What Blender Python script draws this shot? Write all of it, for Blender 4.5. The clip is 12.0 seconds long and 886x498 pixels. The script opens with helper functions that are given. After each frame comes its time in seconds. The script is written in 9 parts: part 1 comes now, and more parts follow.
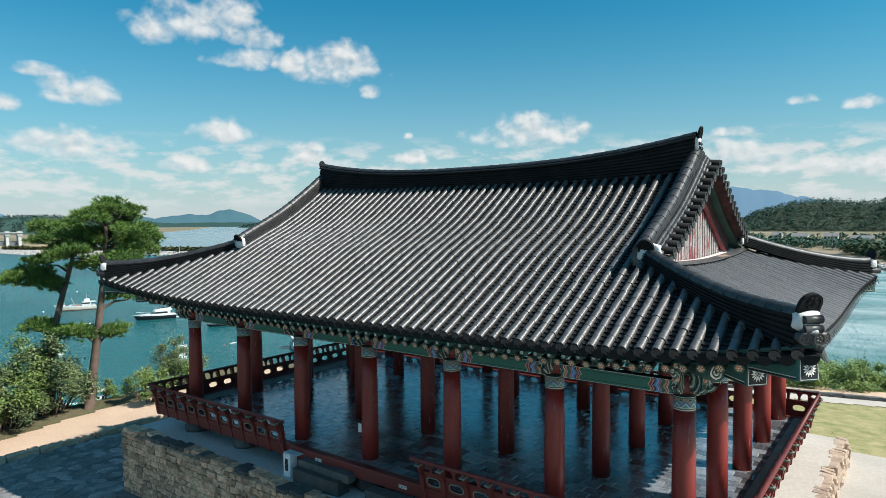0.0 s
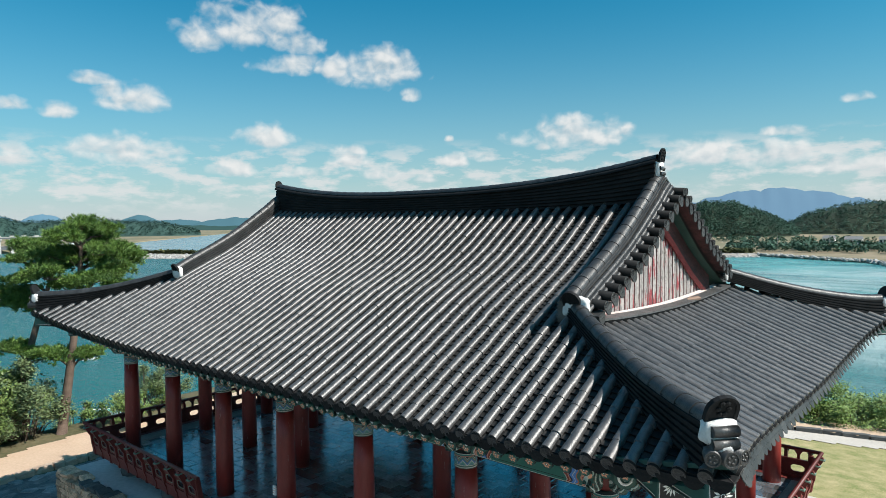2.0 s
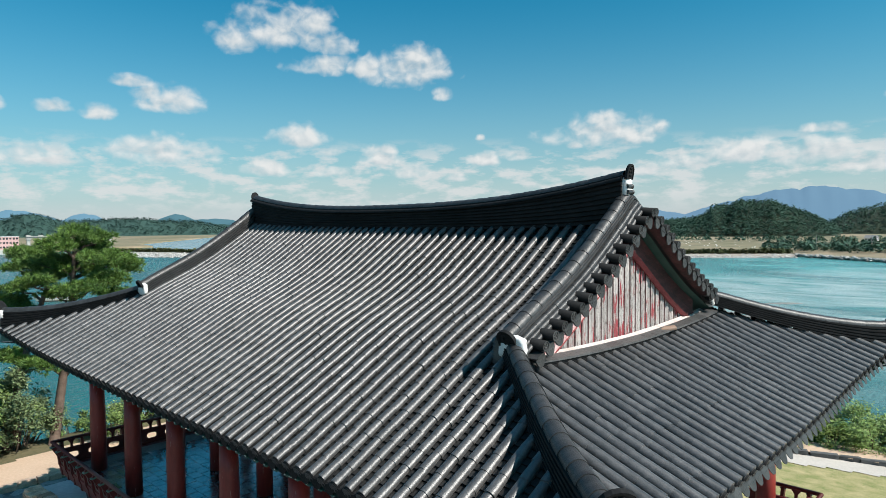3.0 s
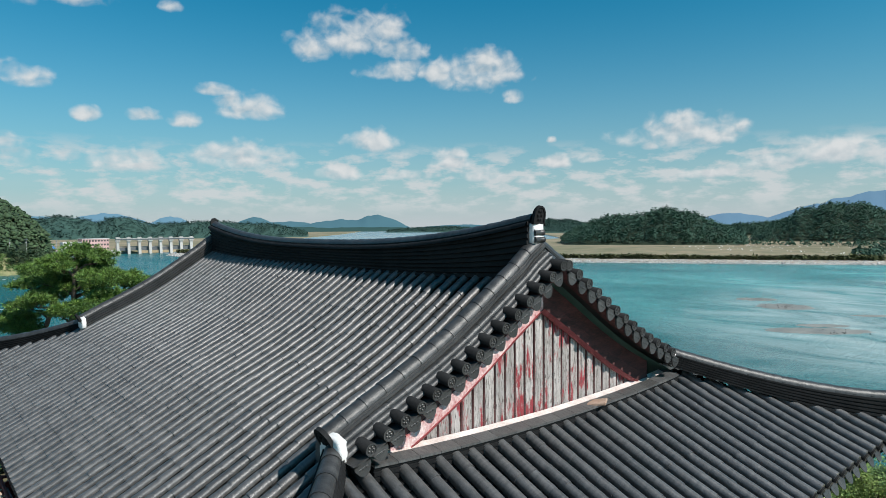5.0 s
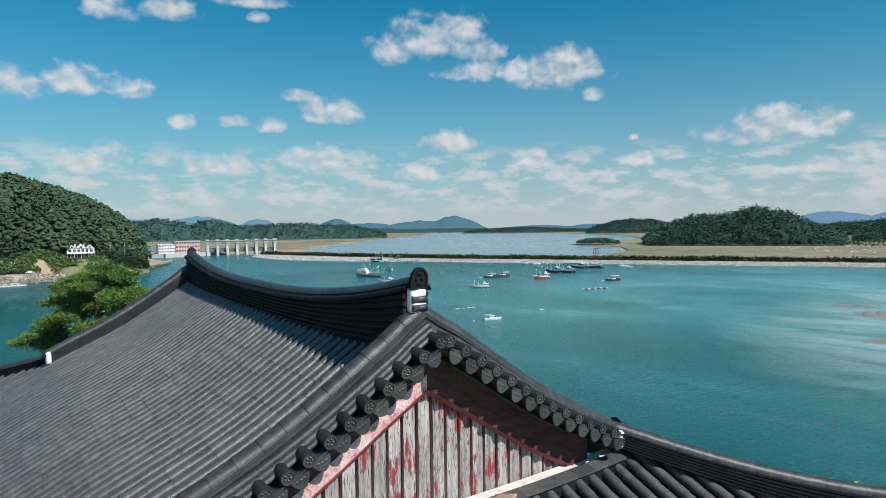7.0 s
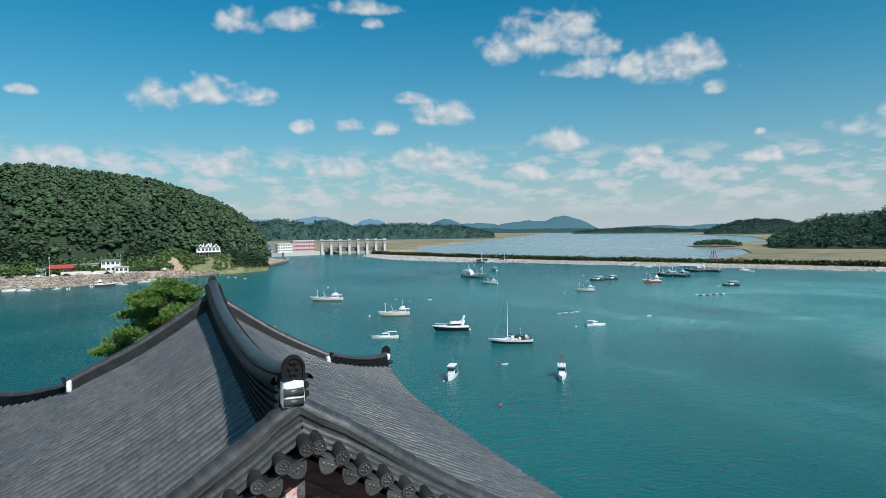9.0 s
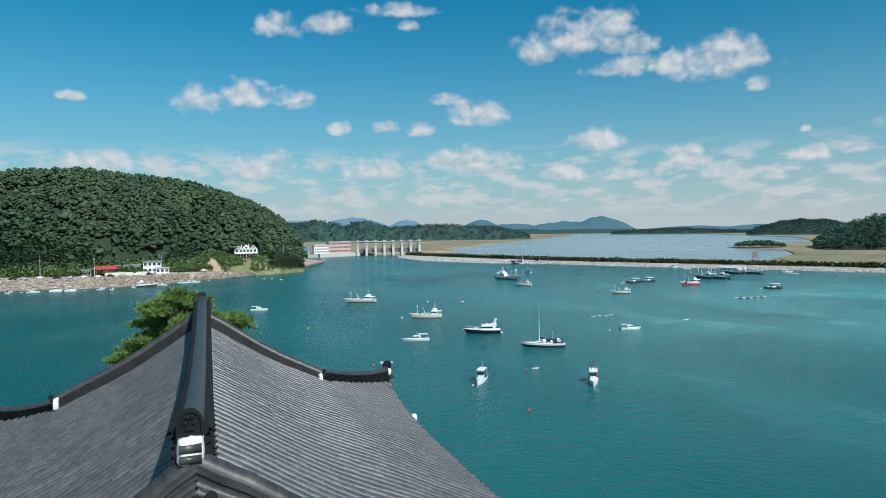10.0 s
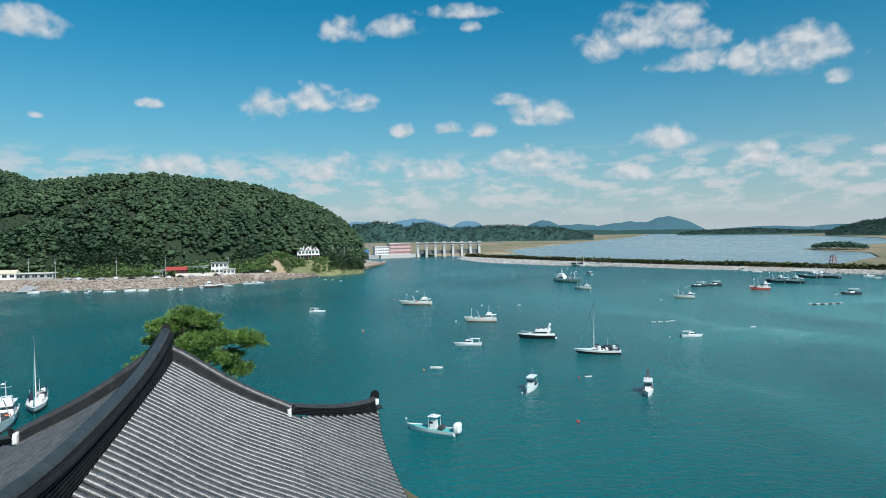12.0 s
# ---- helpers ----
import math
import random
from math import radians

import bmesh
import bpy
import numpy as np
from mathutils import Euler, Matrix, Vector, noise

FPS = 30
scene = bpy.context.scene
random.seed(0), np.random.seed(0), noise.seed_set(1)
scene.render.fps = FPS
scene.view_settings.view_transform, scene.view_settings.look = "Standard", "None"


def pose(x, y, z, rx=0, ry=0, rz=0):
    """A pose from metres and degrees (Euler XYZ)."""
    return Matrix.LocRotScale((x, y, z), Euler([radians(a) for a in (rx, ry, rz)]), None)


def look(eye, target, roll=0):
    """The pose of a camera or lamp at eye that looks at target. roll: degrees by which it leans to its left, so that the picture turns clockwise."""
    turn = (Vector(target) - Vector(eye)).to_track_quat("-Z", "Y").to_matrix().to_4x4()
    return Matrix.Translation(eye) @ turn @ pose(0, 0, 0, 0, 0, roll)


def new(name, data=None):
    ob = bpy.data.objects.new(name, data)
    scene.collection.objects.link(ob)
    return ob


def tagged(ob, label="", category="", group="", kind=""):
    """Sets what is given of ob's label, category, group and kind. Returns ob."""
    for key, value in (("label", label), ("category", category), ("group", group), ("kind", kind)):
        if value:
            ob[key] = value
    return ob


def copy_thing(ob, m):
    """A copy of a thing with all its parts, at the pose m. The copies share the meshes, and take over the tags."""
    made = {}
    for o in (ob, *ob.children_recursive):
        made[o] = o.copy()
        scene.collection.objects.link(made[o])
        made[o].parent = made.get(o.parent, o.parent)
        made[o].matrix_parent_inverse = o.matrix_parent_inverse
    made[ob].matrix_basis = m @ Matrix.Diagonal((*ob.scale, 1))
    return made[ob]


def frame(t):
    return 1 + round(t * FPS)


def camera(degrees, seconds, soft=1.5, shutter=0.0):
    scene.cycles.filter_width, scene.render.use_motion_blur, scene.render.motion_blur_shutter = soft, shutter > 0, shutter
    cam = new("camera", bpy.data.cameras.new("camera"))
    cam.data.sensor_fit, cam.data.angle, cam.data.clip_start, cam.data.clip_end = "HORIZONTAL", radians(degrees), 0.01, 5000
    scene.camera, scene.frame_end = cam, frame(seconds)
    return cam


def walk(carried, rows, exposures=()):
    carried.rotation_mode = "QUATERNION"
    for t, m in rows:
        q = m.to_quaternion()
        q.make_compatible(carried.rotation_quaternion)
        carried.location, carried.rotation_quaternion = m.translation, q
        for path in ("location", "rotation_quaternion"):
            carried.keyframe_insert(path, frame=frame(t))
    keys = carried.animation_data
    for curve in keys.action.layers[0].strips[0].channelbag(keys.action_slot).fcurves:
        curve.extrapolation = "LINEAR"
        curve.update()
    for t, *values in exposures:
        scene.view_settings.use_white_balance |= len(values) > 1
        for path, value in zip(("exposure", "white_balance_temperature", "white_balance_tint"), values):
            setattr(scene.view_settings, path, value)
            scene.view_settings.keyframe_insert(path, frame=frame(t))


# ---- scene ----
cam = camera(69.4, 12.0, 0.75)
PATH = [
    (0, (10.382, -15.312, 8.081), (9.183, -13.714, 7.989), -0.5),
    (0.5, (10.571, -14.648, 8.243), (9.355, -13.062, 8.153), -0.5),
    (1, (10.764, -13.903, 8.42), (9.523, -12.337, 8.331), -0.6),
    (1.5, (10.938, -13.103, 8.604), (9.67, -11.559, 8.513), -0.7),
    (2, (11.133, -12.297, 8.755), (9.835, -10.778, 8.672), -0.6),
    (2.5, (11.334, -11.418, 8.927), (10.002, -9.928, 8.845), -0.4),
    (3, (11.609, -10.526, 9.165), (10.239, -9.071, 9.08), -0.6),
    (5, (12.394, -7.12, 9.869), (10.874, -5.823, 9.795), -0.5),
    (5.5, (12.541, -6.295, 10.04), (10.988, -5.037, 9.969), -0.5),
    (6, (12.687, -5.554, 10.216), (11.102, -4.336, 10.148), -0.5),
    (6.5, (12.758, -4.765, 10.415), (11.131, -3.604, 10.345), -0.8),
    (7, (12.846, -4.079, 10.618), (11.179, -2.976, 10.549), -0.8),
    (9, (12.863, -1.304, 11.411), (11.034, -0.498, 11.346), -0.7),
    (9.5, (12.783, -0.611, 11.633), (10.931, 0.142, 11.568), -0.5),
    (10, (12.728, 0.053, 11.784), (10.857, 0.756, 11.723), -0.8),
    (10.5, (12.623, 0.749, 11.982), (10.733, 1.401, 11.921), -0.8),
    (11, (12.548, 1.441, 12.178), (10.641, 2.041, 12.118), -0.9),
    (11.5, (12.465, 2.128, 12.397), (10.544, 2.682, 12.338), -0.8),
    (12, (12.365, 2.8, 12.539), (10.435, 3.319, 12.483), -0.9),
]
walk(cam, [(t, look(eye, target, roll)) for t, eye, target, roll in PATH],
     [(0.0, 0.34, 6500, 10), (3.0, 0.28, 6480, 10), (5.0, 0.1, 6370, 10), (12.0, 0.04, 6150, 10)])

# ---- daylight ----
SUN = Vector((0.94, 0.33, 1.0)).normalized()
SUN_EL = math.asin(SUN.z)
SUN_AZ = math.atan2(SUN.x, SUN.y)
SEA = -17.3

lamp = bpy.data.lights.new("sun", "SUN")
lamp.energy, lamp.angle, lamp.color = 5.0, radians(0.53), (1.0, 0.95, 0.88)
sun = new("sun", lamp)
sun.matrix_world = look(SUN * 60, (0, 0, 0))


def link(nt, a, b):
    nt.links.new(a, b)


def mth(nt, op, a, b=None, c=None, clamp=False):
    n = nt.nodes.new("ShaderNodeMath")
    n.operation, n.use_clamp = op, clamp
    for i, v in enumerate((a, b, c)):
        if v is None:
            continue
        if isinstance(v, (int, float)):
            n.inputs[i].default_value = v
        else:
            nt.links.new(v, n.inputs[i])
    return n.outputs[0]


# clouds: heading, height above the horizon, half width, half height, in degrees
CLOUDS_HIGH = [(147.6, 16.3, 4.1, 1.7), (144.4, 16.9, 1.9, 1.3), (150.6, 15.4, 1.7, 1.3), (142.9, 15.2, 2.0, 1.0), (143.3, 13.5, 2.8, 0.9),
               (136.5, 13.4, 3.7, 1.6), (136.1, 14.4, 1.7, 0.9), (133.6, 13.2, 1.4, 1.0), (139.6, 13.3, 1.5, 0.9), (133.1, 11.2, 1.0, 0.6),
               (173.5, 17.1, 1.8, 1.0), (169.2, 17.4, 2.5, 0.8), (162.9, 18.7, 3.1, 0.6), (162.1, 17.5, 0.9, 0.5), (-162.0, 15.6, 2.9, 1.0)]
CLOUDS_MID = [(156.0, 10.1, 2.7, 1.1), (157.5, 10.5, 1.5, 0.7), (158.9, 11.3, 1.4, 0.5), (179.9, 10.9, 2.1, 1.2), (176.1, 11.6, 2.5, 1.1),
              (172.3, 11.4, 1.6, 0.9), (168.5, 8.9, 1.0, 0.6), (164.3, 9.0, 1.2, 0.5), (161.3, 8.8, 1.2, 0.6), (145.8, 7.5, 2.5, 1.0),
              (129.9, 7.4, 0.4, 0.3), (118.8, 7.6, 4.6, 1.3), (119.2, 8.6, 1.8, 0.8), (115.0, 7.8, 1.3, 0.7), (121.6, 6.6, 0.7, 0.4),
              (-170.7, 10.6, 0.9, 0.4), (-162.9, 9.2, 0.5, 0.3), (97.7, 9.0, 1.0, 0.4), (93.7, 8.4, 1.1, 0.5)]
CLOUDS_LOW = [(143.2, 6.2, 1.3, 0.5), (138.7, 6.4, 1.4, 0.5), (138.7, 5.6, 1.6, 0.6), (135.3, 4.4, 2.0, 0.7), (131.9, 3.9, 1.0, 0.4),
              (142.8, 4.5, 1.9, 0.5), (148.5, 4.7, 2.0, 0.7), (157.2, 6.0, 3.8, 1.2), (158.3, 6.6, 1.9, 0.7), (129.5, 5.5, 1.3, 0.6),
              (126.8, 5.8, 1.3, 0.5), (112.6, 5.0, 2.6, 0.9), (116.8, 4.1, 2.3, 0.4), (175.0, 5.5, 3.3, 1.0), (174.0, 6.5, 1.2, 0.7),
              (170.1, 5.7, 1.1, 0.6), (165.5, 5.3, 2.8, 0.9), (-173.8, 5.8, 4.4, 0.8), (-170.8, 5.7, 1.7, 0.6), (108.1, 5.6, 3.4, 1.1),
              (103.4, 5.2, 3.4, 1.1), (98.8, 4.1, 2.8, 0.7), (93.6, 3.8, 3.6, 0.9), (102.5, 6.9, 1.6, 0.4)]


def make_world():
    w = bpy.data.worlds.new("sky")
    scene.world = w
    w.use_nodes = True
    nt = w.node_tree
    nt.nodes.clear()
    N = nt.nodes.new
    sky = N("ShaderNodeTexSky")
    sky.sky_type, sky.sun_disc = "NISHITA", False
    sky.sun_elevation, sky.sun_rotation = SUN_EL, SUN_AZ
    sky.air_density, sky.dust_density, sky.ozone_density = 1.1, 0.6, 2.2
    tc = N("ShaderNodeTexCoord")
    sep = N("ShaderNodeSeparateXYZ")
    link(nt, tc.outputs["Generated"], sep.inputs[0])
    az = mth(nt, "DEGREES", mth(nt, "ARCTAN2", sep.outputs[1], sep.outputs[0]))
    el = mth(nt, "DEGREES", mth(nt, "ARCSINE", sep.outputs[2]))
    az = mth(nt, "ADD", az, mth(nt, "MULTIPLY", mth(nt, "LESS_THAN", az, 0.0), 360.0))
    top, low = None, None
    for a, e, wa, he in CLOUDS_HIGH + CLOUDS_MID + CLOUDS_LOW:
        a = a % 360
        u = mth(nt, "MULTIPLY", mth(nt, "SUBTRACT", az, a), 0.74 / wa)
        v = mth(nt, "MULTIPLY", mth(nt, "SUBTRACT", el, e - 0.25 * he), 0.6 / he)
        w2 = mth(nt, "MULTIPLY", v, mth(nt, "MULTIPLY_ADD", mth(nt, "LESS_THAN", v, 0.0), 0.9, 1.0))
        d = mth(nt, "SUBTRACT", 1.0, mth(nt, "MULTIPLY_ADD", u, u, mth(nt, "MULTIPLY", w2, w2)))
        top = d if top is None else mth(nt, "MAXIMUM", top, d)
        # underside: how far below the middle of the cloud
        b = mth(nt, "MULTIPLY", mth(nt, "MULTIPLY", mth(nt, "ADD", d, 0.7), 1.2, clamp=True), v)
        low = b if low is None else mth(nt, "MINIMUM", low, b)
    top = mth(nt, "MAXIMUM", top, -2.0)
    # billows, and the same billows a little towards the sun, which give them relief
    comb = N("ShaderNodeCombineXYZ")
    link(nt, mth(nt, "MULTIPLY", az, 0.85), comb.inputs[0])
    link(nt, mth(nt, "MULTIPLY", el, 1.0), comb.inputs[1])
    comb2 = N("ShaderNodeVectorMath")
    comb2.operation = "ADD"
    comb2.inputs[1].default_value = (-0.3, 0.5, 0.0)
    link(nt, comb.outputs[0], comb2.inputs[0])

    def billow(vec):
        big, small = N("ShaderNodeTexNoise"), N("ShaderNodeTexNoise")
        big.inputs["Scale"].default_value, big.inputs["Detail"].default_value, big.inputs["Roughness"].default_value = 0.45, 4, 0.45
        small.inputs["Scale"].default_value, small.inputs["Detail"].default_value, small.inputs["Roughness"].default_value = 1.1, 5, 0.42
        small.inputs["Distortion"].default_value = 0.4
        link(nt, vec, big.inputs["Vector"])
        link(nt, vec, small.inputs["Vector"])
        return mth(nt, "ADD", mth(nt, "MULTIPLY", mth(nt, "SUBTRACT", big.outputs["Fac"], 0.5), 3.0), mth(nt, "MULTIPLY", mth(nt, "SUBTRACT", small.outputs["Fac"], 0.5), 1.9))
    n01 = billow(comb.outputs[0])
    relief = mth(nt, "SUBTRACT", n01, billow(comb2.outputs[0]))
    dens = N("ShaderNodeMapRange")
    dens.interpolation_type = "SMOOTHSTEP"
    dens.inputs[1].default_value, dens.inputs[2].default_value = 0.0, 1.75
    # rows of small cumulus low over the horizon
    st2 = N("ShaderNodeCombineXYZ")
    link(nt, mth(nt, "MULTIPLY", az, 0.42), st2.inputs[0])
    link(nt, mth(nt, "MULTIPLY", el, 1.15), st2.inputs[1])
    ns4 = N("ShaderNodeTexNoise")
    ns4.inputs["Scale"].default_value, ns4.inputs["Detail"].default_value, ns4.inputs["Roughness"].default_value = 0.75, 8, 0.58
    link(nt, st2.outputs[0], ns4.inputs["Vector"])
    rowb = mth(nt, "MULTIPLY", mth(nt, "MULTIPLY", mth(nt, "SUBTRACT", 7.4, el), 0.5, clamp=True), mth(nt, "MULTIPLY", mth(nt, "SUBTRACT", el, 0.6), 0.6, clamp=True))
    puffs = mth(nt, "MULTIPLY", mth(nt, "MULTIPLY", mth(nt, "SUBTRACT", ns4.outputs["Fac"], 0.47), 7.5, clamp=True), rowb)
    # unseen clouds added overhead and all round, to whiten and lift the fill light
    ns5 = N("ShaderNodeTexNoise")
    ns5.inputs["Scale"].default_value, ns5.inputs["Detail"].default_value, ns5.inputs["Roughness"].default_value = 2.6, 8, 0.55
    link(nt, tc.outputs["Generated"], ns5.inputs["Vector"])
    side = mth(nt, "GREATER_THAN", mth(nt, "ABSOLUTE", mth(nt, "SUBTRACT", az, 140.0)), 72.0)
    rest = mth(nt, "MAXIMUM", mth(nt, "MULTIPLY", mth(nt, "SUBTRACT", el, 24.0), 0.12, clamp=True), mth(nt, "MULTIPLY", side, mth(nt, "MULTIPLY", mth(nt, "SUBTRACT", el, 2.0), 0.2, clamp=True)))
    more = mth(nt, "MULTIPLY", mth(nt, "MULTIPLY", mth(nt, "SUBTRACT", ns5.outputs["Fac"], 0.4), 6.0, clamp=True), rest)
    top = mth(nt, "ADD", top, mth(nt, "MULTIPLY", more, 2.6))
    link(nt, mth(nt, "MULTIPLY_ADD", top, 1.5, mth(nt, "SUBTRACT", n01, 0.15)), dens.inputs[0])
    # thin streaks low over the horizon
    st = N("ShaderNodeCombineXYZ")
    link(nt, mth(nt, "MULTIPLY", az, 0.16), st.inputs[0])
    link(nt, mth(nt, "MULTIPLY", el, 0.75), st.inputs[1])
    ns3 = N("ShaderNodeTexNoise")
    ns3.inputs["Scale"].default_value, ns3.inputs["Detail"].default_value, ns3.inputs["Roughness"].default_value = 1.1, 8, 0.6
    link(nt, st.outputs[0], ns3.inputs["Vector"])
    band = mth(nt, "MULTIPLY", mth(nt, "SUBTRACT", 7.5, el), 0.14, clamp=True)
    streak = mth(nt, "MULTIPLY", mth(nt, "MULTIPLY", mth(nt, "SUBTRACT", ns3.outputs["Fac"], 0.36), 2.6, clamp=True), band)
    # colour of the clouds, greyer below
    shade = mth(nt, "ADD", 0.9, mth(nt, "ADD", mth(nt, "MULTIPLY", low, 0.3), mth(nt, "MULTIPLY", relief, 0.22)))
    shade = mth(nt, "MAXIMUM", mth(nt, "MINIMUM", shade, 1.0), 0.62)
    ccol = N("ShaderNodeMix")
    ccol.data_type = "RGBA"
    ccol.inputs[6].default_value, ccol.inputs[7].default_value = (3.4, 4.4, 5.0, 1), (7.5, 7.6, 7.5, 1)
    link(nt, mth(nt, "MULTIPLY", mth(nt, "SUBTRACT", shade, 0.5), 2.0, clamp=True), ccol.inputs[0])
    tint = N("ShaderNodeMix")
    tint.data_type, tint.blend_type = "RGBA", "MULTIPLY"
    tint.inputs[0].default_value = 1.0
    tint.inputs[7].default_value = SKY_TINT
    link(nt, sky.outputs[0], tint.inputs[6])
    hz = N("ShaderNodeMix")
    hz.data_type = "RGBA"
    hz.inputs[7].default_value = (5.5, 5.8, 6.0, 1)
    hzf = mth(nt, "MULTIPLY", mth(nt, "POWER", mth(nt, "SUBTRACT", 1.0, mth(nt, "MULTIPLY", mth(nt, "ABSOLUTE", el), 1 / 26.0, clamp=True)), 3.0), 0.94)
    link(nt, hzf, hz.inputs[0])
    link(nt, tint.outputs[2], hz.inputs[6])
    m1 = N("ShaderNodeMix")
    m1.data_type = "RGBA"
    m1.inputs[7].default_value = (5.6, 6.2, 6.4, 1)
    link(nt, mth(nt, "MULTIPLY", streak, 0.3), m1.inputs[0])
    link(nt, hz.outputs[2], m1.inputs[6])
    m2 = N("ShaderNodeMix")
    m2.data_type = "RGBA"
    link(nt, mth(nt, "MULTIPLY", dens.outputs[0], 0.94), m2.inputs[0])
    m3 = N("ShaderNodeMix")
    m3.data_type = "RGBA"
    m3.inputs[7].default_value = (6.75, 6.85, 6.85, 1)
    link(nt, mth(nt, "MULTIPLY", puffs, 0.75), m3.inputs[0])
    link(nt, m1.outputs[2], m3.inputs[6])
    link(nt, m3.outputs[2], m2.inputs[6])
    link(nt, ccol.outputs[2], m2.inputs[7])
    bg = N("ShaderNodeBackground")
    bg.inputs[1].default_value = 0.09
    link(nt, m2.outputs[2], bg.inputs[0])
    out = N("ShaderNodeOutputWorld")
    link(nt, bg.outputs[0], out.inputs[0])


SKY_TINT = (0.065, 0.835, 0.965, 1)
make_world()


# ---- materials ----
def material(name, c1, c2, rough=0.7, big=0.6, fine=9.0, bump=0.15, rnd=0.0, island=False, metal=0.0, spec=0.5, bscale=None,
             stretch=(1, 1, 1), rvar=0.1):
    """Two-scale mottled surface: c1 to c2 over large blotches, grain over it, relief, random shade from piece to piece."""
    m = bpy.data.materials.new(name)
    m.use_nodes = True
    nt = m.node_tree
    bs = nt.nodes["Principled BSDF"]
    tc = nt.nodes.new("ShaderNodeTexCoord")
    mp = nt.nodes.new("ShaderNodeMapping")
    mp.inputs["Scale"].default_value = stretch
    link(nt, tc.outputs["Object"], mp.inputs[0])
    info = nt.nodes.new("ShaderNodeObjectInfo")
    r = info.outputs["Random"]
    if island:
        g = nt.nodes.new("ShaderNodeNewGeometry")
        r = g.outputs["Random Per Island"]
    if rnd:
        vm = nt.nodes.new("ShaderNodeVectorMath")
        vm.operation = "ADD"
        cb = nt.nodes.new("ShaderNodeCombineXYZ")
        link(nt, mth(nt, "MULTIPLY", info.outputs["Random"], 37.0), cb.inputs[0])
        link(nt, mp.outputs[0], vm.inputs[0])
        link(nt, cb.outputs[0], vm.inputs[1])
        vec = vm.outputs[0]
    else:
        vec = mp.outputs[0]
    n1 = nt.nodes.new("ShaderNodeTexNoise")
    n1.inputs["Scale"].default_value, n1.inputs["Detail"].default_value = big, 4
    link(nt, vec, n1.inputs["Vector"])
    n2 = nt.nodes.new("ShaderNodeTexNoise")
    n2.inputs["Scale"].default_value, n2.inputs["Detail"].default_value, n2.inputs["Roughness"].default_value = fine, 6, 0.65
    link(nt, vec, n2.inputs["Vector"])
    mix = nt.nodes.new("ShaderNodeMix")
    mix.data_type = "RGBA"
    mix.inputs[6].default_value, mix.inputs[7].default_value = (*c1, 1), (*c2, 1)
    f = mth(nt, "ADD", mth(nt, "MULTIPLY", mth(nt, "SUBTRACT", n1.outputs["Fac"], 0.5), 1.6), mth(nt, "MULTIPLY", mth(nt, "SUBTRACT", n2.outputs["Fac"], 0.5), 1.6))
    link(nt, mth(nt, "ADD", f, 0.5, clamp=True), mix.inputs[0])
    col = mix.outputs[2]
    if rnd:
        hs = nt.nodes.new("ShaderNodeHueSaturation")
        link(nt, mth(nt, "ADD", 1 - rnd, mth(nt, "MULTIPLY", r, 2 * rnd)), hs.inputs["Value"])
        link(nt, col, hs.inputs["Color"])
        col = hs.outputs[0]
    link(nt, col, bs.inputs["Base Color"])
    link(nt, mth(nt, "ADD", rough - rvar, mth(nt, "MULTIPLY", n2.outputs["Fac"], 2 * rvar)), bs.inputs["Roughness"])
    bs.inputs["Metallic"].default_value = metal
    bs.inputs["Specular IOR Level"].default_value = spec
    if bump:
        b = nt.nodes.new("ShaderNodeBump")
        b.inputs["Strength"].default_value, b.inputs["Distance"].default_value = bump, 0.02 if bscale is None else bscale
        link(nt, n2.outputs["Fac"], b.inputs["Height"])
        link(nt, b.outputs[0], bs.inputs["Normal"])
    return m


def plain(name, c, rough=0.6, metal=0.0):
    return material(name, tuple(v * 0.85 for v in c), tuple(min(1, v * 1.15) for v in c), rough, 1.5, 25, 0.05, 0.0, metal=metal)


TILE = material("roof tile clay", (0.036, 0.0355, 0.035), (0.112, 0.109, 0.106), 0.42, 9.0, 70, 0.2, 0.22, spec=0.72, rvar=0.06)
TILE_J = material("roof tile clay joined", (0.036, 0.0355, 0.035), (0.112, 0.109, 0.106), 0.42, 9.0, 70, 0.2, 0.22, island=True, spec=0.72, rvar=0.06)
for m_ in (TILE, TILE_J):
    m_.node_tree.nodes["Principled BSDF"].inputs["IOR"].default_value = 1.64
# pan clay darkened well below the rolls, as shade in the troughs
PAN = material("shade-dark pan tile clay", (0.006, 0.006, 0.006), (0.024, 0.024, 0.0235), 0.55, 3.0, 50, 0.2, 0.25, island=True, spec=0.4)
# RIDGE is clay darkened for faces in shade, RIDGE_M the copy for lit ones
RIDGE = material("shaded ridge tile clay", (0.009, 0.0095, 0.01), (0.024, 0.024, 0.0245), 0.7, 2.5, 40, 0.2, 0.15, spec=0.12)
RIDGE_M = material("lit weathered ridge tile clay", (0.03, 0.03, 0.031), (0.095, 0.094, 0.092), 0.42, 3.5, 50, 0.2, 0.2, metal=0.35)
TANTILE = material("broken brown tile", (0.3, 0.19, 0.13), (0.5, 0.36, 0.28), 0.8, 6, 30, 0.4)
DECK = material("roof bedding", (0.03, 0.03, 0.03), (0.05, 0.048, 0.045), 0.9)
PLASTER = material("lime mortar", (0.62, 0.61, 0.58), (0.85, 0.84, 0.82), 0.85, 6, 30, 0.5)
PINK = material("stained lime mortar", (0.5, 0.4, 0.36), (0.8, 0.72, 0.68), 0.85, 3, 30, 0.6)
RED = material("red column paint", (0.18, 0.02, 0.016), (0.31, 0.04, 0.03), 0.4, 1.2, 18, 0.1, 0.1, stretch=(1, 1, 0.25))


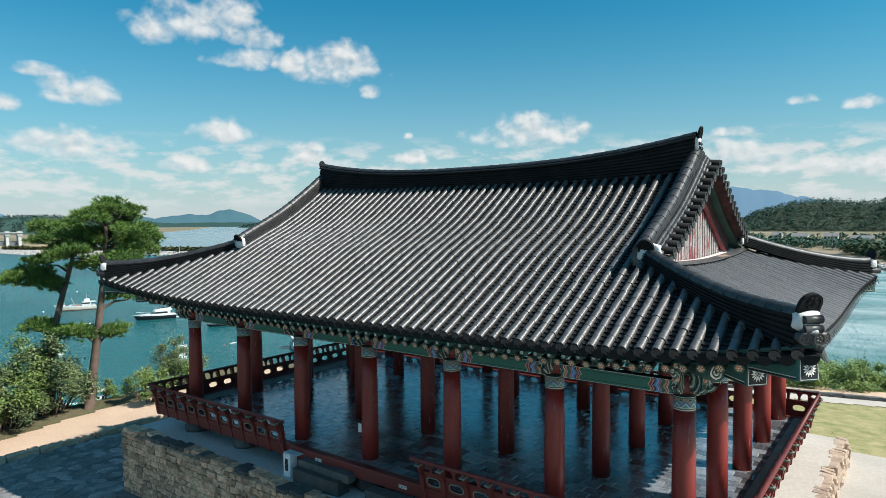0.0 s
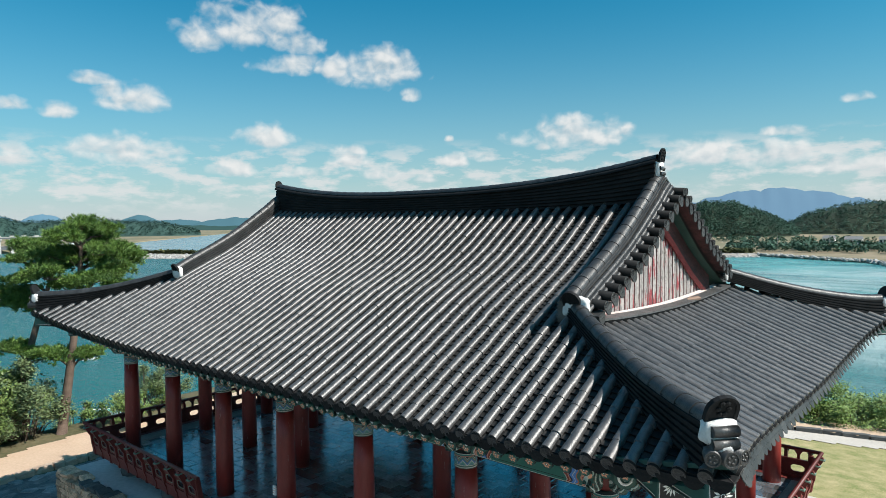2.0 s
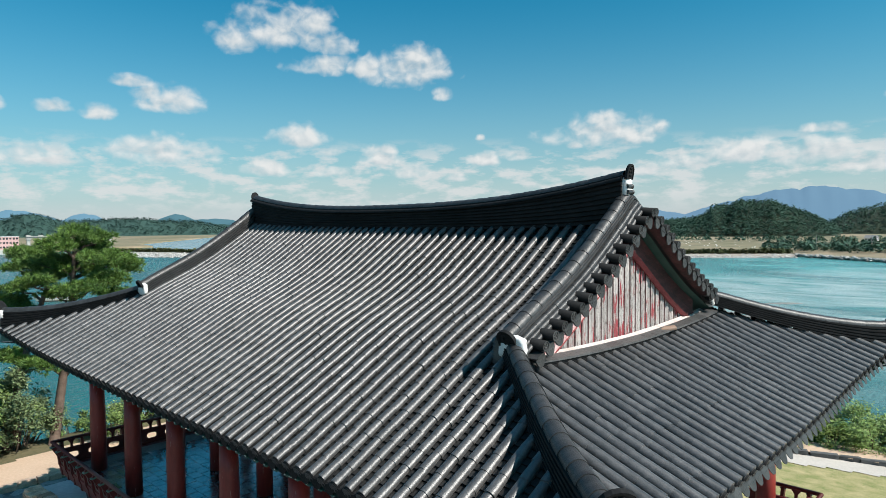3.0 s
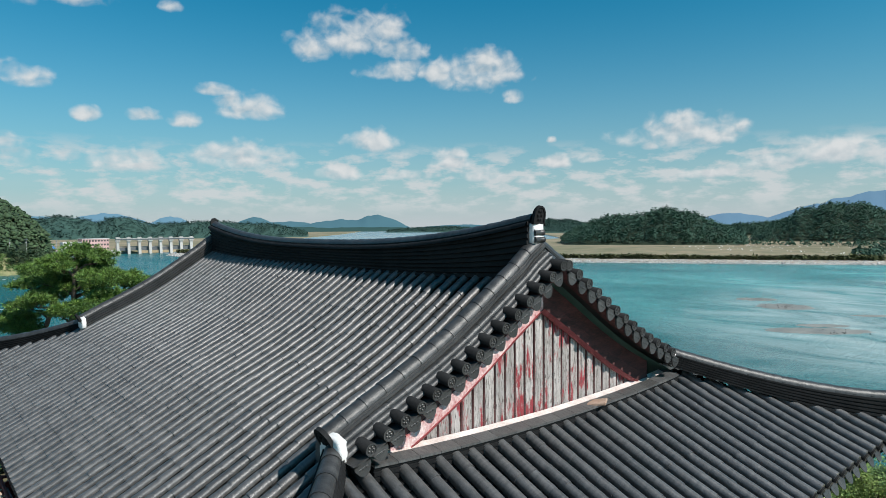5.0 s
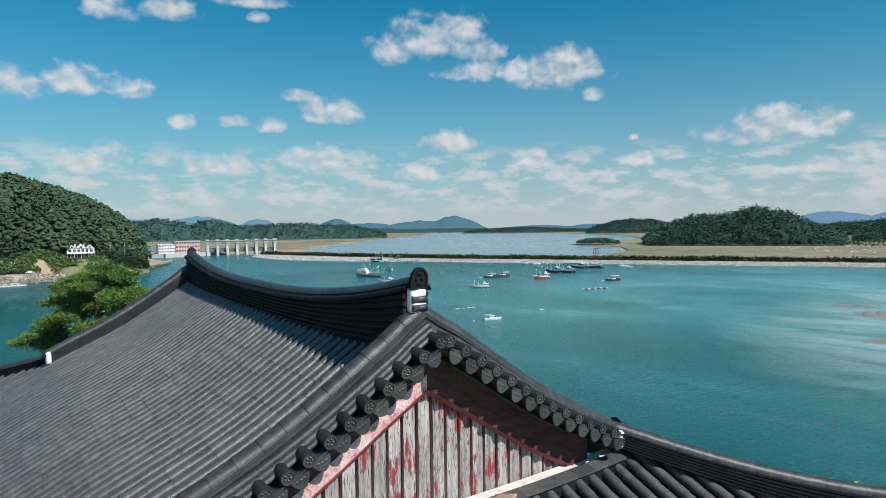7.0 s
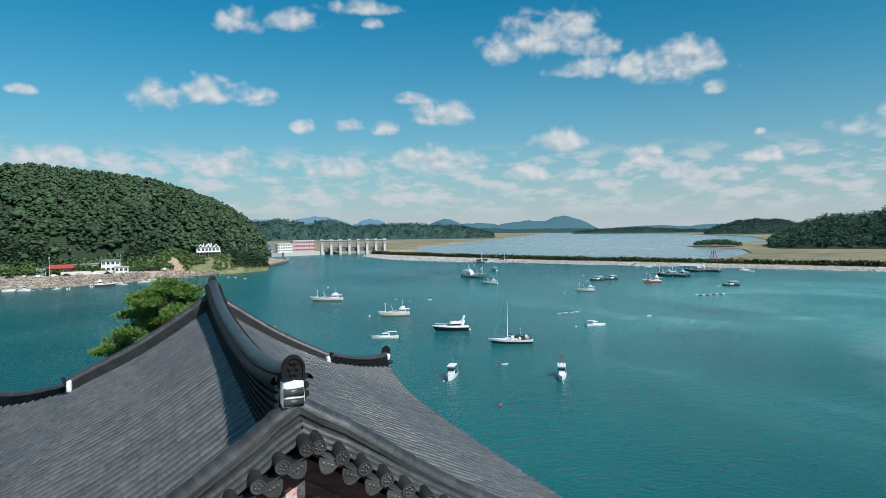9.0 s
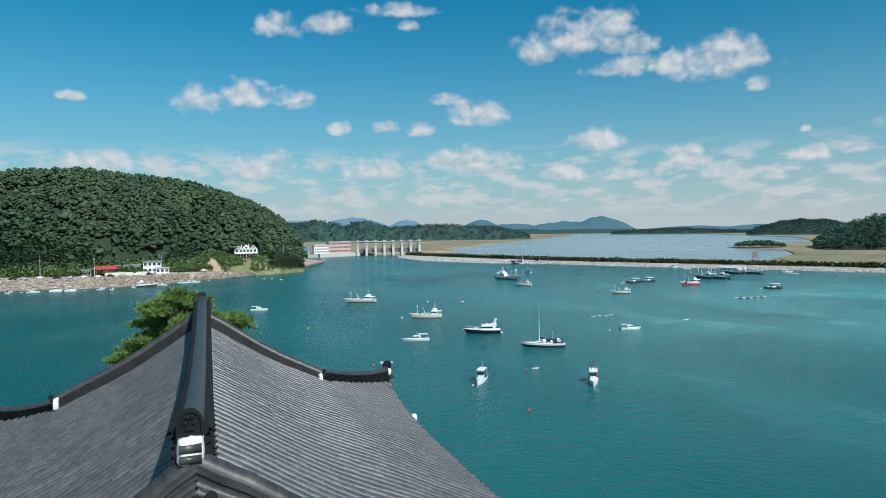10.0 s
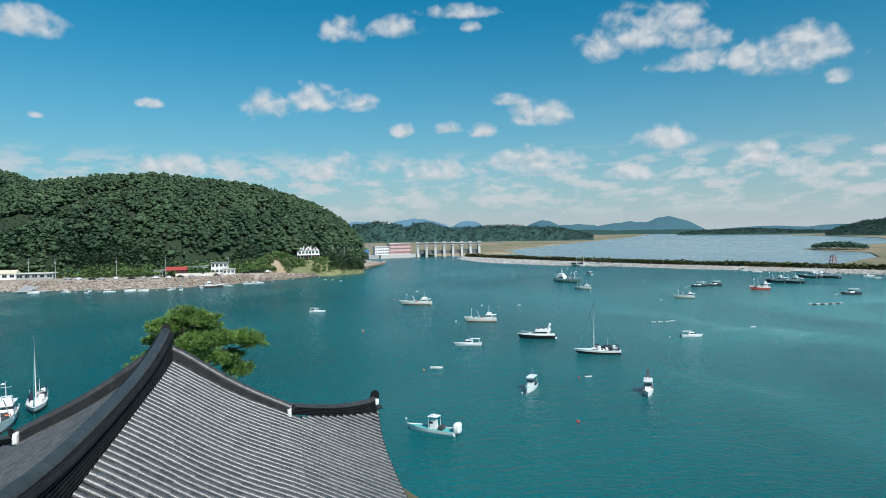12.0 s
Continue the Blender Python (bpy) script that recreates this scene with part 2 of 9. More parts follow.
def scratched(m, amount=0.66):
    """Long pale scratches and flakes down the paint."""
    nt = m.node_tree
    bs = nt.nodes["Principled BSDF"]
    old = bs.inputs["Base Color"].links[0].from_socket
    tc = nt.nodes.new("ShaderNodeTexCoord")
    mp = nt.nodes.new("ShaderNodeMapping")
    mp.inputs["Scale"].default_value = (26, 26, 2.2)
    info = nt.nodes.new("ShaderNodeObjectInfo")
    off = nt.nodes.new("ShaderNodeCombineXYZ")
    link(nt, mth(nt, "MULTIPLY", info.outputs["Random"], 50.0), off.inputs[2])
    link(nt, off.outputs[0], mp.inputs["Location"])
    link(nt, tc.outputs["Object"], mp.inputs[0])
    n = nt.nodes.new("ShaderNodeTexNoise")
    n.inputs["Scale"].default_value, n.inputs["Detail"].default_value, n.inputs["Roughness"].default_value = 1.0, 6, 0.62
    link(nt, mp.outputs[0], n.inputs["Vector"])
    mr = nt.nodes.new("ShaderNodeMapRange")
    mr.inputs[1].default_value, mr.inputs[2].default_value = amount, amount + 0.04
    link(nt, n.outputs["Fac"], mr.inputs[0])
    mx = nt.nodes.new("ShaderNodeMix")
    mx.data_type = "RGBA"
    mx.inputs[7].default_value = (0.5, 0.33, 0.28, 1)
    link(nt, mr.outputs[0], mx.inputs[0])
    link(nt, old, mx.inputs[6])
    link(nt, mx.outputs[2], bs.inputs["Base Color"])


scratched(RED)
REDD = material("dark red timber paint", (0.11, 0.016, 0.014), (0.2, 0.034, 0.027), 0.5, 1.5, 20, 0.15, 0.12)
REDM = material("worn dull red paint", (0.16, 0.02, 0.024), (0.4, 0.09, 0.095), 0.7, 3, 25, 0.3, 0.1)
GREEN = material("green timber paint", (0.026, 0.095, 0.078), (0.055, 0.155, 0.13), 0.6, 2.0, 25, 0.1, 0.1)
GREEND = material("dark green timber paint", (0.014, 0.055, 0.045), (0.035, 0.1, 0.08), 0.6, 2.0, 25, 0.1, 0.1)
ORANGE = plain("orange pattern paint", (0.62, 0.16, 0.07))
BLUE = plain("blue pattern paint", (0.05, 0.13, 0.38))
WHITE = plain("white pattern paint", (0.8, 0.78, 0.74))
SALMON = plain("salmon pattern paint", (0.78, 0.36, 0.22))
BLACK = plain("black paint", (0.012, 0.012, 0.013))
FLOOR = material("dark glazed floor slab", (0.085, 0.1, 0.118), (0.28, 0.3, 0.32), 0.12, 2.5, 22, 0.12, 0.6, rvar=0.07, spec=1.0)
FLOOR_J = material("dark glazed floor slab joined", (0.085, 0.1, 0.118), (0.28, 0.3, 0.32), 0.12, 2.5, 22, 0.12, 0.6, island=True, rvar=0.07, spec=1.0)
for m_ in (FLOOR, FLOOR_J):
    m_.node_tree.nodes["Principled BSDF"].inputs["IOR"].default_value = 2.2
GROUT = material("floor bedding", (0.03, 0.03, 0.03), (0.06, 0.058, 0.055), 0.6)
TIMBER = material("worn grey timber", (0.16, 0.14, 0.12), (0.32, 0.29, 0.25), 0.6, 1.5, 20, 0.2, 0.15)
STONE = material("granite rubble", (0.28, 0.155, 0.09), (0.85, 0.57, 0.39), 0.85, 2.0, 14, 0.6, 0.42)
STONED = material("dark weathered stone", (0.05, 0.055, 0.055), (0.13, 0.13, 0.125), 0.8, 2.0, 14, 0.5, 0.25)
CONCRETE = material("pale concrete", (0.42, 0.38, 0.33), (0.62, 0.56, 0.49), 0.85, 0.5, 12, 0.2)
TERRACE = material("terrace cement", (0.42, 0.42, 0.41), (0.66, 0.65, 0.63), 0.8, 0.5, 8, 0.25)
COURT = material("court flagstone", (0.09, 0.095, 0.1), (0.34, 0.335, 0.325), 0.65, 1.8, 12, 0.4, 0.35)
COURTB = material("worn court bedding", (0.06, 0.065, 0.07), (0.24, 0.245, 0.245), 0.7, 1.4, 9, 0.5, stretch=(1, 0.45, 1))
PATHM = material("tan packed earth", (0.5, 0.35, 0.24), (0.68, 0.5, 0.36), 0.9, 0.4, 10, 0.3)
SOIL = material("dry soil and weeds", (0.06, 0.07, 0.025), (0.2, 0.16, 0.09), 0.95, 0.3, 6, 0.6)
LAWN = material("trodden lawn", (0.14, 0.19, 0.04), (0.52, 0.41, 0.22), 0.95, 2.0, 24, 0.8)
GRASS = material("grass blades", (0.28, 0.29, 0.09), (0.52, 0.45, 0.22), 0.8, 0.6, 8, 0, 0.3, island=True)
BARK = material("pine bark", (0.07, 0.045, 0.032), (0.17, 0.12, 0.09), 0.9, 3, 16, 0.8)
NEEDLE = material("pine needles", (0.04, 0.1, 0.02), (0.17, 0.28, 0.05), 0.6, 0.9, 6, 0, 0.35, island=True)
LEAF = material("shrub leaves", (0.08, 0.15, 0.035), (0.24, 0.31, 0.09), 0.6, 0.9, 6, 0, 0.4, island=True)
LEAFB = material("fresh shrub leaves", (0.1, 0.19, 0.04), (0.28, 0.36, 0.1), 0.55, 0.9, 6, 0, 0.3, island=True)
LEAF2 = material("grey-green shrub leaves", (0.09, 0.14, 0.06), (0.22, 0.27, 0.12), 0.6, 0.9, 6, 0, 0.4, island=True)


def wood_worn():
    """Old red paint flaking off grey-white planks, streaked along the grain."""
    m = material("flaking red paint on planks", (0.13, 0.115, 0.105), (0.66, 0.61, 0.58), 0.75, 4.0, 30, 0.7, 0.2, stretch=(4, 4, 0.3))
    nt = m.node_tree
    bs = nt.nodes["Principled BSDF"]
    old = bs.inputs["Base Color"].links[0].from_socket
    tc = nt.nodes.new("ShaderNodeTexCoord")
    mp = nt.nodes.new("ShaderNodeMapping")
    mp.inputs["Scale"].default_value = (14, 14, 2.8)
    link(nt, tc.outputs["Object"], mp.inputs[0])
    n = nt.nodes.new("ShaderNodeTexNoise")
    n.inputs["Scale"].default_value, n.inputs["Detail"].default_value, n.inputs["Roughness"].default_value = 0.75, 9, 0.7
    link(nt, mp.outputs[0], n.inputs["Vector"])
    mr = nt.nodes.new("ShaderNodeMapRange")
    mr.inputs[1].default_value, mr.inputs[2].default_value = 0.535, 0.61
    patch = nt.nodes.new("ShaderNodeTexNoise")
    patch.inputs["Scale"].default_value, patch.inputs["Detail"].default_value = 1.6, 5
    link(nt, tc.outputs["Object"], patch.inputs["Vector"])
    link(nt, mth(nt, "ADD", n.outputs["Fac"], mth(nt, "MULTIPLY", mth(nt, "SUBTRACT", patch.outputs["Fac"], 0.52), 0.9)), mr.inputs[0])
    mx = nt.nodes.new("ShaderNodeMix")
    mx.data_type = "RGBA"
    mx.inputs[7].default_value = (0.3, 0.035, 0.045, 1)
    link(nt, mr.outputs[0], mx.inputs[0])
    link(nt, old, mx.inputs[6])
    n3 = nt.nodes.new("ShaderNodeTexNoise")
    n3.inputs["Scale"].default_value, n3.inputs["Detail"].default_value = 3.5, 8
    link(nt, mp.outputs[0], n3.inputs["Vector"])
    mr3 = nt.nodes.new("ShaderNodeMapRange")
    mr3.inputs[1].default_value, mr3.inputs[2].default_value = 0.56, 0.66
    link(nt, n3.outputs["Fac"], mr3.inputs[0])
    mx3 = nt.nodes.new("ShaderNodeMix")
    mx3.data_type = "RGBA"
    mx3.inputs[7].default_value = (0.12, 0.1, 0.09, 1)
    link(nt, mr3.outputs[0], mx3.inputs[0])
    link(nt, mx.outputs[2], mx3.inputs[6])
    link(nt, mx3.outputs[2], bs.inputs["Base Color"])
    return m


WORN = wood_worn()
BARGE = material("flaking pink and white bargeboard paint", (0.36, 0.075, 0.08), (0.8, 0.7, 0.67), 0.75, 5.0, 26, 0.5, 0.1)
# worn red timber, with the shade under the gable edge in its colour
SOFFIT = material("shade-darkened worn red timber", (0.006, 0.003, 0.003), (0.11, 0.035, 0.034), 0.7, 3, 22, 0.3, 0.2, stretch=(1, 0.5, 2.5))
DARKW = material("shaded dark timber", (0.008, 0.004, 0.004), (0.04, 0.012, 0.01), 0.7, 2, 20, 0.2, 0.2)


def beam_paint():
    """Lintel paint: green middle, banded chevrons towards both ends (along the beam's own x)."""
    m = bpy.data.materials.new("banded lintel paint")
    m.use_nodes = True
    nt = m.node_tree
    bs = nt.nodes["Principled BSDF"]
    tc = nt.nodes.new("ShaderNodeTexCoord")
    sp = nt.nodes.new("ShaderNodeSeparateXYZ")
    link(nt, tc.outputs["Object"], sp.inputs[0])
    ax = mth(nt, "ABSOLUTE", sp.outputs[0])
    zig = mth(nt, "MULTIPLY", mth(nt, "ABSOLUTE", mth(nt, "SUBTRACT", mth(nt, "FRACT", mth(nt, "MULTIPLY", sp.outputs[2], 6.5)), 0.5)), 0.09)
    n = nt.nodes.new("ShaderNodeTexNoise")
    n.inputs["Scale"].default_value, n.inputs["Detail"].default_value = 14, 3
    link(nt, tc.outputs["Object"], n.inputs["Vector"])
    pos = mth(nt, "ADD", mth(nt, "ADD", ax, zig), mth(nt, "MULTIPLY", mth(nt, "SUBTRACT", n.outputs["Fac"], 0.5), 0.06))
    rp = nt.nodes.new("ShaderNodeValToRGB")
    rp.color_ramp.interpolation = "CONSTANT"
    stops = [(0.0, (0.035, 0.16, 0.12)), (0.60, (0.6, 0.55, 0.5)), (0.612, (0.3, 0.05, 0.03)), (0.64, (0.6, 0.25, 0.18)), (0.66, (0.02, 0.03, 0.06)),
             (0.68, (0.1, 0.25, 0.6)), (0.715, (0.5, 0.55, 0.6)), (0.73, (0.1, 0.25, 0.6)), (0.755, (0.55, 0.2, 0.1)), (0.775, (0.05, 0.15, 0.12)),
             (0.83, (0.62, 0.3, 0.2)), (0.86, (0.35, 0.04, 0.03)), (0.875, (0.62, 0.5, 0.42)), (0.895, (0.05, 0.15, 0.12)), (0.94, (0.02, 0.02, 0.02)), (0.955, (0.6, 0.58, 0.52)),
             (0.965, (0.02, 0.02, 0.02))]
    for i, (p, c) in enumerate(stops):
        e = rp.color_ramp.elements[0] if i == 0 else rp.color_ramp.elements.new(p)
        e.position, e.color = p, (*c, 1)
    while len(rp.color_ramp.elements) > len(stops):
        rp.color_ramp.elements.remove(rp.color_ramp.elements[-1])
    link(nt, mth(nt, "MULTIPLY", pos, 1 / 1.1), rp.inputs[0])
    # black and white lines along the edges, and round the middle panel
    az_ = mth(nt, "ABSOLUTE", sp.outputs[2])
    mid = mth(nt, "LESS_THAN", ax, 0.62)
    col = rp.outputs[0]
    for lo, hi, c, only in ((0.072, 0.08, (0.01, 0.015, 0.015), mid), (0.112, 0.12, (0.6, 0.58, 0.52), None), (0.12, 0.15, (0.012, 0.02, 0.02), None)):
        f = mth(nt, "MULTIPLY", mth(nt, "GREATER_THAN", az_, lo), mth(nt, "LESS_THAN", az_, hi))
        if only is not None:
            f = mth(nt, "MULTIPLY", f, only)
        mx = nt.nodes.new("ShaderNodeMix")
        mx.data_type = "RGBA"
        mx.inputs[7].default_value = (*c, 1)
        link(nt, f, mx.inputs[0])
        link(nt, col, mx.inputs[6])
        col = mx.outputs[2]
    link(nt, col, bs.inputs["Base Color"])
    bs.inputs["Roughness"].default_value = 0.6
    return m


LINTEL = beam_paint()


def carved_paint():
    """Carved bracket paint: deep green scrolls edged with black and pale lines."""
    m = material("carved green and white paint", (0.024, 0.09, 0.075), (0.05, 0.15, 0.125), 0.6, 2.0, 25, 0.1, 0.1)
    nt = m.node_tree
    bs = nt.nodes["Principled BSDF"]
    col = bs.inputs["Base Color"].links[0].from_socket
    tc = nt.nodes.new("ShaderNodeTexCoord")
    wv = nt.nodes.new("ShaderNodeTexWave")
    wv.wave_type = "RINGS"
    wv.inputs["Scale"].default_value, wv.inputs["Distortion"].default_value, wv.inputs["Detail Scale"].default_value = 3.2, 5.0, 1.6
    link(nt, tc.outputs["Object"], wv.inputs["Vector"])
    for lo, hi, c in ((0.86, 1.01, (0.55, 0.6, 0.55)), (0.0, 0.1, (0.01, 0.015, 0.015)), (0.42, 0.5, (0.45, 0.16, 0.1))):
        f = mth(nt, "MULTIPLY", mth(nt, "GREATER_THAN", wv.outputs["Fac"], lo), mth(nt, "LESS_THAN", wv.outputs["Fac"], hi))
        mx = nt.nodes.new("ShaderNodeMix")
        mx.data_type = "RGBA"
        mx.inputs[7].default_value = (*c, 1)
        link(nt, f, mx.inputs[0])
        link(nt, col, mx.inputs[6])
        col = mx.outputs[2]
    link(nt, col, bs.inputs["Base Color"])
    return m


CARVED = carved_paint()


def head_paint():
    """Column-head wrap: dark bands, white beading, zigzag of green, blue and white."""
    m = bpy.data.materials.new("column head pattern paint")
    m.use_nodes = True
    nt = m.node_tree
    bs = nt.nodes["Principled BSDF"]
    tc = nt.nodes.new("ShaderNodeTexCoord")
    sp = nt.nodes.new("ShaderNodeSeparateXYZ")
    link(nt, tc.outputs["Object"], sp.inputs[0])
    ang = mth(nt, "MULTIPLY", mth(nt, "ARCTAN2", sp.outputs[1], sp.outputs[0]), 8 / math.tau)
    zig = mth(nt, "MULTIPLY", mth(nt, "ABSOLUTE", mth(nt, "SUBTRACT", mth(nt, "FRACT", ang), 0.5)), 0.16)
    z = sp.outputs[2]
    inner = mth(nt, "MULTIPLY", mth(nt, "GREATER_THAN", z, 0.06), mth(nt, "LESS_THAN", z, 0.20))
    pos = mth(nt, "ADD", z, mth(nt, "MULTIPLY", zig, inner))
    rp = nt.nodes.new("ShaderNodeValToRGB")
    rp.color_ramp.interpolation = "CONSTANT"
    stops = [(0.0, (0.02, 0.02, 0.02)), (0.05, (0.6, 0.58, 0.52)), (0.1, (0.03, 0.12, 0.09)), (0.17, (0.62, 0.55, 0.48)), (0.21, (0.08, 0.2, 0.22)),
             (0.34, (0.08, 0.28, 0.24)), (0.44, (0.6, 0.56, 0.5)), (0.48, (0.06, 0.15, 0.33)), (0.58, (0.05, 0.19, 0.16)), (0.66, (0.5, 0.2, 0.13)),
             (0.7, (0.05, 0.19, 0.16)), (0.78, (0.6, 0.58, 0.52)), (0.81, (0.015, 0.015, 0.015))]
    for i, (p, c) in enumerate(stops):
        e = rp.color_ramp.elements[0] if i == 0 else rp.color_ramp.elements.new(p)
        e.position, e.color = p, (*c, 1)
    while len(rp.color_ramp.elements) > len(stops):
        rp.color_ramp.elements.remove(rp.color_ramp.elements[-1])
    link(nt, mth(nt, "MULTIPLY", pos, 1 / 0.3), rp.inputs[0])
    link(nt, rp.outputs[0], bs.inputs["Base Color"])
    bs.inputs["Roughness"].default_value = 0.6
    return m


HEADP = head_paint()


def water():
    m = bpy.data.materials.new("sea water")
    m.use_nodes = True
    nt = m.node_tree
    bs = nt.nodes["Principled BSDF"]
    tc = nt.nodes.new("ShaderNodeTexCoord")
    mp = nt.nodes.new("ShaderNodeMapping")
    mp.inputs["Scale"].default_value = (1, 1, 1)
    link(nt, tc.outputs["Object"], mp.inputs[0])
    n = nt.nodes.new("ShaderNodeTexNoise")
    n.inputs["Scale"].default_value, n.inputs["Detail"].default_value, n.inputs["Roughness"].default_value = 1.1, 4, 0.6
    link(nt, mp.outputs[0], n.inputs["Vector"])
    n2 = nt.nodes.new("ShaderNodeTexNoise")
    n2.inputs["Scale"].default_value, n2.inputs["Detail"].default_value = 0.012, 6
    link(nt, mp.outputs[0], n2.inputs["Vector"])
    mx = nt.nodes.new("ShaderNodeMix")
    mx.data_type = "RGBA"
    mx.inputs[6].default_value, mx.inputs[7].default_value = (0.002, 0.08, 0.086, 1), (0.005, 0.118, 0.123, 1)
    mr = nt.nodes.new("ShaderNodeMapRange")
    mr.inputs[1].default_value, mr.inputs[2].default_value = 0.35, 0.7
    link(nt, n2.outputs["Fac"], mr.inputs[0])
    link(nt, mr.outputs[0], mx.inputs[0])
    # shallow, silty water towards the mud banks in the east, drawn out in streaks
    sp = nt.nodes.new("ShaderNodeSeparateXYZ")
    link(nt, tc.outputs["Object"], sp.inputs[0])
    mp2 = nt.nodes.new("ShaderNodeMapping")
    mp2.inputs["Rotation"].default_value, mp2.inputs["Scale"].default_value = (0, 0, radians(-28)), (0.009, 0.016, 1)
    link(nt, tc.outputs["Object"], mp2.inputs[0])
    n3 = nt.nodes.new("ShaderNodeTexNoise")
    n3.inputs["Scale"].default_value, n3.inputs["Detail"].default_value, n3.inputs["Distortion"].default_value = 1.3, 5, 0.9
    link(nt, mp2.outputs[0], n3.inputs["Vector"])
    east = mth(nt, "MULTIPLY", mth(nt, "MULTIPLY", mth(nt, "SUBTRACT", sp.outputs[1], 55.0), 1 / 150.0, clamp=True), mth(nt, "MULTIPLY", mth(nt, "ADD", sp.outputs[0], 330.0), 1 / 200.0, clamp=True))
    silt = mth(nt, "MULTIPLY", mth(nt, "ADD", mth(nt, "MULTIPLY", mth(nt, "SUBTRACT", n3.outputs["Fac"], 0.45), 1.8), 0.5, clamp=True), east)
    mx2 = nt.nodes.new("ShaderNodeMix")
    mx2.data_type = "RGBA"
    # silt colour, paled further for the hazy horizon mirrored there
    mx2.inputs[7].default_value = (0.12, 0.37, 0.355, 1)
    link(nt, silt, mx2.inputs[0])
    link(nt, mx.outputs[2], mx2.inputs[6])
    # pale silt trails round the mud banks
    gx, gy = mth(nt, "MULTIPLY", mth(nt, "SUBTRACT", sp.outputs[0], 5.0), 1 / 120.0), mth(nt, "MULTIPLY", mth(nt, "SUBTRACT", sp.outputs[1], 250.0), 1 / 165.0)
    near = mth(nt, "SUBTRACT", 1.0, mth(nt, "ADD", mth(nt, "MULTIPLY", gx, gx), mth(nt, "MULTIPLY", gy, gy)), clamp=True)
    mp3 = nt.nodes.new("ShaderNodeMapping")
    mp3.inputs["Rotation"].default_value, mp3.inputs["Scale"].default_value = (0, 0, radians(-22)), (0.02, 0.045, 1)
    link(nt, tc.outputs["Object"], mp3.inputs[0])
    n4 = nt.nodes.new("ShaderNodeTexNoise")
    n4.inputs["Scale"].default_value, n4.inputs["Detail"].default_value, n4.inputs["Distortion"].default_value = 1.2, 7, 1.4
    link(nt, mp3.outputs[0], n4.inputs["Vector"])
    near = mth(nt, "MULTIPLY", near, 1.6, clamp=True)
    trail = mth(nt, "MULTIPLY", mth(nt, "MULTIPLY", mth(nt, "SUBTRACT", n4.outputs["Fac"], 0.3), 3.0, clamp=True), near)
    # thin winding wisps drawn out by the tide
    n5 = nt.nodes.new("ShaderNodeTexNoise")
    n5.inputs["Scale"].default_value, n5.inputs["Detail"].default_value, n5.inputs["Distortion"].default_value = 0.55, 4, 1.8
    link(nt, mp3.outputs[0], n5.inputs["Vector"])
    thin = mth(nt, "SUBTRACT", 1.0, mth(nt, "MULTIPLY", mth(nt, "ABSOLUTE", mth(nt, "SUBTRACT", n5.outputs["Fac"], 0.5)), 16.0), clamp=True)
    wisp = mth(nt, "MULTIPLY", mth(nt, "MULTIPLY", thin, mth(nt, "MULTIPLY", mth(nt, "SUBTRACT", n3.outputs["Fac"], 0.42), 3.0, clamp=True)), mth(nt, "MULTIPLY", east, 0.4))
    trail = mth(nt, "ADD", trail, wisp, clamp=True)
    mx4 = nt.nodes.new("ShaderNodeMix")
    mx4.data_type = "RGBA"
    mx4.inputs[7].default_value = (0.4, 0.5, 0.485, 1)
    link(nt, trail, mx4.inputs[0])
    link(nt, mx2.outputs[2], mx4.inputs[6])
    link(nt, mx4.outputs[2], bs.inputs["Base Color"])
    # slick and ruffled patches
    bs.inputs["Roughness"].default_value = 0.2
    link(nt, mth(nt, "ADD", 0.12, mth(nt, "MULTIPLY", n3.outputs["Fac"], 0.2)), bs.inputs["Roughness"])
    bs.inputs["IOR"].default_value = 1.33
    bs.inputs["Specular IOR Level"].default_value = 0.4
    b = nt.nodes.new("ShaderNodeBump")
    b.inputs["Strength"].default_value, b.inputs["Distance"].default_value = 1.0, 0.42
    # wavelets drawn out across the wind, stronger in the ruffled patches
    mpw = nt.nodes.new("ShaderNodeMapping")
    mpw.inputs["Rotation"].default_value, mpw.inputs["Scale"].default_value = (0, 0, radians(35)), (0.5, 0.16, 1)
    link(nt, tc.outputs["Object"], mpw.inputs[0])
    nw = nt.nodes.new("ShaderNodeTexNoise")
    nw.inputs["Scale"].default_value, nw.inputs["Detail"].default_value, nw.inputs["Distortion"].default_value = 1.0, 3, 0.6
    link(nt, mpw.outputs[0], nw.inputs["Vector"])
    ruffle = mth(nt, "MULTIPLY", nw.outputs["Fac"], mth(nt, "MULTIPLY", mth(nt, "SUBTRACT", n2.outputs["Fac"], 0.3), 4.0, clamp=True))
    link(nt, mth(nt, "MULTIPLY_ADD", ruffle, 1.1, n.outputs["Fac"]), b.inputs["Height"])
    link(nt, b.outputs[0], bs.inputs["Normal"])
    return m


WATER = water()


# ---- tools ----
def mesh_of(name, verts, faces, mats, smooth=False, slots=None):
    me = bpy.data.meshes.new(name)
    me.from_pydata([tuple(v) for v in verts], [], faces)
    for m in mats if isinstance(mats, (list, tuple)) else [mats]:
        me.materials.append(m)
    if slots is not None:
        me.polygons.foreach_set("material_index", slots)
    if smooth:
        me.polygons.foreach_set("use_smooth", [True] * len(me.polygons))
    me.update()
    return me


def under(ob, parent, label=""):
    """Make ob a part of parent; ob is placed in the parent's own space."""
    ob.parent = parent
    if label:
        ob["label"] = label
    return ob


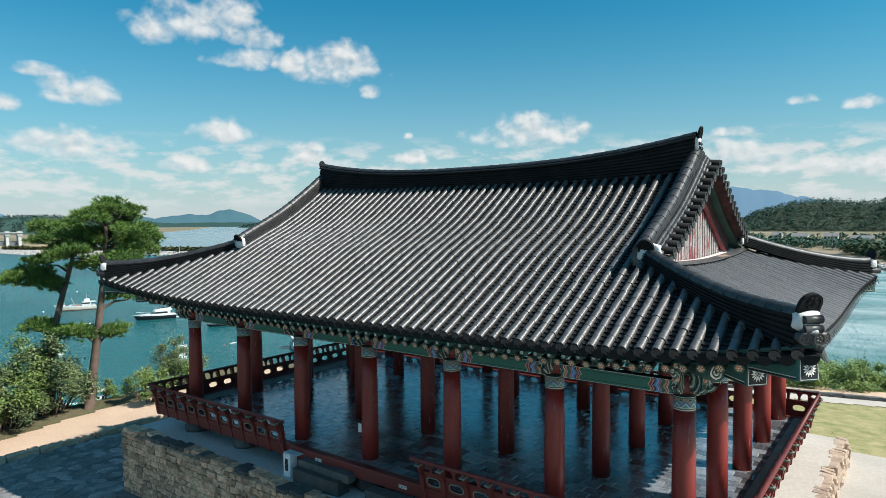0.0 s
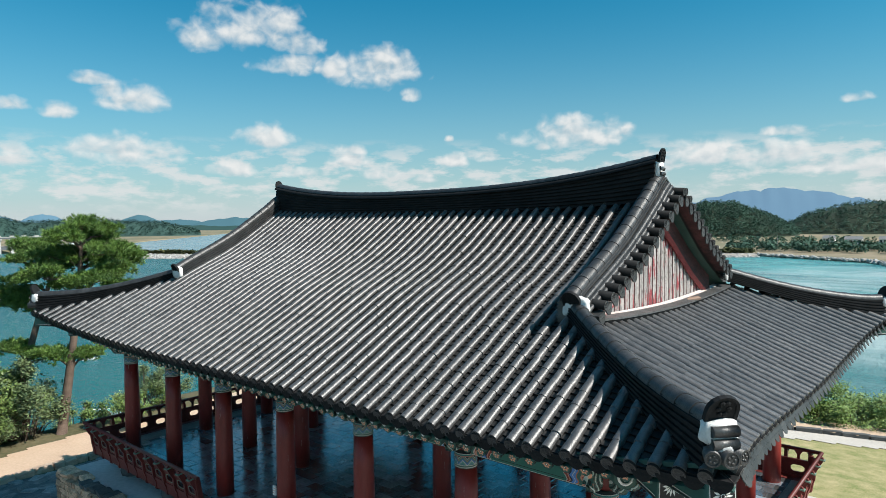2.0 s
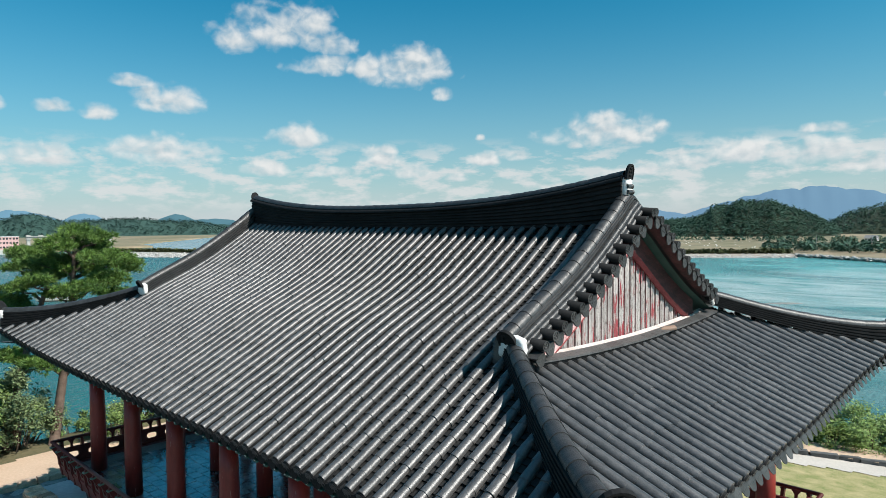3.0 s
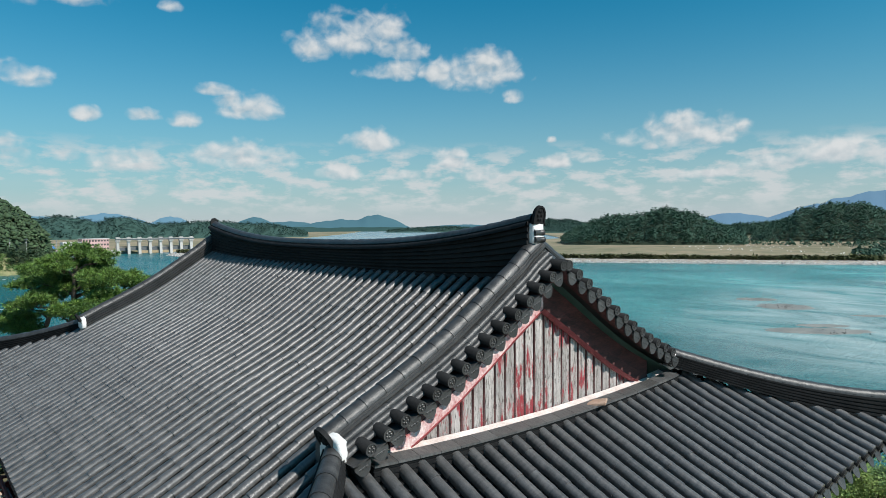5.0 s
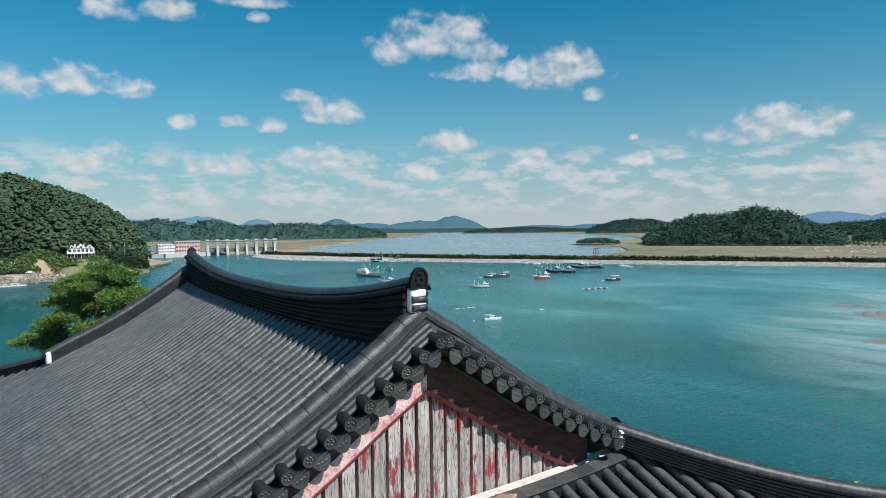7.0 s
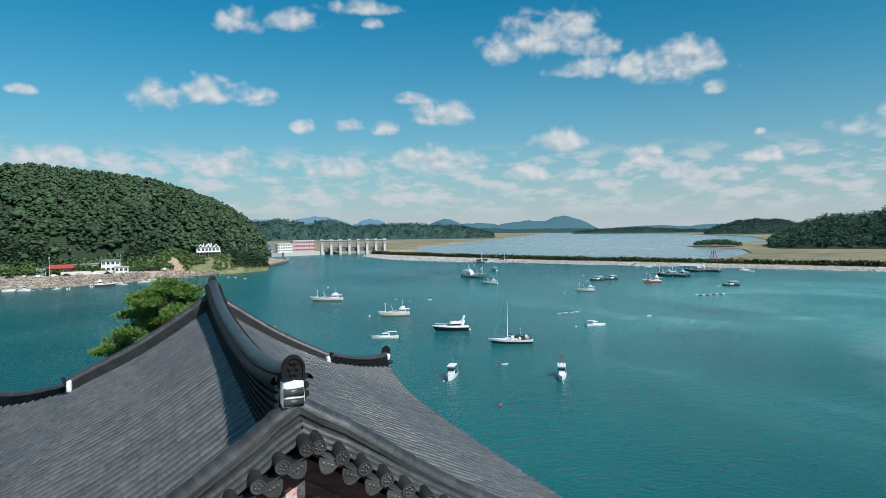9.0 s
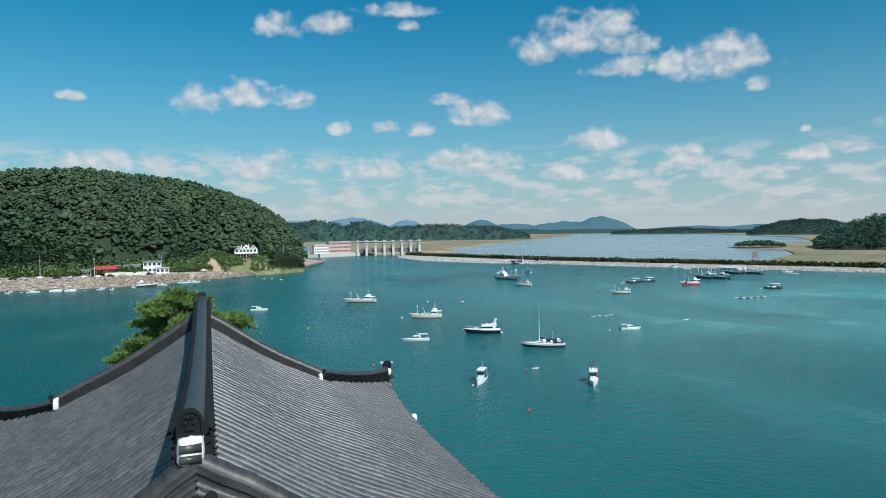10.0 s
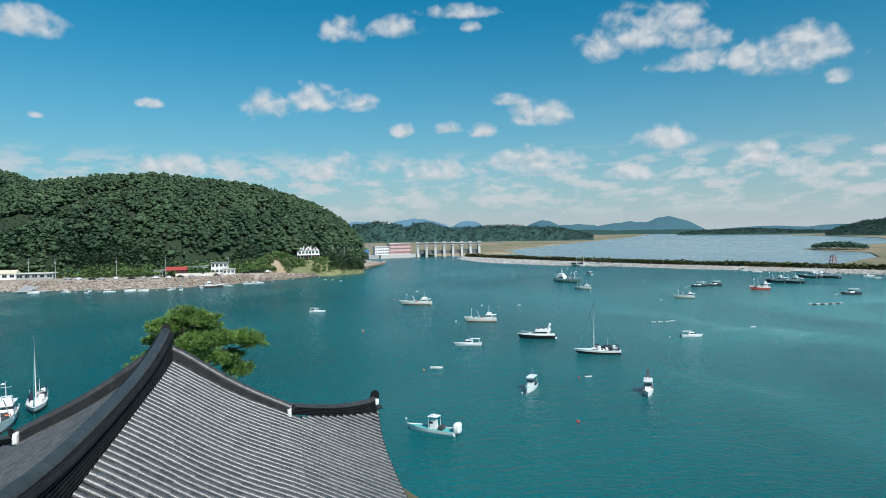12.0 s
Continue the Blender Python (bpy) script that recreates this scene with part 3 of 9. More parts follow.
def part(name, bm, mat, parent, label="", smooth=False):
    me = bpy.data.meshes.new(name)
    bm.normal_update()
    bm.to_mesh(me)
    bm.free()
    for m in mat if isinstance(mat, (list, tuple)) else [mat]:
        me.materials.append(m)
    if smooth:
        me.polygons.foreach_set("use_smooth", [True] * len(me.polygons))
    return under(new(name, me), parent, label)


def thing(name, at, label, category, group="", kind="", rz=0.0):
    e = new(name)
    e.empty_display_size = 0.2
    e.matrix_basis = pose(*at, 0, 0, rz)
    return tagged(e, label, category, group, kind)


def add_box(bm, x0, x1, y0, y1, z0, z1, m=None, slot=0):
    vs = [bm.verts.new((x, y, z)) for z in (z0, z1) for y in (y0, y1) for x in (x0, x1)]
    fs = [bm.faces.new([vs[i] for i in q]) for q in ((0, 2, 3, 1), (4, 5, 7, 6), (0, 1, 5, 4), (2, 6, 7, 3), (0, 4, 6, 2), (1, 3, 7, 5))]
    for f in fs:
        f.material_index = slot
    if m is not None:
        bmesh.ops.transform(bm, matrix=m, verts=vs)
    return vs


def box(x0, x1, y0, y1, z0, z1, bevel=0.0, m=None):
    bm = bmesh.new()
    add_box(bm, x0, x1, y0, y1, z0, z1, m)
    if bevel:
        bmesh.ops.bevel(bm, geom=bm.edges[:], offset=bevel, segments=2, profile=0.5, affect="EDGES")
    return bm


def add_tube(bm, pts, radii, n=8, slot=0, caps=True):
    """Tapered tube through pts."""
    rings = []
    for i, p in enumerate(pts):
        p = Vector(p)
        d = (Vector(pts[min(i + 1, len(pts) - 1)]) - Vector(pts[max(i - 1, 0)])).normalized()
        a = d.orthogonal().normalized() if abs(d.z) < 0.95 else Vector((1, 0, 0))
        if abs(d.z) < 0.95:
            a = d.cross(Vector((0, 0, 1))).normalized()
        b = d.cross(a).normalized()
        rings.append([bm.verts.new(p + (a * math.cos(math.tau * k / n) + b * math.sin(math.tau * k / n)) * radii[i]) for k in range(n)])
    for r0, r1 in zip(rings, rings[1:]):
        for k in range(n):
            f = bm.faces.new((r0[k], r0[(k + 1) % n], r1[(k + 1) % n], r1[k]))
            f.material_index, f.smooth = slot, True
    if caps:
        for r in (rings[0], rings[-1][::-1]):
            f = bm.faces.new(r)
            f.material_index = slot


def tube(pts, radii, n=8):
    bm = bmesh.new()
    add_tube(bm, pts, radii if isinstance(radii, (list, tuple)) else [radii] * len(pts), n)
    return bm


def lathe(profile, n=20):
    """Turned body about z: profile of (radius, height)."""
    bm = bmesh.new()
    rings = [[bm.verts.new((r * math.cos(math.tau * k / n), r * math.sin(math.tau * k / n), z)) for k in range(n)] for r, z in profile]
    for a, b in zip(rings, rings[1:]):
        for k in range(n):
            bm.faces.new((a[k], a[(k + 1) % n], b[(k + 1) % n], b[k])).smooth = True
    bm.faces.new(rings[0][::-1])
    bm.faces.new(rings[-1])
    return bm


def basis(p, xd, yd):
    y = Vector(yd).normalized()
    z = Vector(xd).cross(y).normalized()
    x = y.cross(z)
    return Matrix(((x.x, y.x, z.x, p[0]), (x.y, y.y, z.y, p[1]), (x.z, y.z, z.z, p[2]), (0, 0, 0, 1)))


def batch(name, V, F, mats, mat, smooth=False):
    """One mesh of many copies of a small shape."""
    V = np.asarray(V, float)
    M = np.array([[list(r) for r in m] for m in mats])
    P = np.einsum("kij,vj->kvi", M[:, :3, :3], V) + M[:, None, :3, 3]
    n = len(V)
    faces = [tuple(i + k * n for i in f) for k in range(len(mats)) for f in F]
    return mesh_of(name, P.reshape(-1, 3).tolist(), faces, mat, smooth)


def sweep(path, profile, heights=None, closed=False):
    """Profile (side, up) carried along path, upright; heights scale the up part."""
    bm = bmesh.new()
    rings = []
    for i, p in enumerate(path):
        p = Vector(p)
        d = Vector(path[min(i + 1, len(path) - 1)]) - Vector(path[max(i - 1, 0)])
        lat = Vector((d.y, -d.x, 0)).normalized()
        h = 1.0 if heights is None else heights[i]
        rings.append([bm.verts.new(p + lat * u + Vector((0, 0, v * h))) for u, v in profile])
    m = len(profile)
    for a, b in zip(rings, rings[1:]):
        for k in range(m if closed else m - 1):
            bm.faces.new((a[k], a[(k + 1) % m], b[(k + 1) % m], b[k]))
    bm.faces.new(rings[0][::-1])
    bm.faces.new(rings[-1])
    bmesh.ops.recalc_face_normals(bm, faces=bm.faces[:])
    return bm


def smooth01(t):
    t = min(1.0, max(0.0, t))
    return t * t * (3 - 2 * t)


# ---- pavilion ----
FLOOR_Z, BASE_Z = 2.45, 1.75
COLX = [-7.24, -4.83, -2.41, 0.0, 2.41, 4.83, 7.24]
COLY = [-4.41, -2.2, 0.0, 2.2, 4.41]
PITCH = 0.265


def lift_x(x):
    return 0.62 * (abs(x) / 9.4) ** 4


def zf(x, ay):
    """Height of the long slopes."""
    s = 5.85 - ay
    sag = 0.1 * math.sin(math.pi * ay / 3.6) ** 2 if ay < 3.6 else 0.0
    return 5.95 + 0.49 * s + 0.0085 * s * s + lift_x(x) - sag


def zs(ax, y):
    """Height of the end slopes."""
    s = 9.0 - ax
    return 5.95 + 0.385 * s + 0.008 * s * s + 0.62 * ((abs(y) + 3.15) / 9.4) ** 4


def ye(x):
    return 5.85 + 0.35 * (abs(x) / 9.4) ** 4


def xe(y):
    return 9.0 + 0.4 * (abs(y) / 6.2) ** 4


def yh(ax):
    return 3.4 + (ax - 6.2) * 0.875


def xh(ay):
    return 6.2 + (ay - 3.4) / 0.875


pav = thing("pavilion", (0, 0, BASE_Z), "open Korean timber pavilion with red columns and grey tiled roof", "pavilion")
UP = Vector((0, 0, -BASE_Z))
LOC = Matrix.Translation(UP)


def pp(name, bm, mat, parent=None, label="", smooth=False):
    """A part of the pavilion, given in world places."""
    bmesh.ops.translate(bm, verts=bm.verts[:], vec=UP if parent is None or parent is pav else (0, 0, 0))
    return part(name, bm, mat, parent or pav, label, smooth)


def build_deck():
    """Solid roof body under the tiles: bedding above, boards below."""
    V, F, S = [], [], []

    def patch(f, us, vs, slot):
        b = len(V)
        for v in vs:
            for u in us:
                V.append(f(u, v))
        w = len(us)
        for j in range(len(vs) - 1):
            for i in range(w - 1):
                F.append((b + j * w + i, b + j * w + i + 1, b + (j + 1) * w + i + 1, b + (j + 1) * w + i))
                S.append(slot)

    T = [i / 24 for i in range(25)]
    for sg in (-1, 1):
        for dz, slot in ((-0.062, 0), (-0.15, 1)):
            patch(lambda u, v: ((2 * u - 1) * 6.45, sg * ye((2 * u - 1) * 6.45) * v, zf((2 * u - 1) * 6.45, ye((2 * u - 1) * 6.45) * v) + dz + UP.z), T, T, slot)
            for sx in (-1, 1):
                def corner(u, v, sx=sx):
                    x = 6.2 + u * 3.2
                    top, bot = yh(x), ye(x)
                    ay = top + (bot - top) * v
                    return (sx * x, sg * ay, zf(x, ay) + dz + UP.z)
                patch(corner, T, T[::4], slot)
    for sx in (-1, 1):
        for dz, slot in ((-0.062, 0), (-0.15, 1)):
            def end(u, v, sx=sx):
                y = (2 * u - 1) * 6.2
                top = 6.25 if abs(y) < 3.4 else xh(abs(y))
                x = top + (xe(y) - top) * v
                return (sx * x, y, zs(x, y) + dz + UP.z)
            patch(end, T, T[::4], slot)
    me = mesh_of("roof", V, F, [DECK, GREEND], True, S)
    return under(new("roof", me), pav, "hip-and-gable roof of dark grey clay tiles")


roof = build_deck()
RL = LOC  # roof pieces sit in the pavilion's space


def half_pipe(r0, r1, seg=8, cap=True, up=0.0, skirt=0.0):
    """Half-round tile, one metre long in y, lower end at y = 0; its sides run down by skirt."""
    V = []
    ring = [math.pi * k / (seg - 1) for k in range(seg)]
    for y, r in ((0.0, r0), (1.0, r1)):
        row = [(r * math.cos(a), y, up + r * math.sin(a) - 0.012) for a in ring]
        if skirt:
            row = [(r, y, up - skirt)] + row + [(-r, y, up - skirt)]
        V += row
    n = len(V) // 2
    F = [(k + 1, k, n + k, n + k + 1) for k in range(n - 1)]
    if cap:
        # the end face has corners of its own, so that its edge stays sharp
        V += [V[k] for k in range(n)]
        F.append(tuple(range(2 * n, 3 * n)))
    return V, F


def roll_pipe(r0, r1, seg=9, up=0.03, under_=0.35):
    """Roll tile, one metre long in y: a round that closes in again below its middle."""
    ring = [-under_ + (math.pi + 2 * under_) * k / (seg - 1) for k in range(seg)]
    V = [(r * math.cos(a), y, up + r * math.sin(a) * 0.88) for y, r in ((0.0, r0), (1.0, r1)) for a in ring]
    F = [(k + 1, k, seg + k, seg + k + 1) for k in range(seg - 1)]
    V += V[:seg]
    F.append(tuple(range(2 * seg, 3 * seg)))
    return V, F


PIPE_V, PIPE_F = roll_pipe(0.069, 0.062)
END_V, END_F = roll_pipe(0.081, 0.077, 9, 0.035, 0.5)
PAN_V = [(-0.095, 0, 0.004), (0, 0, -0.012), (0.095, 0, 0.004), (-0.095, 1, -0.024), (0, 1, -0.04), (0.095, 1, -0.024), (-0.095, 0.02, -0.05), (0, 0.02, -0.06), (0.095, 0.02, -0.05)]
PAN_F = [(0, 1, 4, 3), (1, 2, 5, 4), (6, 7, 1, 0), (7, 8, 2, 1)]


def course(pt, lo, hi, step, over):
    """Frames from lo to hi along a slope; pt(t) gives the place at t."""
    out = []
    n = max(1, round(abs(hi - lo) / step))
    d = (hi - lo) / n
    for i in range(n):
        a, b = Vector(pt(lo + i * d)), Vector(pt(lo + (i + 1) * d))
        out.append((a, b - a, (b - a).length * over))
    return out


def tile_frames():
    near, far, near_e, far_e, pans, ends = [], [], [], [], [], []
    rg = random.Random(5)

    def add(lst, a, d, L, lat, tall=1.0):
        j = Vector((rg.uniform(-0.005, 0.005), rg.uniform(-0.003, 0.003), rg.uniform(-0.003, 0.003)))
        lst.append(basis(a + j, lat, d + Vector((rg.uniform(-0.004, 0.004), rg.uniform(-0.004, 0.004), 0))) @ Matrix.Diagonal((rg.uniform(0.97, 1.03), L, tall * rg.uniform(0.96, 1.04), 1)))

    for sg in (-1, 1):
        for k in range(-35, 35):
            x = (k + 0.5) * PITCH
            ax = abs(x)
            if ax > 9.2:
                continue
            top = 0.14 if ax < 6.02 else (3.55 if ax < 6.36 else yh(ax) + 0.05)
            if ye(x) - top > 0.12:
                lat = Vector((-sg, 0, 0))
                cs = course(lambda t: (x, sg * t, zf(x, t) + UP.z), ye(x) + 0.02, top, 0.245, 1.06)
                for a, d, L in cs:
                    add(near if sg < 0 and 4.0 < x < 6.2 else far, a, d, L, lat)
                ends.append(basis(cs[0][0], lat, cs[0][1]))
            xm = x + PITCH / 2
            top = 0.14 if abs(xm) < 6.02 else (3.5 if abs(xm) < 6.36 else yh(abs(xm)))
            if abs(xm) < 9.3 and ye(xm) - top > 0.1:
                for a, d, L in course(lambda t: (xm, sg * t, zf(xm, t) + UP.z), ye(xm) + 0.01, top, 0.105, 1.15):
                    add(pans, a, d, L, Vector((-sg, 0, 0)))
    for sx in (-1, 1):
        for k in range(-23, 23):
            y = (k + 0.5) * PITCH
            ay = abs(y)
            if ay > 6.05:
                continue
            top = 6.5 if ay < 3.3 else xh(ay) + 0.08
            if xe(y) - top > 0.12:
                cs = course(lambda t: (sx * t, y, zs(t, y) + UP.z), xe(y) + 0.02, top, 0.3, 1.03)
                for a, d, L in cs:
                    add(near_e if sx > 0 and abs(y) < 2.0 else far_e, a, d, L, Vector((0, sx, 0)), 1.12)
                ends.append(basis(cs[0][0], Vector((0, sx, 0)), cs[0][1]))
            ym = y + PITCH / 2
            top = 6.5 if abs(ym) < 3.3 else xh(abs(ym))
            if abs(ym) < 6.1 and xe(ym) - top > 0.1:
                for a, d, L in course(lambda t: (sx * t, ym, zs(t, ym) + UP.z), xe(ym) + 0.01, top, 0.11, 1.15):
                    add(pans, a, d, L, Vector((0, sx, 0)))
    return near, far, near_e, far_e, pans, ends


near_t, far_t, near_e, far_e, pan_t, end_t = tile_frames()
tagged(under(new("roof_tiling", batch("roof_tiling", PIPE_V, PIPE_F, far_t, TILE_J, True)), roof), kind="stuff")
tagged(under(new("roof_tiling", batch("roof_tiling", END_V, END_F, far_e, TILE_J, True)), roof), kind="stuff")
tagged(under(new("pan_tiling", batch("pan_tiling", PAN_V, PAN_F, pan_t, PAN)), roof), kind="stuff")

# near-black faces laid over the pan lips, standing for their shade
LIP_V = [(-0.085, -0.006, 0.0), (0.085, -0.006, 0.0), (0.085, -0.006, -0.05), (-0.085, -0.006, -0.05), (0, -0.006, -0.013)]
LIP_F = [(0, 4, 2, 3), (4, 1, 2)]
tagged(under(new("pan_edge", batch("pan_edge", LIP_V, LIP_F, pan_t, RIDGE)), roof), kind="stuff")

# ridges
def layers(w, n, top_r):
    """Right half of a stacked ridge section, one unit high, mirrored."""
    pr = []
    for i in range(n):
        a, b = i / n, (i + 1) / n
        ww = w * (1 - 0.18 * i / n)
        pr += [(ww, a + 0.02), (ww, a + 0.7 / n), (ww * 0.8, a + 0.72 / n), (ww * 0.8, b)]
    return pr + [(-u, v) for u, v in reversed(pr)]


def ridge_z(x):
    return 9.6 + 0.47 * (abs(x) / 6.34) ** 2.6


def cap_row(pts, r, L, name, parent, mat):
    """Half-round cap tiles laid end to end along pts."""
    me = mesh_of(name, *half_pipe(r, r * 0.92, 9), mat, True)
    total = [0.0]
    for a, b in zip(pts, pts[1:]):
        total.append(total[-1] + (Vector(b) - Vector(a)).length)
    n = max(1, round(total[-1] / L))

    def at(s):
        for i in range(len(pts) - 1):
            if s <= total[i + 1] + 1e-6:
                f = (s - total[i]) / (total[i + 1] - total[i])
                return Vector(pts[i]).lerp(Vector(pts[i + 1]), f)
        return Vector(pts[-1])
    for i in range(n):
        a, b = at(total[-1] * i / n), at(total[-1] * (i + 1) / n)
        d = b - a
        lat = Vector((d.y, -d.x, 0))
        ob = new(name, me)
        ob.matrix_basis = basis(a, lat, d) @ Matrix.Diagonal((1, d.length * 1.03, 1, 1))
        under(ob, parent)


def end_plate(w, h, t=0.05):
    """Round-topped end tile with a raised rim and a boss, standing in the y-z plane, facing +x."""
    bm = bmesh.new()
    out = [(-w, 0), (-w, h * 0.45)] + [(w * math.cos(math.pi * (1 - k / 8)), h * 0.45 + h * 0.55 * math.sin(math.pi * k / 8)) for k in range(1, 8)] + [(w, h * 0.45), (w, 0)]
    back = [bm.verts.new((-t, y, z)) for y, z in out]
    front = [bm.verts.new((0, y, z)) for y, z in out]
    inn = [bm.verts.new((0, y * 0.8, h * 0.06 + z * 0.84)) for y, z in out]
    deep = [bm.verts.new((-0.012, y * 0.76, h * 0.08 + z * 0.8)) for y, z in out]
    n = len(out)
    for i in range(n):
        j = (i + 1) % n
        bm.faces.new((back[i], back[j], front[j], front[i]))
        bm.faces.new((front[i], front[j], inn[j], inn[i]))
        bm.faces.new((inn[i], inn[j], deep[j], deep[i]))
    bm.faces.new(deep)
    bm.faces.new(back[::-1])
    for a in range(6):
        c = Vector((0, 0.32 * w * math.cos(a * 1.05), h * 0.5 + 0.26 * h * math.sin(a * 1.05)))
        bmesh.ops.create_icosphere(bm, subdivisions=1, radius=w * 0.19, matrix=Matrix.Translation(c) @ Matrix.Diagonal((0.35, 1, 1, 1)))
    bmesh.ops.recalc_face_normals(bm, faces=bm.faces[:])
    return bm


def lump(sx, sy, sz, seed, n=3):
    """Hand-laid mortar: a rounded uneven block about the origin."""
    bm = bmesh.new()
    bmesh.ops.create_icosphere(bm, subdivisions=n, radius=1.0)
    for v in bm.verts:
        c = v.co
        q = Vector([math.copysign(abs(k) ** 0.55, k) for k in c])
        v.co = Vector((q.x * sx, q.y * sy, q.z * sz)) * (1 + 0.14 * noise.noise(c * 2.3 + Vector((seed, 0, 0))) + 0.05 * noise.noise(c * 6 + Vector((seed, 0, 0))))
    for f in bm.faces:
        f.smooth = True
    return bm


def moved(bm, m):
    bmesh.ops.transform(bm, matrix=m, verts=bm.verts[:])
    return bm


main_pts = [(-6.22 + 12.44 * i / 40, -0.05 - 0.05 * (i / 20 - 1), zf(-6.22 + 12.44 * i / 40, 0) - 0.12) for i in range(41)]
main_h = [ridge_z(p[0]) - 0.1 - p[2] for p in main_pts]
main_ridge = pp("main_ridge", sweep(main_pts, layers(0.2, 9, 0.1), main_h), RIDGE, None, "tall stacked-tile main ridge with upturned ends")
cap_row([(p[0], p[1], ridge_z(p[0]) - 0.115 + UP.z) for p in main_pts], 0.125, 0.31, "cap_tile", main_ridge, RIDGE_M)
for sg in (-1, 1):
    cap_row([(p[0], p[1] + sg * 0.15, ridge_z(p[0]) - 0.185 + UP.z) for p in main_pts], 0.075, 0.31, "edge_tile", main_ridge, RIDGE)

corners = []
for sx in (-1, 1):
    R = Matrix.Rotation(0 if sx > 0 else math.pi, 4, "Z")
    # end of the main ridge
    zt, yr = ridge_z(6.34), -0.05 - 0.05 * sx
    e = pp("ridge_end", moved(end_plate(0.12, 0.27), Matrix.Translation((sx * 6.3, yr, zt - 0.2)) @ R @ Matrix.Rotation(radians(10), 4, "Y")), RIDGE, None, "carved round-topped ridge end tile", False)
    pp("mortar", moved(lump(0.11, 0.125, 0.18, 1 + sx), Matrix.Translation((sx * 6.2, yr, zt - 0.34))), PLASTER, None, "white lime mortar")
    for k in range(2):
        pp("end_roll", moved(tube([(0, -0.1, 0), (0, 0.1, 0)], 0.05 - 0.008 * k, 10), Matrix.Translation((sx * (6.28 + 0.02 * k), yr, zt - 0.32 - 0.1 * k))), RIDGE_M, None, "", True)
    for sg in (-1, 1):
        # ridge going down the gable edge
        ge = 3.5 if sg < 0 else 3.14
        q = [(sx * 6.2, sg * (ge + 0.1) * i / 16 - (0.05 if i < 2 else 0.0), zf(6.2, (ge + 0.1) * i / 16) - 0.04) for i in range(17)]
        gh = [0.42 - (0.07 if sg < 0 else 0.17) * i / 16 for i in range(17)]
        drop = 0.2 if sg < 0 else 0.04
        g = pp("gable_ridge", sweep(q, layers(0.2, 6, 0.1), gh), RIDGE_M, None, "stacked-tile ridge down the gable edge")
        cap_row([(x, y, z + h - 0.01 + UP.z) for (x, y, z), h in zip(q, gh)][::-1], 0.125, 0.3, "cap_tile", g, RIDGE_M)
        # stepped courses between the ridge and the edge tiles
        for k in range(3):
            cap_row([(x + sx * (0.2 + 0.055 * k), y, z + 0.27 - 0.055 * k + UP.z) for x, y, z in q][::-1], 0.05, 0.27, "edge_tile", g, RIDGE_M)
        ex, ey, ez = sx * 6.22 + 0.12, sg * (ge + 0.06), zf(6.2, ge + 0.06)
        pp("mortar", moved(lump(0.225, 0.07, 0.16, 3 + sg), Matrix.Translation((ex, ey, ez + drop))), PLASTER, None, "white lime mortar")
        pp("end_tile", moved(end_plate(0.15, 0.27), Matrix.Translation((ex - sx * 0.04, ey + sg * 0.05, ez + drop)) @ Matrix.Rotation(sg * math.pi / 2, 4, "Z") @ Matrix.Rotation(radians(28), 4, "Y")), RIDGE, None)
        # hip ridge to the corner
        q, hh = [], []
        for i in range(21):
            t = i / 20
            x, y = 6.3 + 2.9 * t, ge + (6.06 - ge) * t
            q.append((sx * x, sg * y, max(zf(x, y), zs(x, y)) - 0.06))
            hh.append(0.24 + 0.22 * t ** 2.2)
        hp = pp("hip_ridge", sweep(q, layers(0.16, 6, 0.1), hh), RIDGE, None, "stacked-tile hip ridge curving up to the corner")
        cap_row([(x, y, z + h - 0.01 + UP.z) for (x, y, z), h in zip(q, hh)][::-1], 0.12, 0.3, "cap_tile", hp, RIDGE_M)
        ang = math.atan2(sg * (6.06 - ge), sx * 2.9)
        cx, cy, cz = q[-1]
        C0 = Matrix.Translation((cx, cy, cz + 0.05)) @ Matrix.Rotation(ang, 4, "Z") @ Matrix.Diagonal((0.85, 0.85, 0.85, 1))
        C = Matrix.Translation((cx, cy, cz + hh[-1] - 0.23)) @ Matrix.Rotation(ang, 4, "Z")
        pp("end_tile", moved(end_plate(0.165, 0.27), C @ Matrix.Translation((0.06, 0, 0.25)) @ Matrix.Rotation(radians(24), 4, "Y")), RIDGE, None, "carved end tile")
        pp("mortar", moved(lump(0.1, 0.17, 0.13, 9 + sg), C @ Matrix.Translation((0.03, 0, 0.14))), PLASTER, None, "white lime mortar")
        for k in range(2):
            pp("end_roll", moved(tube([(0.1, -0.13, 0), (0.1, 0.13, 0)], 0.055, 10), C @ Matrix.Translation((0.03, 0, 0.17 - 0.12 * k))), RIDGE_M, None, "", True)
        corners.append(C0)
        pp("mortar", moved(lump(0.12, 0.09, 0.06, 12 + sg), C0 @ Matrix.Translation((0.1, 0, 0.24))), PLASTER, None, "white lime mortar")

# gables
def gable_z(ay):
    return zf(6.2, ay) - 0.56


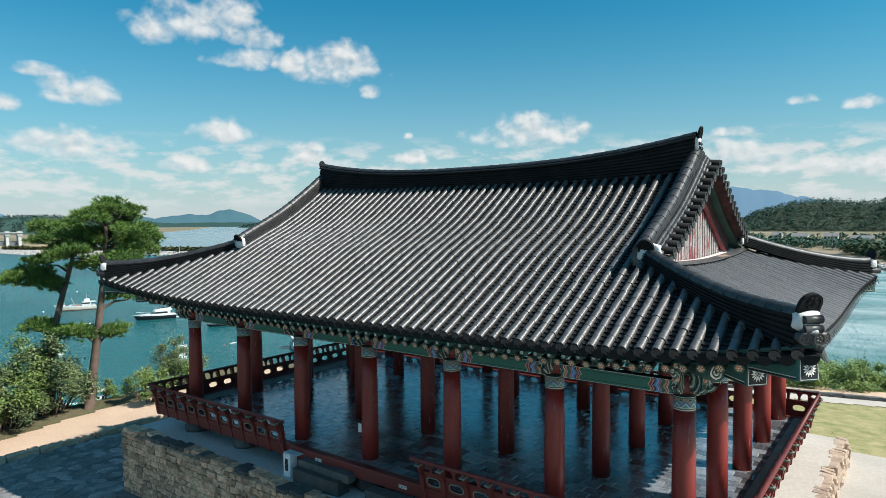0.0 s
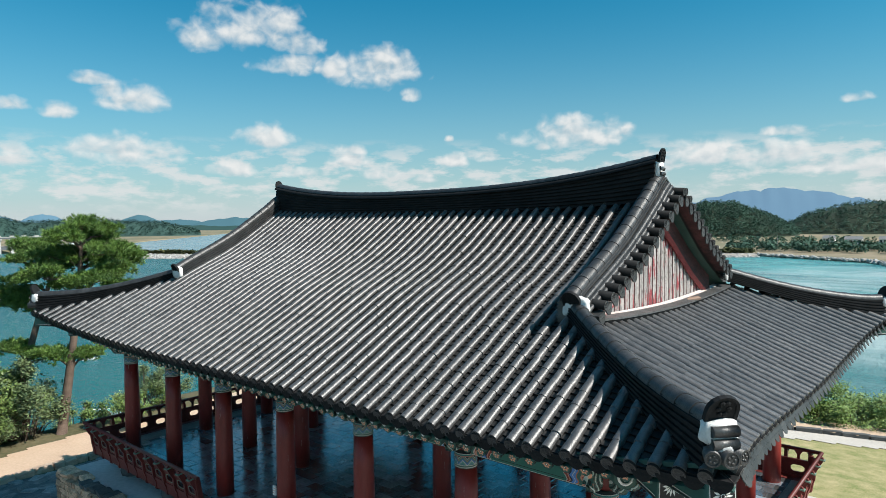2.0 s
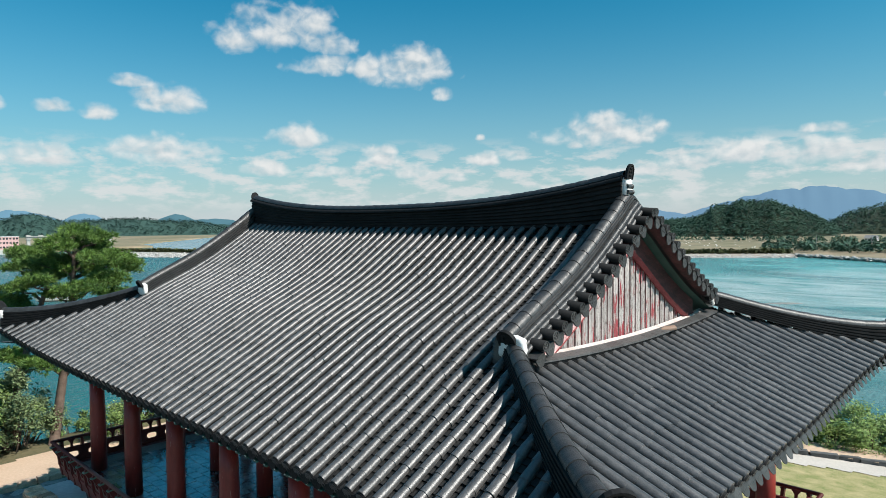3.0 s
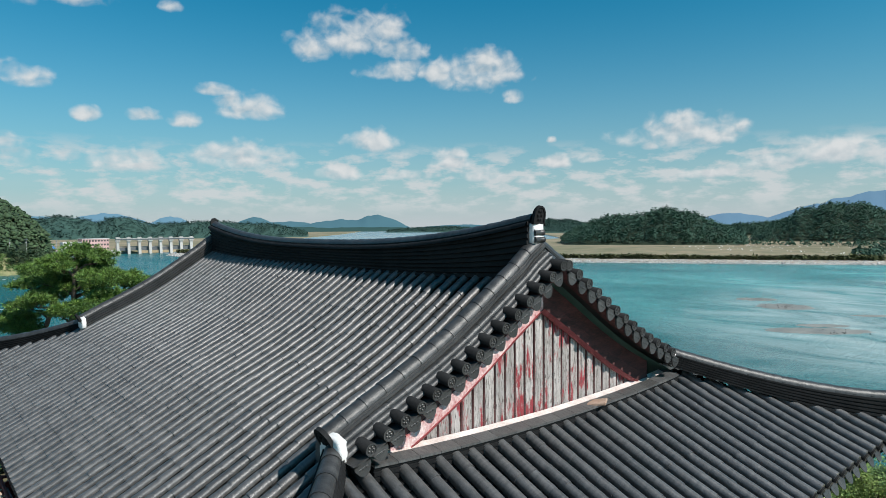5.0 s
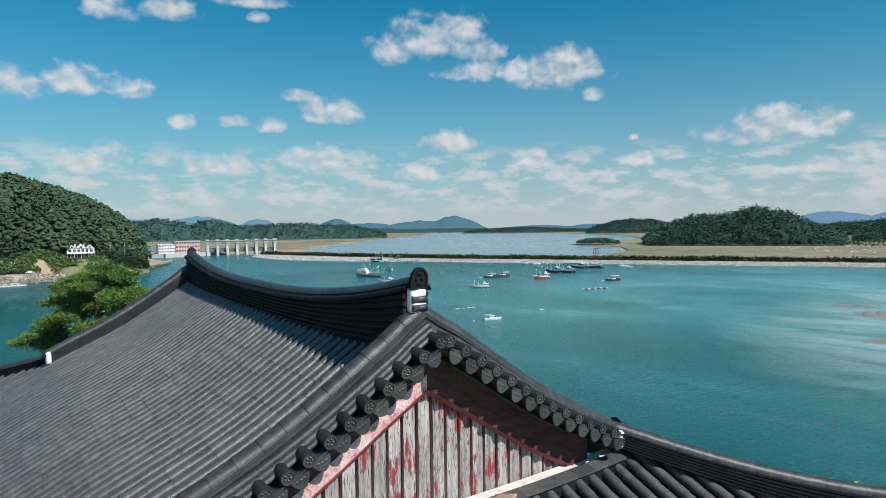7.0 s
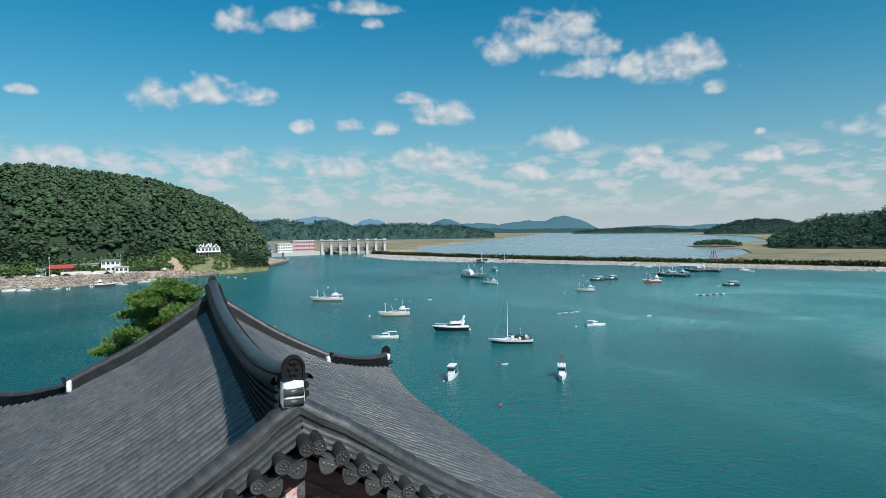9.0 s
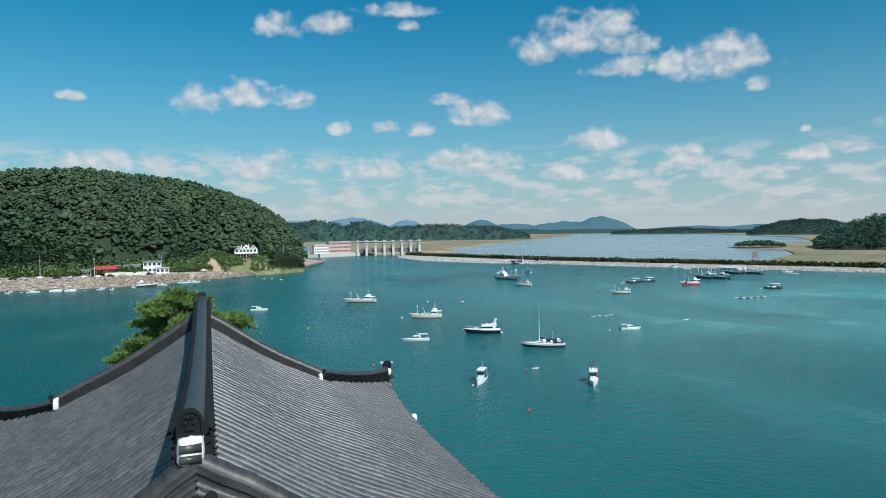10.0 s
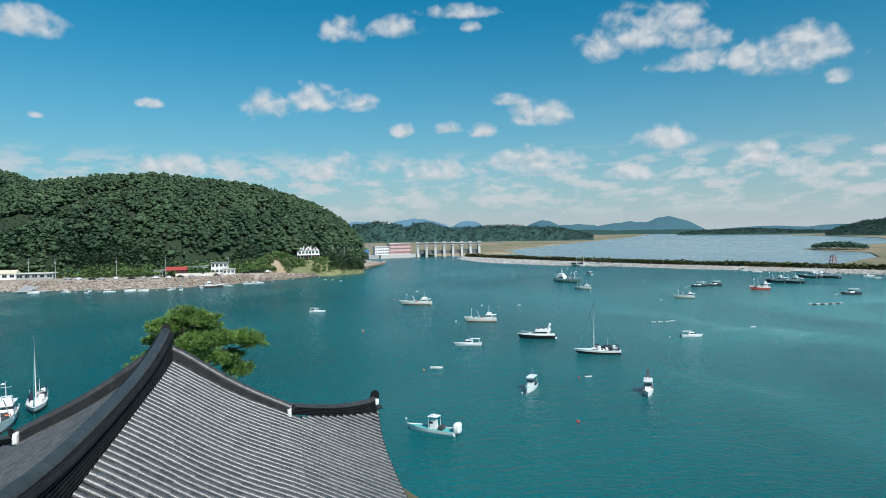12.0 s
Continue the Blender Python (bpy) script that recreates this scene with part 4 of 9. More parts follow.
for sx in (-1, 1):
    gx = 6.17
    # backing panel coloured dark, for the shade in the gaps between planks
    bm = bmesh.new()
    edge = [-2.7 + 0.45 * k for k in range(13)]
    ring = [(-2.7, 6.9)] + [(y, gable_z(abs(y)) - 0.02) for y in edge] + [(2.7, 6.9)]
    back, front = [[bm.verts.new((sx * x, y, z)) for y, z in ring] for x in (gx - 0.1, gx - 0.03)]
    for k in range(len(ring)):
        j = (k + 1) % len(ring)
        bm.faces.new((back[k], back[j], front[j], front[k]))
    bm.faces.new(front)
    bm.faces.new(back[::-1])
    bmesh.ops.recalc_face_normals(bm, faces=bm.faces[:])
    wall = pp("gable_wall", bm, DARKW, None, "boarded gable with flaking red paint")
    for i in range(-13, 14):
        jit = 0.012 * math.sin(i * 7.3)
        y0, y1 = i * 0.205 - 0.092 + jit * 0.5, i * 0.205 + 0.092 + 0.5 * jit
        z0, z1 = gable_z(abs(y0)), gable_z(abs(y1))
        if min(z0, z1) < 7.2:
            continue
        bm = bmesh.new()
        xo, xi = sx * (gx + 0.03), sx * (gx - 0.02)
        vs = [bm.verts.new(v) for v in ((xo, y0 + 0.012, 7.06), (xo, y1 - 0.012, 7.06), (xo, y1 - 0.012, z1), (xo, y0 + 0.012, z0), (xi, y0, 7.06), (xi, y1, 7.06), (xi, y1, z1), (xi, y0, z0))]
        for f in ((0, 1, 2, 3), (0, 4, 5, 1), (1, 5, 6, 2), (2, 6, 7, 3), (3, 7, 4, 0), (4, 7, 6, 5)):
            bm.faces.new([vs[k] for k in f])
        bmesh.ops.recalc_face_normals(bm, faces=bm.faces[:])
        bmesh.ops.translate(bm, verts=bm.verts[:], vec=UP)
        part("plank", bm, WORN, wall)
        yb = (i + 0.5) * 0.205
        if gable_z(abs(yb)) > 7.2:
            bm = tube([(sx * (gx + 0.02), yb, 7.06), (sx * (gx + 0.02), yb, gable_z(abs(yb)) - 0.02)], 0.02, 8)
            bmesh.ops.translate(bm, verts=bm.verts[:], vec=UP)
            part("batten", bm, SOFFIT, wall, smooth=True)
    for sg in (-1, 1):
        # the far one takes the darkened timber, as if shaded by the tiles
        # bargeboard under the gable-edge tiles
        bm = bmesh.new()
        pts = [0.0, 0.55, 1.1, 1.65, 2.2, 2.75]
        prev = None
        for ay in pts:
            zt = zf(6.2, ay) - 0.4
            cur = [bm.verts.new((sx * xx, sg * ay, zz)) for xx, zz in ((gx + 0.05, zt - 0.19), (gx + 0.115, zt - 0.19), (gx + 0.115, zt), (gx + 0.05, zt))]
            if prev:
                for k in range(4):
                    bm.faces.new((prev[k], prev[(k + 1) % 4], cur[(k + 1) % 4], cur[k]))
            else:
                bm.faces.new(cur)
            prev = cur
        bm.faces.new(prev[::-1])
        bmesh.ops.recalc_face_normals(bm, faces=bm.faces[:])
        pp("bargeboard", bm, SOFFIT if sg > 0 else BARGE, None, "flaking red bargeboard coloured dark as in shade" if sg > 0 else "worn red and white bargeboard")
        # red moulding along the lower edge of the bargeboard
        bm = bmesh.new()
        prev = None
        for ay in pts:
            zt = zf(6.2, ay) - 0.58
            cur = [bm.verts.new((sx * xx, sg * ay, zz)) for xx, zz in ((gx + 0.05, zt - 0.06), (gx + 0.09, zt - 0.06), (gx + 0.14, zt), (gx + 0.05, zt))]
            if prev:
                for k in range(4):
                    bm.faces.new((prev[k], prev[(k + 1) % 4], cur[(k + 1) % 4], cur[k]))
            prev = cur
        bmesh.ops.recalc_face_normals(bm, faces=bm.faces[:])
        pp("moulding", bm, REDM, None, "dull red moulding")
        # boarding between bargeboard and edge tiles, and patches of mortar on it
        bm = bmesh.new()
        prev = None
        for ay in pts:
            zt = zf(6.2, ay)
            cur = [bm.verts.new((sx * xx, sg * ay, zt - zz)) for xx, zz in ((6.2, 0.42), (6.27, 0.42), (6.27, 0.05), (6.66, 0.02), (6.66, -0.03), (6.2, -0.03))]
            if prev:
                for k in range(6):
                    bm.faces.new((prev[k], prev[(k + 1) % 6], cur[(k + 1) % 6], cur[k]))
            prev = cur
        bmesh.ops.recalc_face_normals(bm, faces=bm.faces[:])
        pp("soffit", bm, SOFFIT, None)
    # mortar strip and low ridge along the foot of the gable
    q = [(sx * 6.36, -3.2 + 6.4 * i / 16, zs(6.4, -3.2 + 6.4 * i / 16) - 0.1) for i in range(17)]
    pp("foot_mortar", sweep(q, [(-0.13, 0), (0.09, 0), (0.09, 0.14), (-0.13, 0.22)]), PINK, None, "stained mortar fillet")
    q = [(sx * 6.52, y, z) for _, y, z in q]
    fr = pp("foot_ridge", sweep(q, layers(0.09, 3, 0.05), [0.2] * 17), RIDGE, None, "low flat ridge at the foot of the gable")
    me = mesh_of("flat_tile", [(-0.1, 0, 0), (0.1, 0, -0.03), (0.1, 1, -0.03), (-0.1, 1, 0), (-0.1, 0, 0.03), (0.1, 0, 0.0), (0.1, 1, 0.0), (-0.1, 1, 0.03)],
                 [(4, 5, 6, 7), (0, 1, 5, 4), (1, 2, 6, 5), (2, 3, 7, 6), (3, 0, 4, 7)], TILE)
    for i in range(20):
        a, b = Vector(q[0]).lerp(Vector(q[-1]), i / 20), Vector(q[0]).lerp(Vector(q[-1]), (i + 1) / 20)
        a.z, b.z = zs(6.4, a.y) + 0.1, zs(6.4, b.y) + 0.1
        ob = new("flat_tile", me)
        ob.matrix_basis = basis(a + UP, Vector((sx, 0, 0)) if sx < 0 else Vector((sx, 0, 0)), b - a) @ Matrix.Diagonal((1, (b - a).length * 0.98, 1, 1))
        under(ob, fr)


bit = box(-0.14, 0.14, -0.1, 0.1, -0.02, 0.03, 0.012)
for v in bit.verts:
    v.co += Vector((0.25 * v.co.y, 0.5 * abs(v.co.x) * v.co.y / 0.1 * 0.6, 0.12 * v.co.x))
pp("broken_tile", moved(bit, Matrix.Translation((6.54, 0.95, zs(6.5, 0.95) + 0.15)) @ Matrix.Rotation(0.7, 4, "Z")), TANTILE, None, "broken brown tile lying on the gable foot")


def roll_end():
    """Round edge tile lying in y, its decorated disc at y = 0 facing -y."""
    bm = bmesh.new()
    n = 14
    r = 0.088
    rim = [bm.verts.new((r * math.cos(math.tau * k / n), 0, r * math.sin(math.tau * k / n))) for k in range(n)]
    inn = [bm.verts.new((0.8 * r * math.cos(math.tau * k / n), 0, 0.8 * r * math.sin(math.tau * k / n))) for k in range(n)]
    dp = [bm.verts.new((0.74 * r * math.cos(math.tau * k / n), 0.01, 0.74 * r * math.sin(math.tau * k / n))) for k in range(n)]
    far = [bm.verts.new((r * 0.95 * math.cos(math.tau * k / n), 0.46, r * 0.95 * math.sin(math.tau * k / n))) for k in range(n)]
    for k in range(n):
        j = (k + 1) % n
        bm.faces.new((rim[k], rim[j], inn[j], inn[k]))
        bm.faces.new((inn[k], inn[j], dp[j], dp[k]))
        f = bm.faces.new((rim[j], rim[k], far[k], far[j]))
        f.smooth = True
    bm.faces.new(dp)
    for a in range(5):
        c = Vector((0.036 * math.cos(a * 1.26), 0.006, 0.036 * math.sin(a * 1.26)))
        bmesh.ops.create_icosphere(bm, subdivisions=1, radius=0.018, matrix=Matrix.Translation(c) @ Matrix.Diagonal((1, 0.5, 1, 1)))
    bmesh.ops.recalc_face_normals(bm, faces=bm.faces[:])
    for f in bm.faces:
        f.material_index = 1 if f.calc_center_median().y < 0.02 else 0
    return bm


def drop_plate(w, h):
    """Drooping end of a pan tile: scalloped plate facing -y with a rim."""
    bm = bmesh.new()
    top = [(-w + 2 * w * k / 6, -0.02 * math.sin(math.pi * k / 6)) for k in range(7)]
    bot = [(-w * 0.97 + 2 * w * 0.97 * k / 6, -h * (0.35 + 0.65 * math.sin(math.pi * k / 6) ** 0.7)) for k in range(7)]
    rows = []
    for y in (0.0, 0.025):
        rows.append([[bm.verts.new((x, y, z)) for x, z in row] for row in (top, bot)])
    for k in range(6):
        (t0, b0), (t1, b1) = rows
        bm.faces.new((t0[k], t0[k + 1], b0[k + 1], b0[k]))
        bm.faces.new((t1[k + 1], t1[k], b1[k], b1[k + 1]))
        bm.faces.new((b0[k], b0[k + 1], b1[k + 1], b1[k]))
        bm.faces.new((t1[k], t1[k + 1], t0[k + 1], t0[k]))
    add_box(bm, -w, w, 0.0, 0.4, -0.02, 0.005)
    for a in (-0.4, 0.0, 0.4):
        bmesh.ops.create_icosphere(bm, subdivisions=1, radius=w * 0.22, matrix=Matrix.Translation((a * w, 0.0, -h * 0.42)) @ Matrix.Diagonal((1, 0.3, 0.8, 1)))
    bmesh.ops.recalc_face_normals(bm, faces=bm.faces[:])
    return bm


def data_of(bm, name, mat):
    me = bpy.data.meshes.new(name)
    bm.to_mesh(me)
    bm.free()
    for m in mat if isinstance(mat, (list, tuple)) else [mat]:
        me.materials.append(m)
    return me


ROLL = data_of(moved(roll_end(), Matrix.Diagonal((0.86, 1, 0.86, 1))), "edge_roll", [RIDGE, RIDGE_M])
DROP = data_of(drop_plate(0.108, 0.17), "edge_plate", RIDGE_M)
for sx in (-1, 1):
    for sg in (-1, 1):
        for i in range(15 if sg < 0 else 13):
            ay = 0.06 + 0.232 * i
            z = zf(6.2, ay) + 0.1
            slope = math.atan2(zf(6.2, ay + 0.1) - zf(6.2, ay - 0.1), 0.2)
            # lie across the slope, facing outwards
            M = LOC @ Matrix.Translation((sx * 6.72, sg * ay, z)) @ Matrix.Rotation(sx * math.pi / 2, 4, "Z") @ Matrix.Rotation(radians(5), 4, "X")
            ob = new("edge_roll", ROLL)
            ob.matrix_basis = M
            under(ob, roof)
            ay2 = ay + 0.116
            M = LOC @ Matrix.Translation((sx * 6.7, sg * ay2, zf(6.2, ay2) + 0.045)) @ Matrix.Rotation(sx * math.pi / 2, 4, "Z") @ Matrix.Rotation(sx * sg * slope * -0.7, 4, "Y")
            ob = new("edge_plate", DROP)
            ob.matrix_basis = M
            under(ob, roof)

# eave ends
EAVE = data_of(moved(roll_end(), Matrix.Diagonal((0.84, 0.45, 0.9, 1))), "eave_tile", [RIDGE, RIDGE_M])
# front plates take the shaded clay colour, end plates the lit one
EAVE_F = data_of(moved(drop_plate(0.12, 0.13), Matrix.Rotation(radians(-20), 4, "X") @ Matrix.Diagonal((1, 0.4, 1, 1))), "eave_plate", RIDGE)
EAVE_P = data_of(moved(drop_plate(0.12, 0.17), Matrix.Rotation(radians(-46), 4, "X") @ Matrix.Diagonal((1, 0.4, 1, 1))), "eave_plate", RIDGE_M)
for m in end_t:
    ob = new("eave_tile", EAVE)
    ob.matrix_basis = m @ Matrix.Translation((0, -0.03, -0.005))
    under(ob, roof)
    ob = new("eave_plate", EAVE_F if abs(m.col[0][0]) > 0.5 else EAVE_P)
    ob.matrix_basis = m @ Matrix.Translation((PITCH / 2, -0.02, 0.0))
    under(ob, roof)

# thick rolls at the corners
for C0 in corners:
    for k, (turn, off, r) in enumerate(((0, 0.0, 1.1), (24, 0.19, 1.0), (-24, -0.19, 1.0))):
        pp("corner_tile", moved(roll_end(), C0 @ Matrix.Translation((0.3 - 0.06 * (k > 0), off, 0.14)) @ Matrix.Rotation(radians(90 + turn), 4, "Z") @ Matrix.Diagonal((r, 1.2, r, 1))), [RIDGE_M, RIDGE_M])

# columns
COLUMN = data_of(lathe([(0.2, 0), (0.198, 0.9), (0.19, 1.8), (0.178, 2.42)], 24), "column", RED)
HEAD = data_of(lathe([(0.184, 0), (0.184, 0.3)], 24), "column_head", HEADP)
COLTOP = data_of(lathe([(0.176, 0), (0.17, 0.3)], 20), "column_top", REDD)
FOOT = data_of(moved(lathe([(0.34, 0), (0.36, 0.1), (0.33, 0.28), (0.27, 0.34)], 12), Matrix.Identity(4)), "base_stone", STONED)
columns = [(x, y) for x in COLX for y in COLY if abs(x) > 7 or abs(y) > 4] + [(x, y) for x in COLX[1:-1] for y in (-2.2, 2.2)] + [(-4.83, 0.0), (4.83, 0.0)]
for x, y in columns:
    outer = abs(x) > 7 or abs(y) > 4
    c = new("column", COLUMN)
    z0 = FLOOR_Z if not outer else FLOOR_Z
    c.matrix_basis = Matrix.Translation((x, y, z0 - BASE_Z))
    under(c, pav, "red-painted round timber column with worn paint")
    h = new("column_head", HEAD)
    h.matrix_basis = Matrix.Translation((0, 0, 2.42))
    under(h, c, "patterned green and white column head")
    t = new("column_top", COLTOP)
    t.matrix_basis = Matrix.Translation((0, 0, 2.72))
    under(t, c)
    if outer:
        ft = new("base_stone", FOOT)
        ft.matrix_basis = Matrix.Translation((x, y, 0.0))
        under(ft, pav, "dark rough base stone")
        pp("column_foot", moved(lathe([(0.195, 0), (0.195, FLOOR_Z - BASE_Z - 0.3)], 16), Matrix.Translation((x, y, BASE_Z + 0.3))), RED)

# lintels, purlins and brackets
LINT = {}


def lintel(a, b):
    a, b = Vector(a), Vector(b)
    L = (b - a).length - 0.3
    key = round(L, 2)
    if key not in LINT:
        bm = box(-L / 2, L / 2, -0.085, 0.085, -0.135, 0.135, 0.015)
        bmesh.ops.scale(bm, vec=(2.1 / L, 1, 1), verts=bm.verts[:])
        LINT[key] = data_of(bm, "lintel", LINTEL)
    o = new("lintel", LINT[key])
    m = (a + b) / 2
    o.matrix_basis = Matrix.Translation((m.x, m.y, 5.23 - BASE_Z)) @ Matrix.Rotation(math.atan2(b.y - a.y, b.x - a.x), 4, "Z") @ Matrix.Diagonal((L / 2.1, 1, 1, 1))
    under(o, pav, "painted lintel with green middle and banded ends")


for sg in (-1, 1):
    for i in range(6):
        lintel((COLX[i], sg * 4.41, 0), (COLX[i + 1], sg * 4.41, 0))
    for j in range(4):
        lintel((sg * 7.24, COLY[j], 0), (sg * 7.24, COLY[j + 1], 0))
    pp("purlin", tube([(-8.2, sg * 4.41, 5.93), (8.2, sg * 4.41, 5.93)], 0.13, 12), GREEN, None, "round green purlin", True)
    pp("purlin", tube([(sg * 7.24, -5.4, 5.93), (sg * 7.24, 5.4, 5.93)], 0.13, 12), GREEN, None, "round green purlin", True)
    pp("plate_beam", box(-7.3, 7.3, sg * 4.41 - 0.06, sg * 4.41 + 0.06, 5.64, 5.79, 0.01), REDD, None)
    pp("plate_beam", box(sg * 7.24 - 0.06, sg * 7.24 + 0.06, -4.4, 4.4, 5.64, 5.79, 0.01), REDD, None)
for y in (-2.2, 2.2):
    pp("inner_beam", box(-4.9, 4.9, y - 0.1, y + 0.1, 5.0, 5.35, 0.02), REDD, None)
for x in COLX[1:-1]:
    pp("cross_beam", box(x - 0.12, x + 0.12, -4.3, 4.3, 5.38, 5.75, 0.03), REDD, None, "dark red cross beam")


def wing():
    """Curled bracket wing, lying in y-z, reaching out to -y, scrolls above and below."""
    bm = bmesh.new()
    for path, rr in (([(0, 0.1, 0.0), (0, -0.2, 0.02), (0, -0.42, 0.1), (0, -0.58, 0.24), (0, -0.5, 0.34), (0, -0.42, 0.28)], 0.06),
                     ([(0, 0.1, -0.18), (0, -0.15, -0.2), (0, -0.34, -0.14), (0, -0.46, -0.02), (0, -0.38, 0.06)], 0.05),
                     ([(0, 0.1, 0.2), (0, -0.15, 0.2), (0, -0.34, 0.26), (0, -0.44, 0.4)], 0.05)):
        add_tube(bm, path, [rr * (1 - 0.1 * i) for i in range(len(path))], 8)
    add_box(bm, -0.05, 0.05, -0.32, 0.25, -0.2, 0.24)
    for k, (y, z) in enumerate(((-0.5, 0.34), (-0.38, 0.05), (-0.25, -0.1), (-0.2, 0.12))):
        bmesh.ops.create_icosphere(bm, subdivisions=1, radius=0.05, matrix=Matrix.Translation((0, y, z)) @ Matrix.Diagonal((1.4, 1, 1, 1)))
    for f in bm.faces:
        f.material_index = 1 if len(f.verts) == 3 and f.calc_center_median().y < -0.3 else 0
    return bm


WING = data_of(wing(), "bracket", [CARVED, SALMON])


def motif():
    """Small carved block between lintel and purlin."""
    bm = bmesh.new()
    add_box(bm, -0.09, 0.09, -0.06, 0.06, 0, 0.26)
    for k in range(5):
        a = math.pi * k / 4
        bmesh.ops.create_icosphere(bm, subdivisions=1, radius=0.07, matrix=Matrix.Translation((0.17 * math.cos(a), 0, 0.1 + 0.1 * math.sin(a))) @ Matrix.Diagonal((1, 0.7, 1, 1)))
    return bm


MOTIF = data_of(motif(), "carved_block", [CARVED])
outer_cols = [(x, y) for x, y in columns if abs(x) > 7 or abs(y) > 4]
for x, y in outer_cols:
    outs = []
    if abs(y) > 4:
        outs.append(0 if y < 0 else math.pi)
    if abs(x) > 7:
        outs.append(math.pi / 2 if x > 0 else -math.pi / 2)
    if len(outs) == 2:
        outs.append(math.atan2(y, x) + math.pi / 2 if True else 0)
    for a in outs:
        b = new("bracket", WING)
        b.matrix_basis = Matrix.Translation((x, y, 5.42 - BASE_Z)) @ Matrix.Rotation(a, 4, "Z") @ Matrix.Translation((0, -0.12, 0))
        under(b, pav, "curled green bracket wing")
for sg in (-1, 1):
    for i in range(6):
        for t in (0.33, 0.67):
            b = new("carved_block", MOTIF)
            b.matrix_basis = Matrix.Translation((COLX[i] + 2.41 * t, sg * 4.41, 5.39 - BASE_Z))
            under(b, pav)
    for j in range(4):
        for t in (0.33, 0.67):
            b = new("carved_block", MOTIF)
            b.matrix_basis = Matrix.Translation((sg * 7.24, COLY[j] + 2.2 * t, 5.39 - BASE_Z)) @ Matrix.Rotation(math.pi / 2, 4, "Z")
            under(b, pav)


def petals(bm, r, n, w, slot, y=-0.006, hub=0):
    for k in range(n):
        a = math.tau * k / n
        d, s = Vector((math.cos(a), 0, math.sin(a))), Vector((-math.sin(a), 0, math.cos(a)))
        pts = [d * r * 0.22, d * r * 0.6 + s * w, d * r * 0.95, d * r * 0.6 - s * w]
        f = bm.faces.new([bm.verts.new(p + Vector((0, y, 0))) for p in pts])
        f.material_index = slot
    f = bm.faces.new([bm.verts.new((r * 0.17 * math.cos(math.tau * k / 8), y, r * 0.17 * math.sin(math.tau * k / 8))) for k in range(8)])
    f.material_index = hub


def rafter_round():
    bm = bmesh.new()
    add_tube(bm, [(0, 0, 0), (0, 2.6, 0)], [0.076, 0.076], 12)
    f = bm.faces.new([bm.verts.new((0.068 * math.cos(math.tau * k / 12), -0.003, 0.068 * math.sin(math.tau * k / 12))) for k in range(12)])
    f.material_index = 2
    petals(bm, 0.06, 6, 0.018, 1, -0.006, 3)
    return bm


def rafter_square():
    bm = bmesh.new()
    add_box(bm, -0.045, 0.045, 0, 1.1, -0.05, 0.05)
    f = bm.faces.new([bm.verts.new(p) for p in ((-0.036, -0.003, -0.04), (0.036, -0.003, -0.04), (0.036, -0.003, 0.04), (-0.036, -0.003, 0.04))])
    f.material_index = 1
    petals(bm, 0.034, 8, 0.008, 2, -0.006, 1)
    return bm


RAFT = data_of(rafter_round(), "rafter", [GREEND, SALMON, GREEN, WHITE])
FLY = data_of(rafter_square(), "flying_rafter", [GREEN, GREEND, WHITE])


def rafters(n, rot, edge, lim, lift, inner):
    for k in range(-n, n):
        u = (k + 0.5) * PITCH
        if abs(u) > lim:
            continue
        out = edge(u)
        for me, d, dz, tilt in ((RAFT, 0.4, 5.56, 19), (FLY, 0.1, 5.74, 8)):
            room = out - d - inner(abs(u)) - 0.1
            if room < 0.15:
                continue
            o = new("rafter" if me is RAFT else "flying_rafter", me)
            k_ = min(1.0, room / (2.6 if me is RAFT else 1.1))
            o.matrix_basis = LOC @ Matrix.Rotation(rot, 4, "Z") @ Matrix.Translation((u, -(out - d), dz + lift(u))) @ Matrix.Rotation(radians(tilt), 4, "X") @ Matrix.Diagonal((1, k_, 1, 1))
            under(o, pav)
    return


for sg in (-1, 1):
    rafters(34, 0 if sg < 0 else math.pi, ye, 8.75, lift_x, lambda a: 2.6 if a < 6.2 else yh(a))
    rafters(22, math.pi / 2 if sg > 0 else -math.pi / 2, xe, 5.6, lambda u: 0.62 * ((abs(u) + 3.15) / 9.4) ** 4, lambda a: 6.3 if a < 3.4 else xh(a))
for sg in (-1, 1):
    pp("eave_board", sweep([(-9.35 + 18.7 * i / 40, sg * (ye(-9.35 + 18.7 * i / 40) - 0.08), 5.83 + lift_x(-9.35 + 18.7 * i / 40)) for i in range(41)], [(-0.04, 0), (0.04, 0), (0.04, 0.05), (-0.04, 0.05)], None, True), GREEND)
    pp("eave_board", sweep([(sg * (xe(-6.1 + 12.2 * i / 30) - 0.08), -6.1 + 12.2 * i / 30, 5.83 + 0.62 * ((abs(-6.1 + 12.2 * i / 30) + 3.15) / 9.4) ** 4) for i in range(31)], [(-0.04, 0), (0.04, 0), (0.04, 0.05), (-0.04, 0.05)], None, True), GREEND)


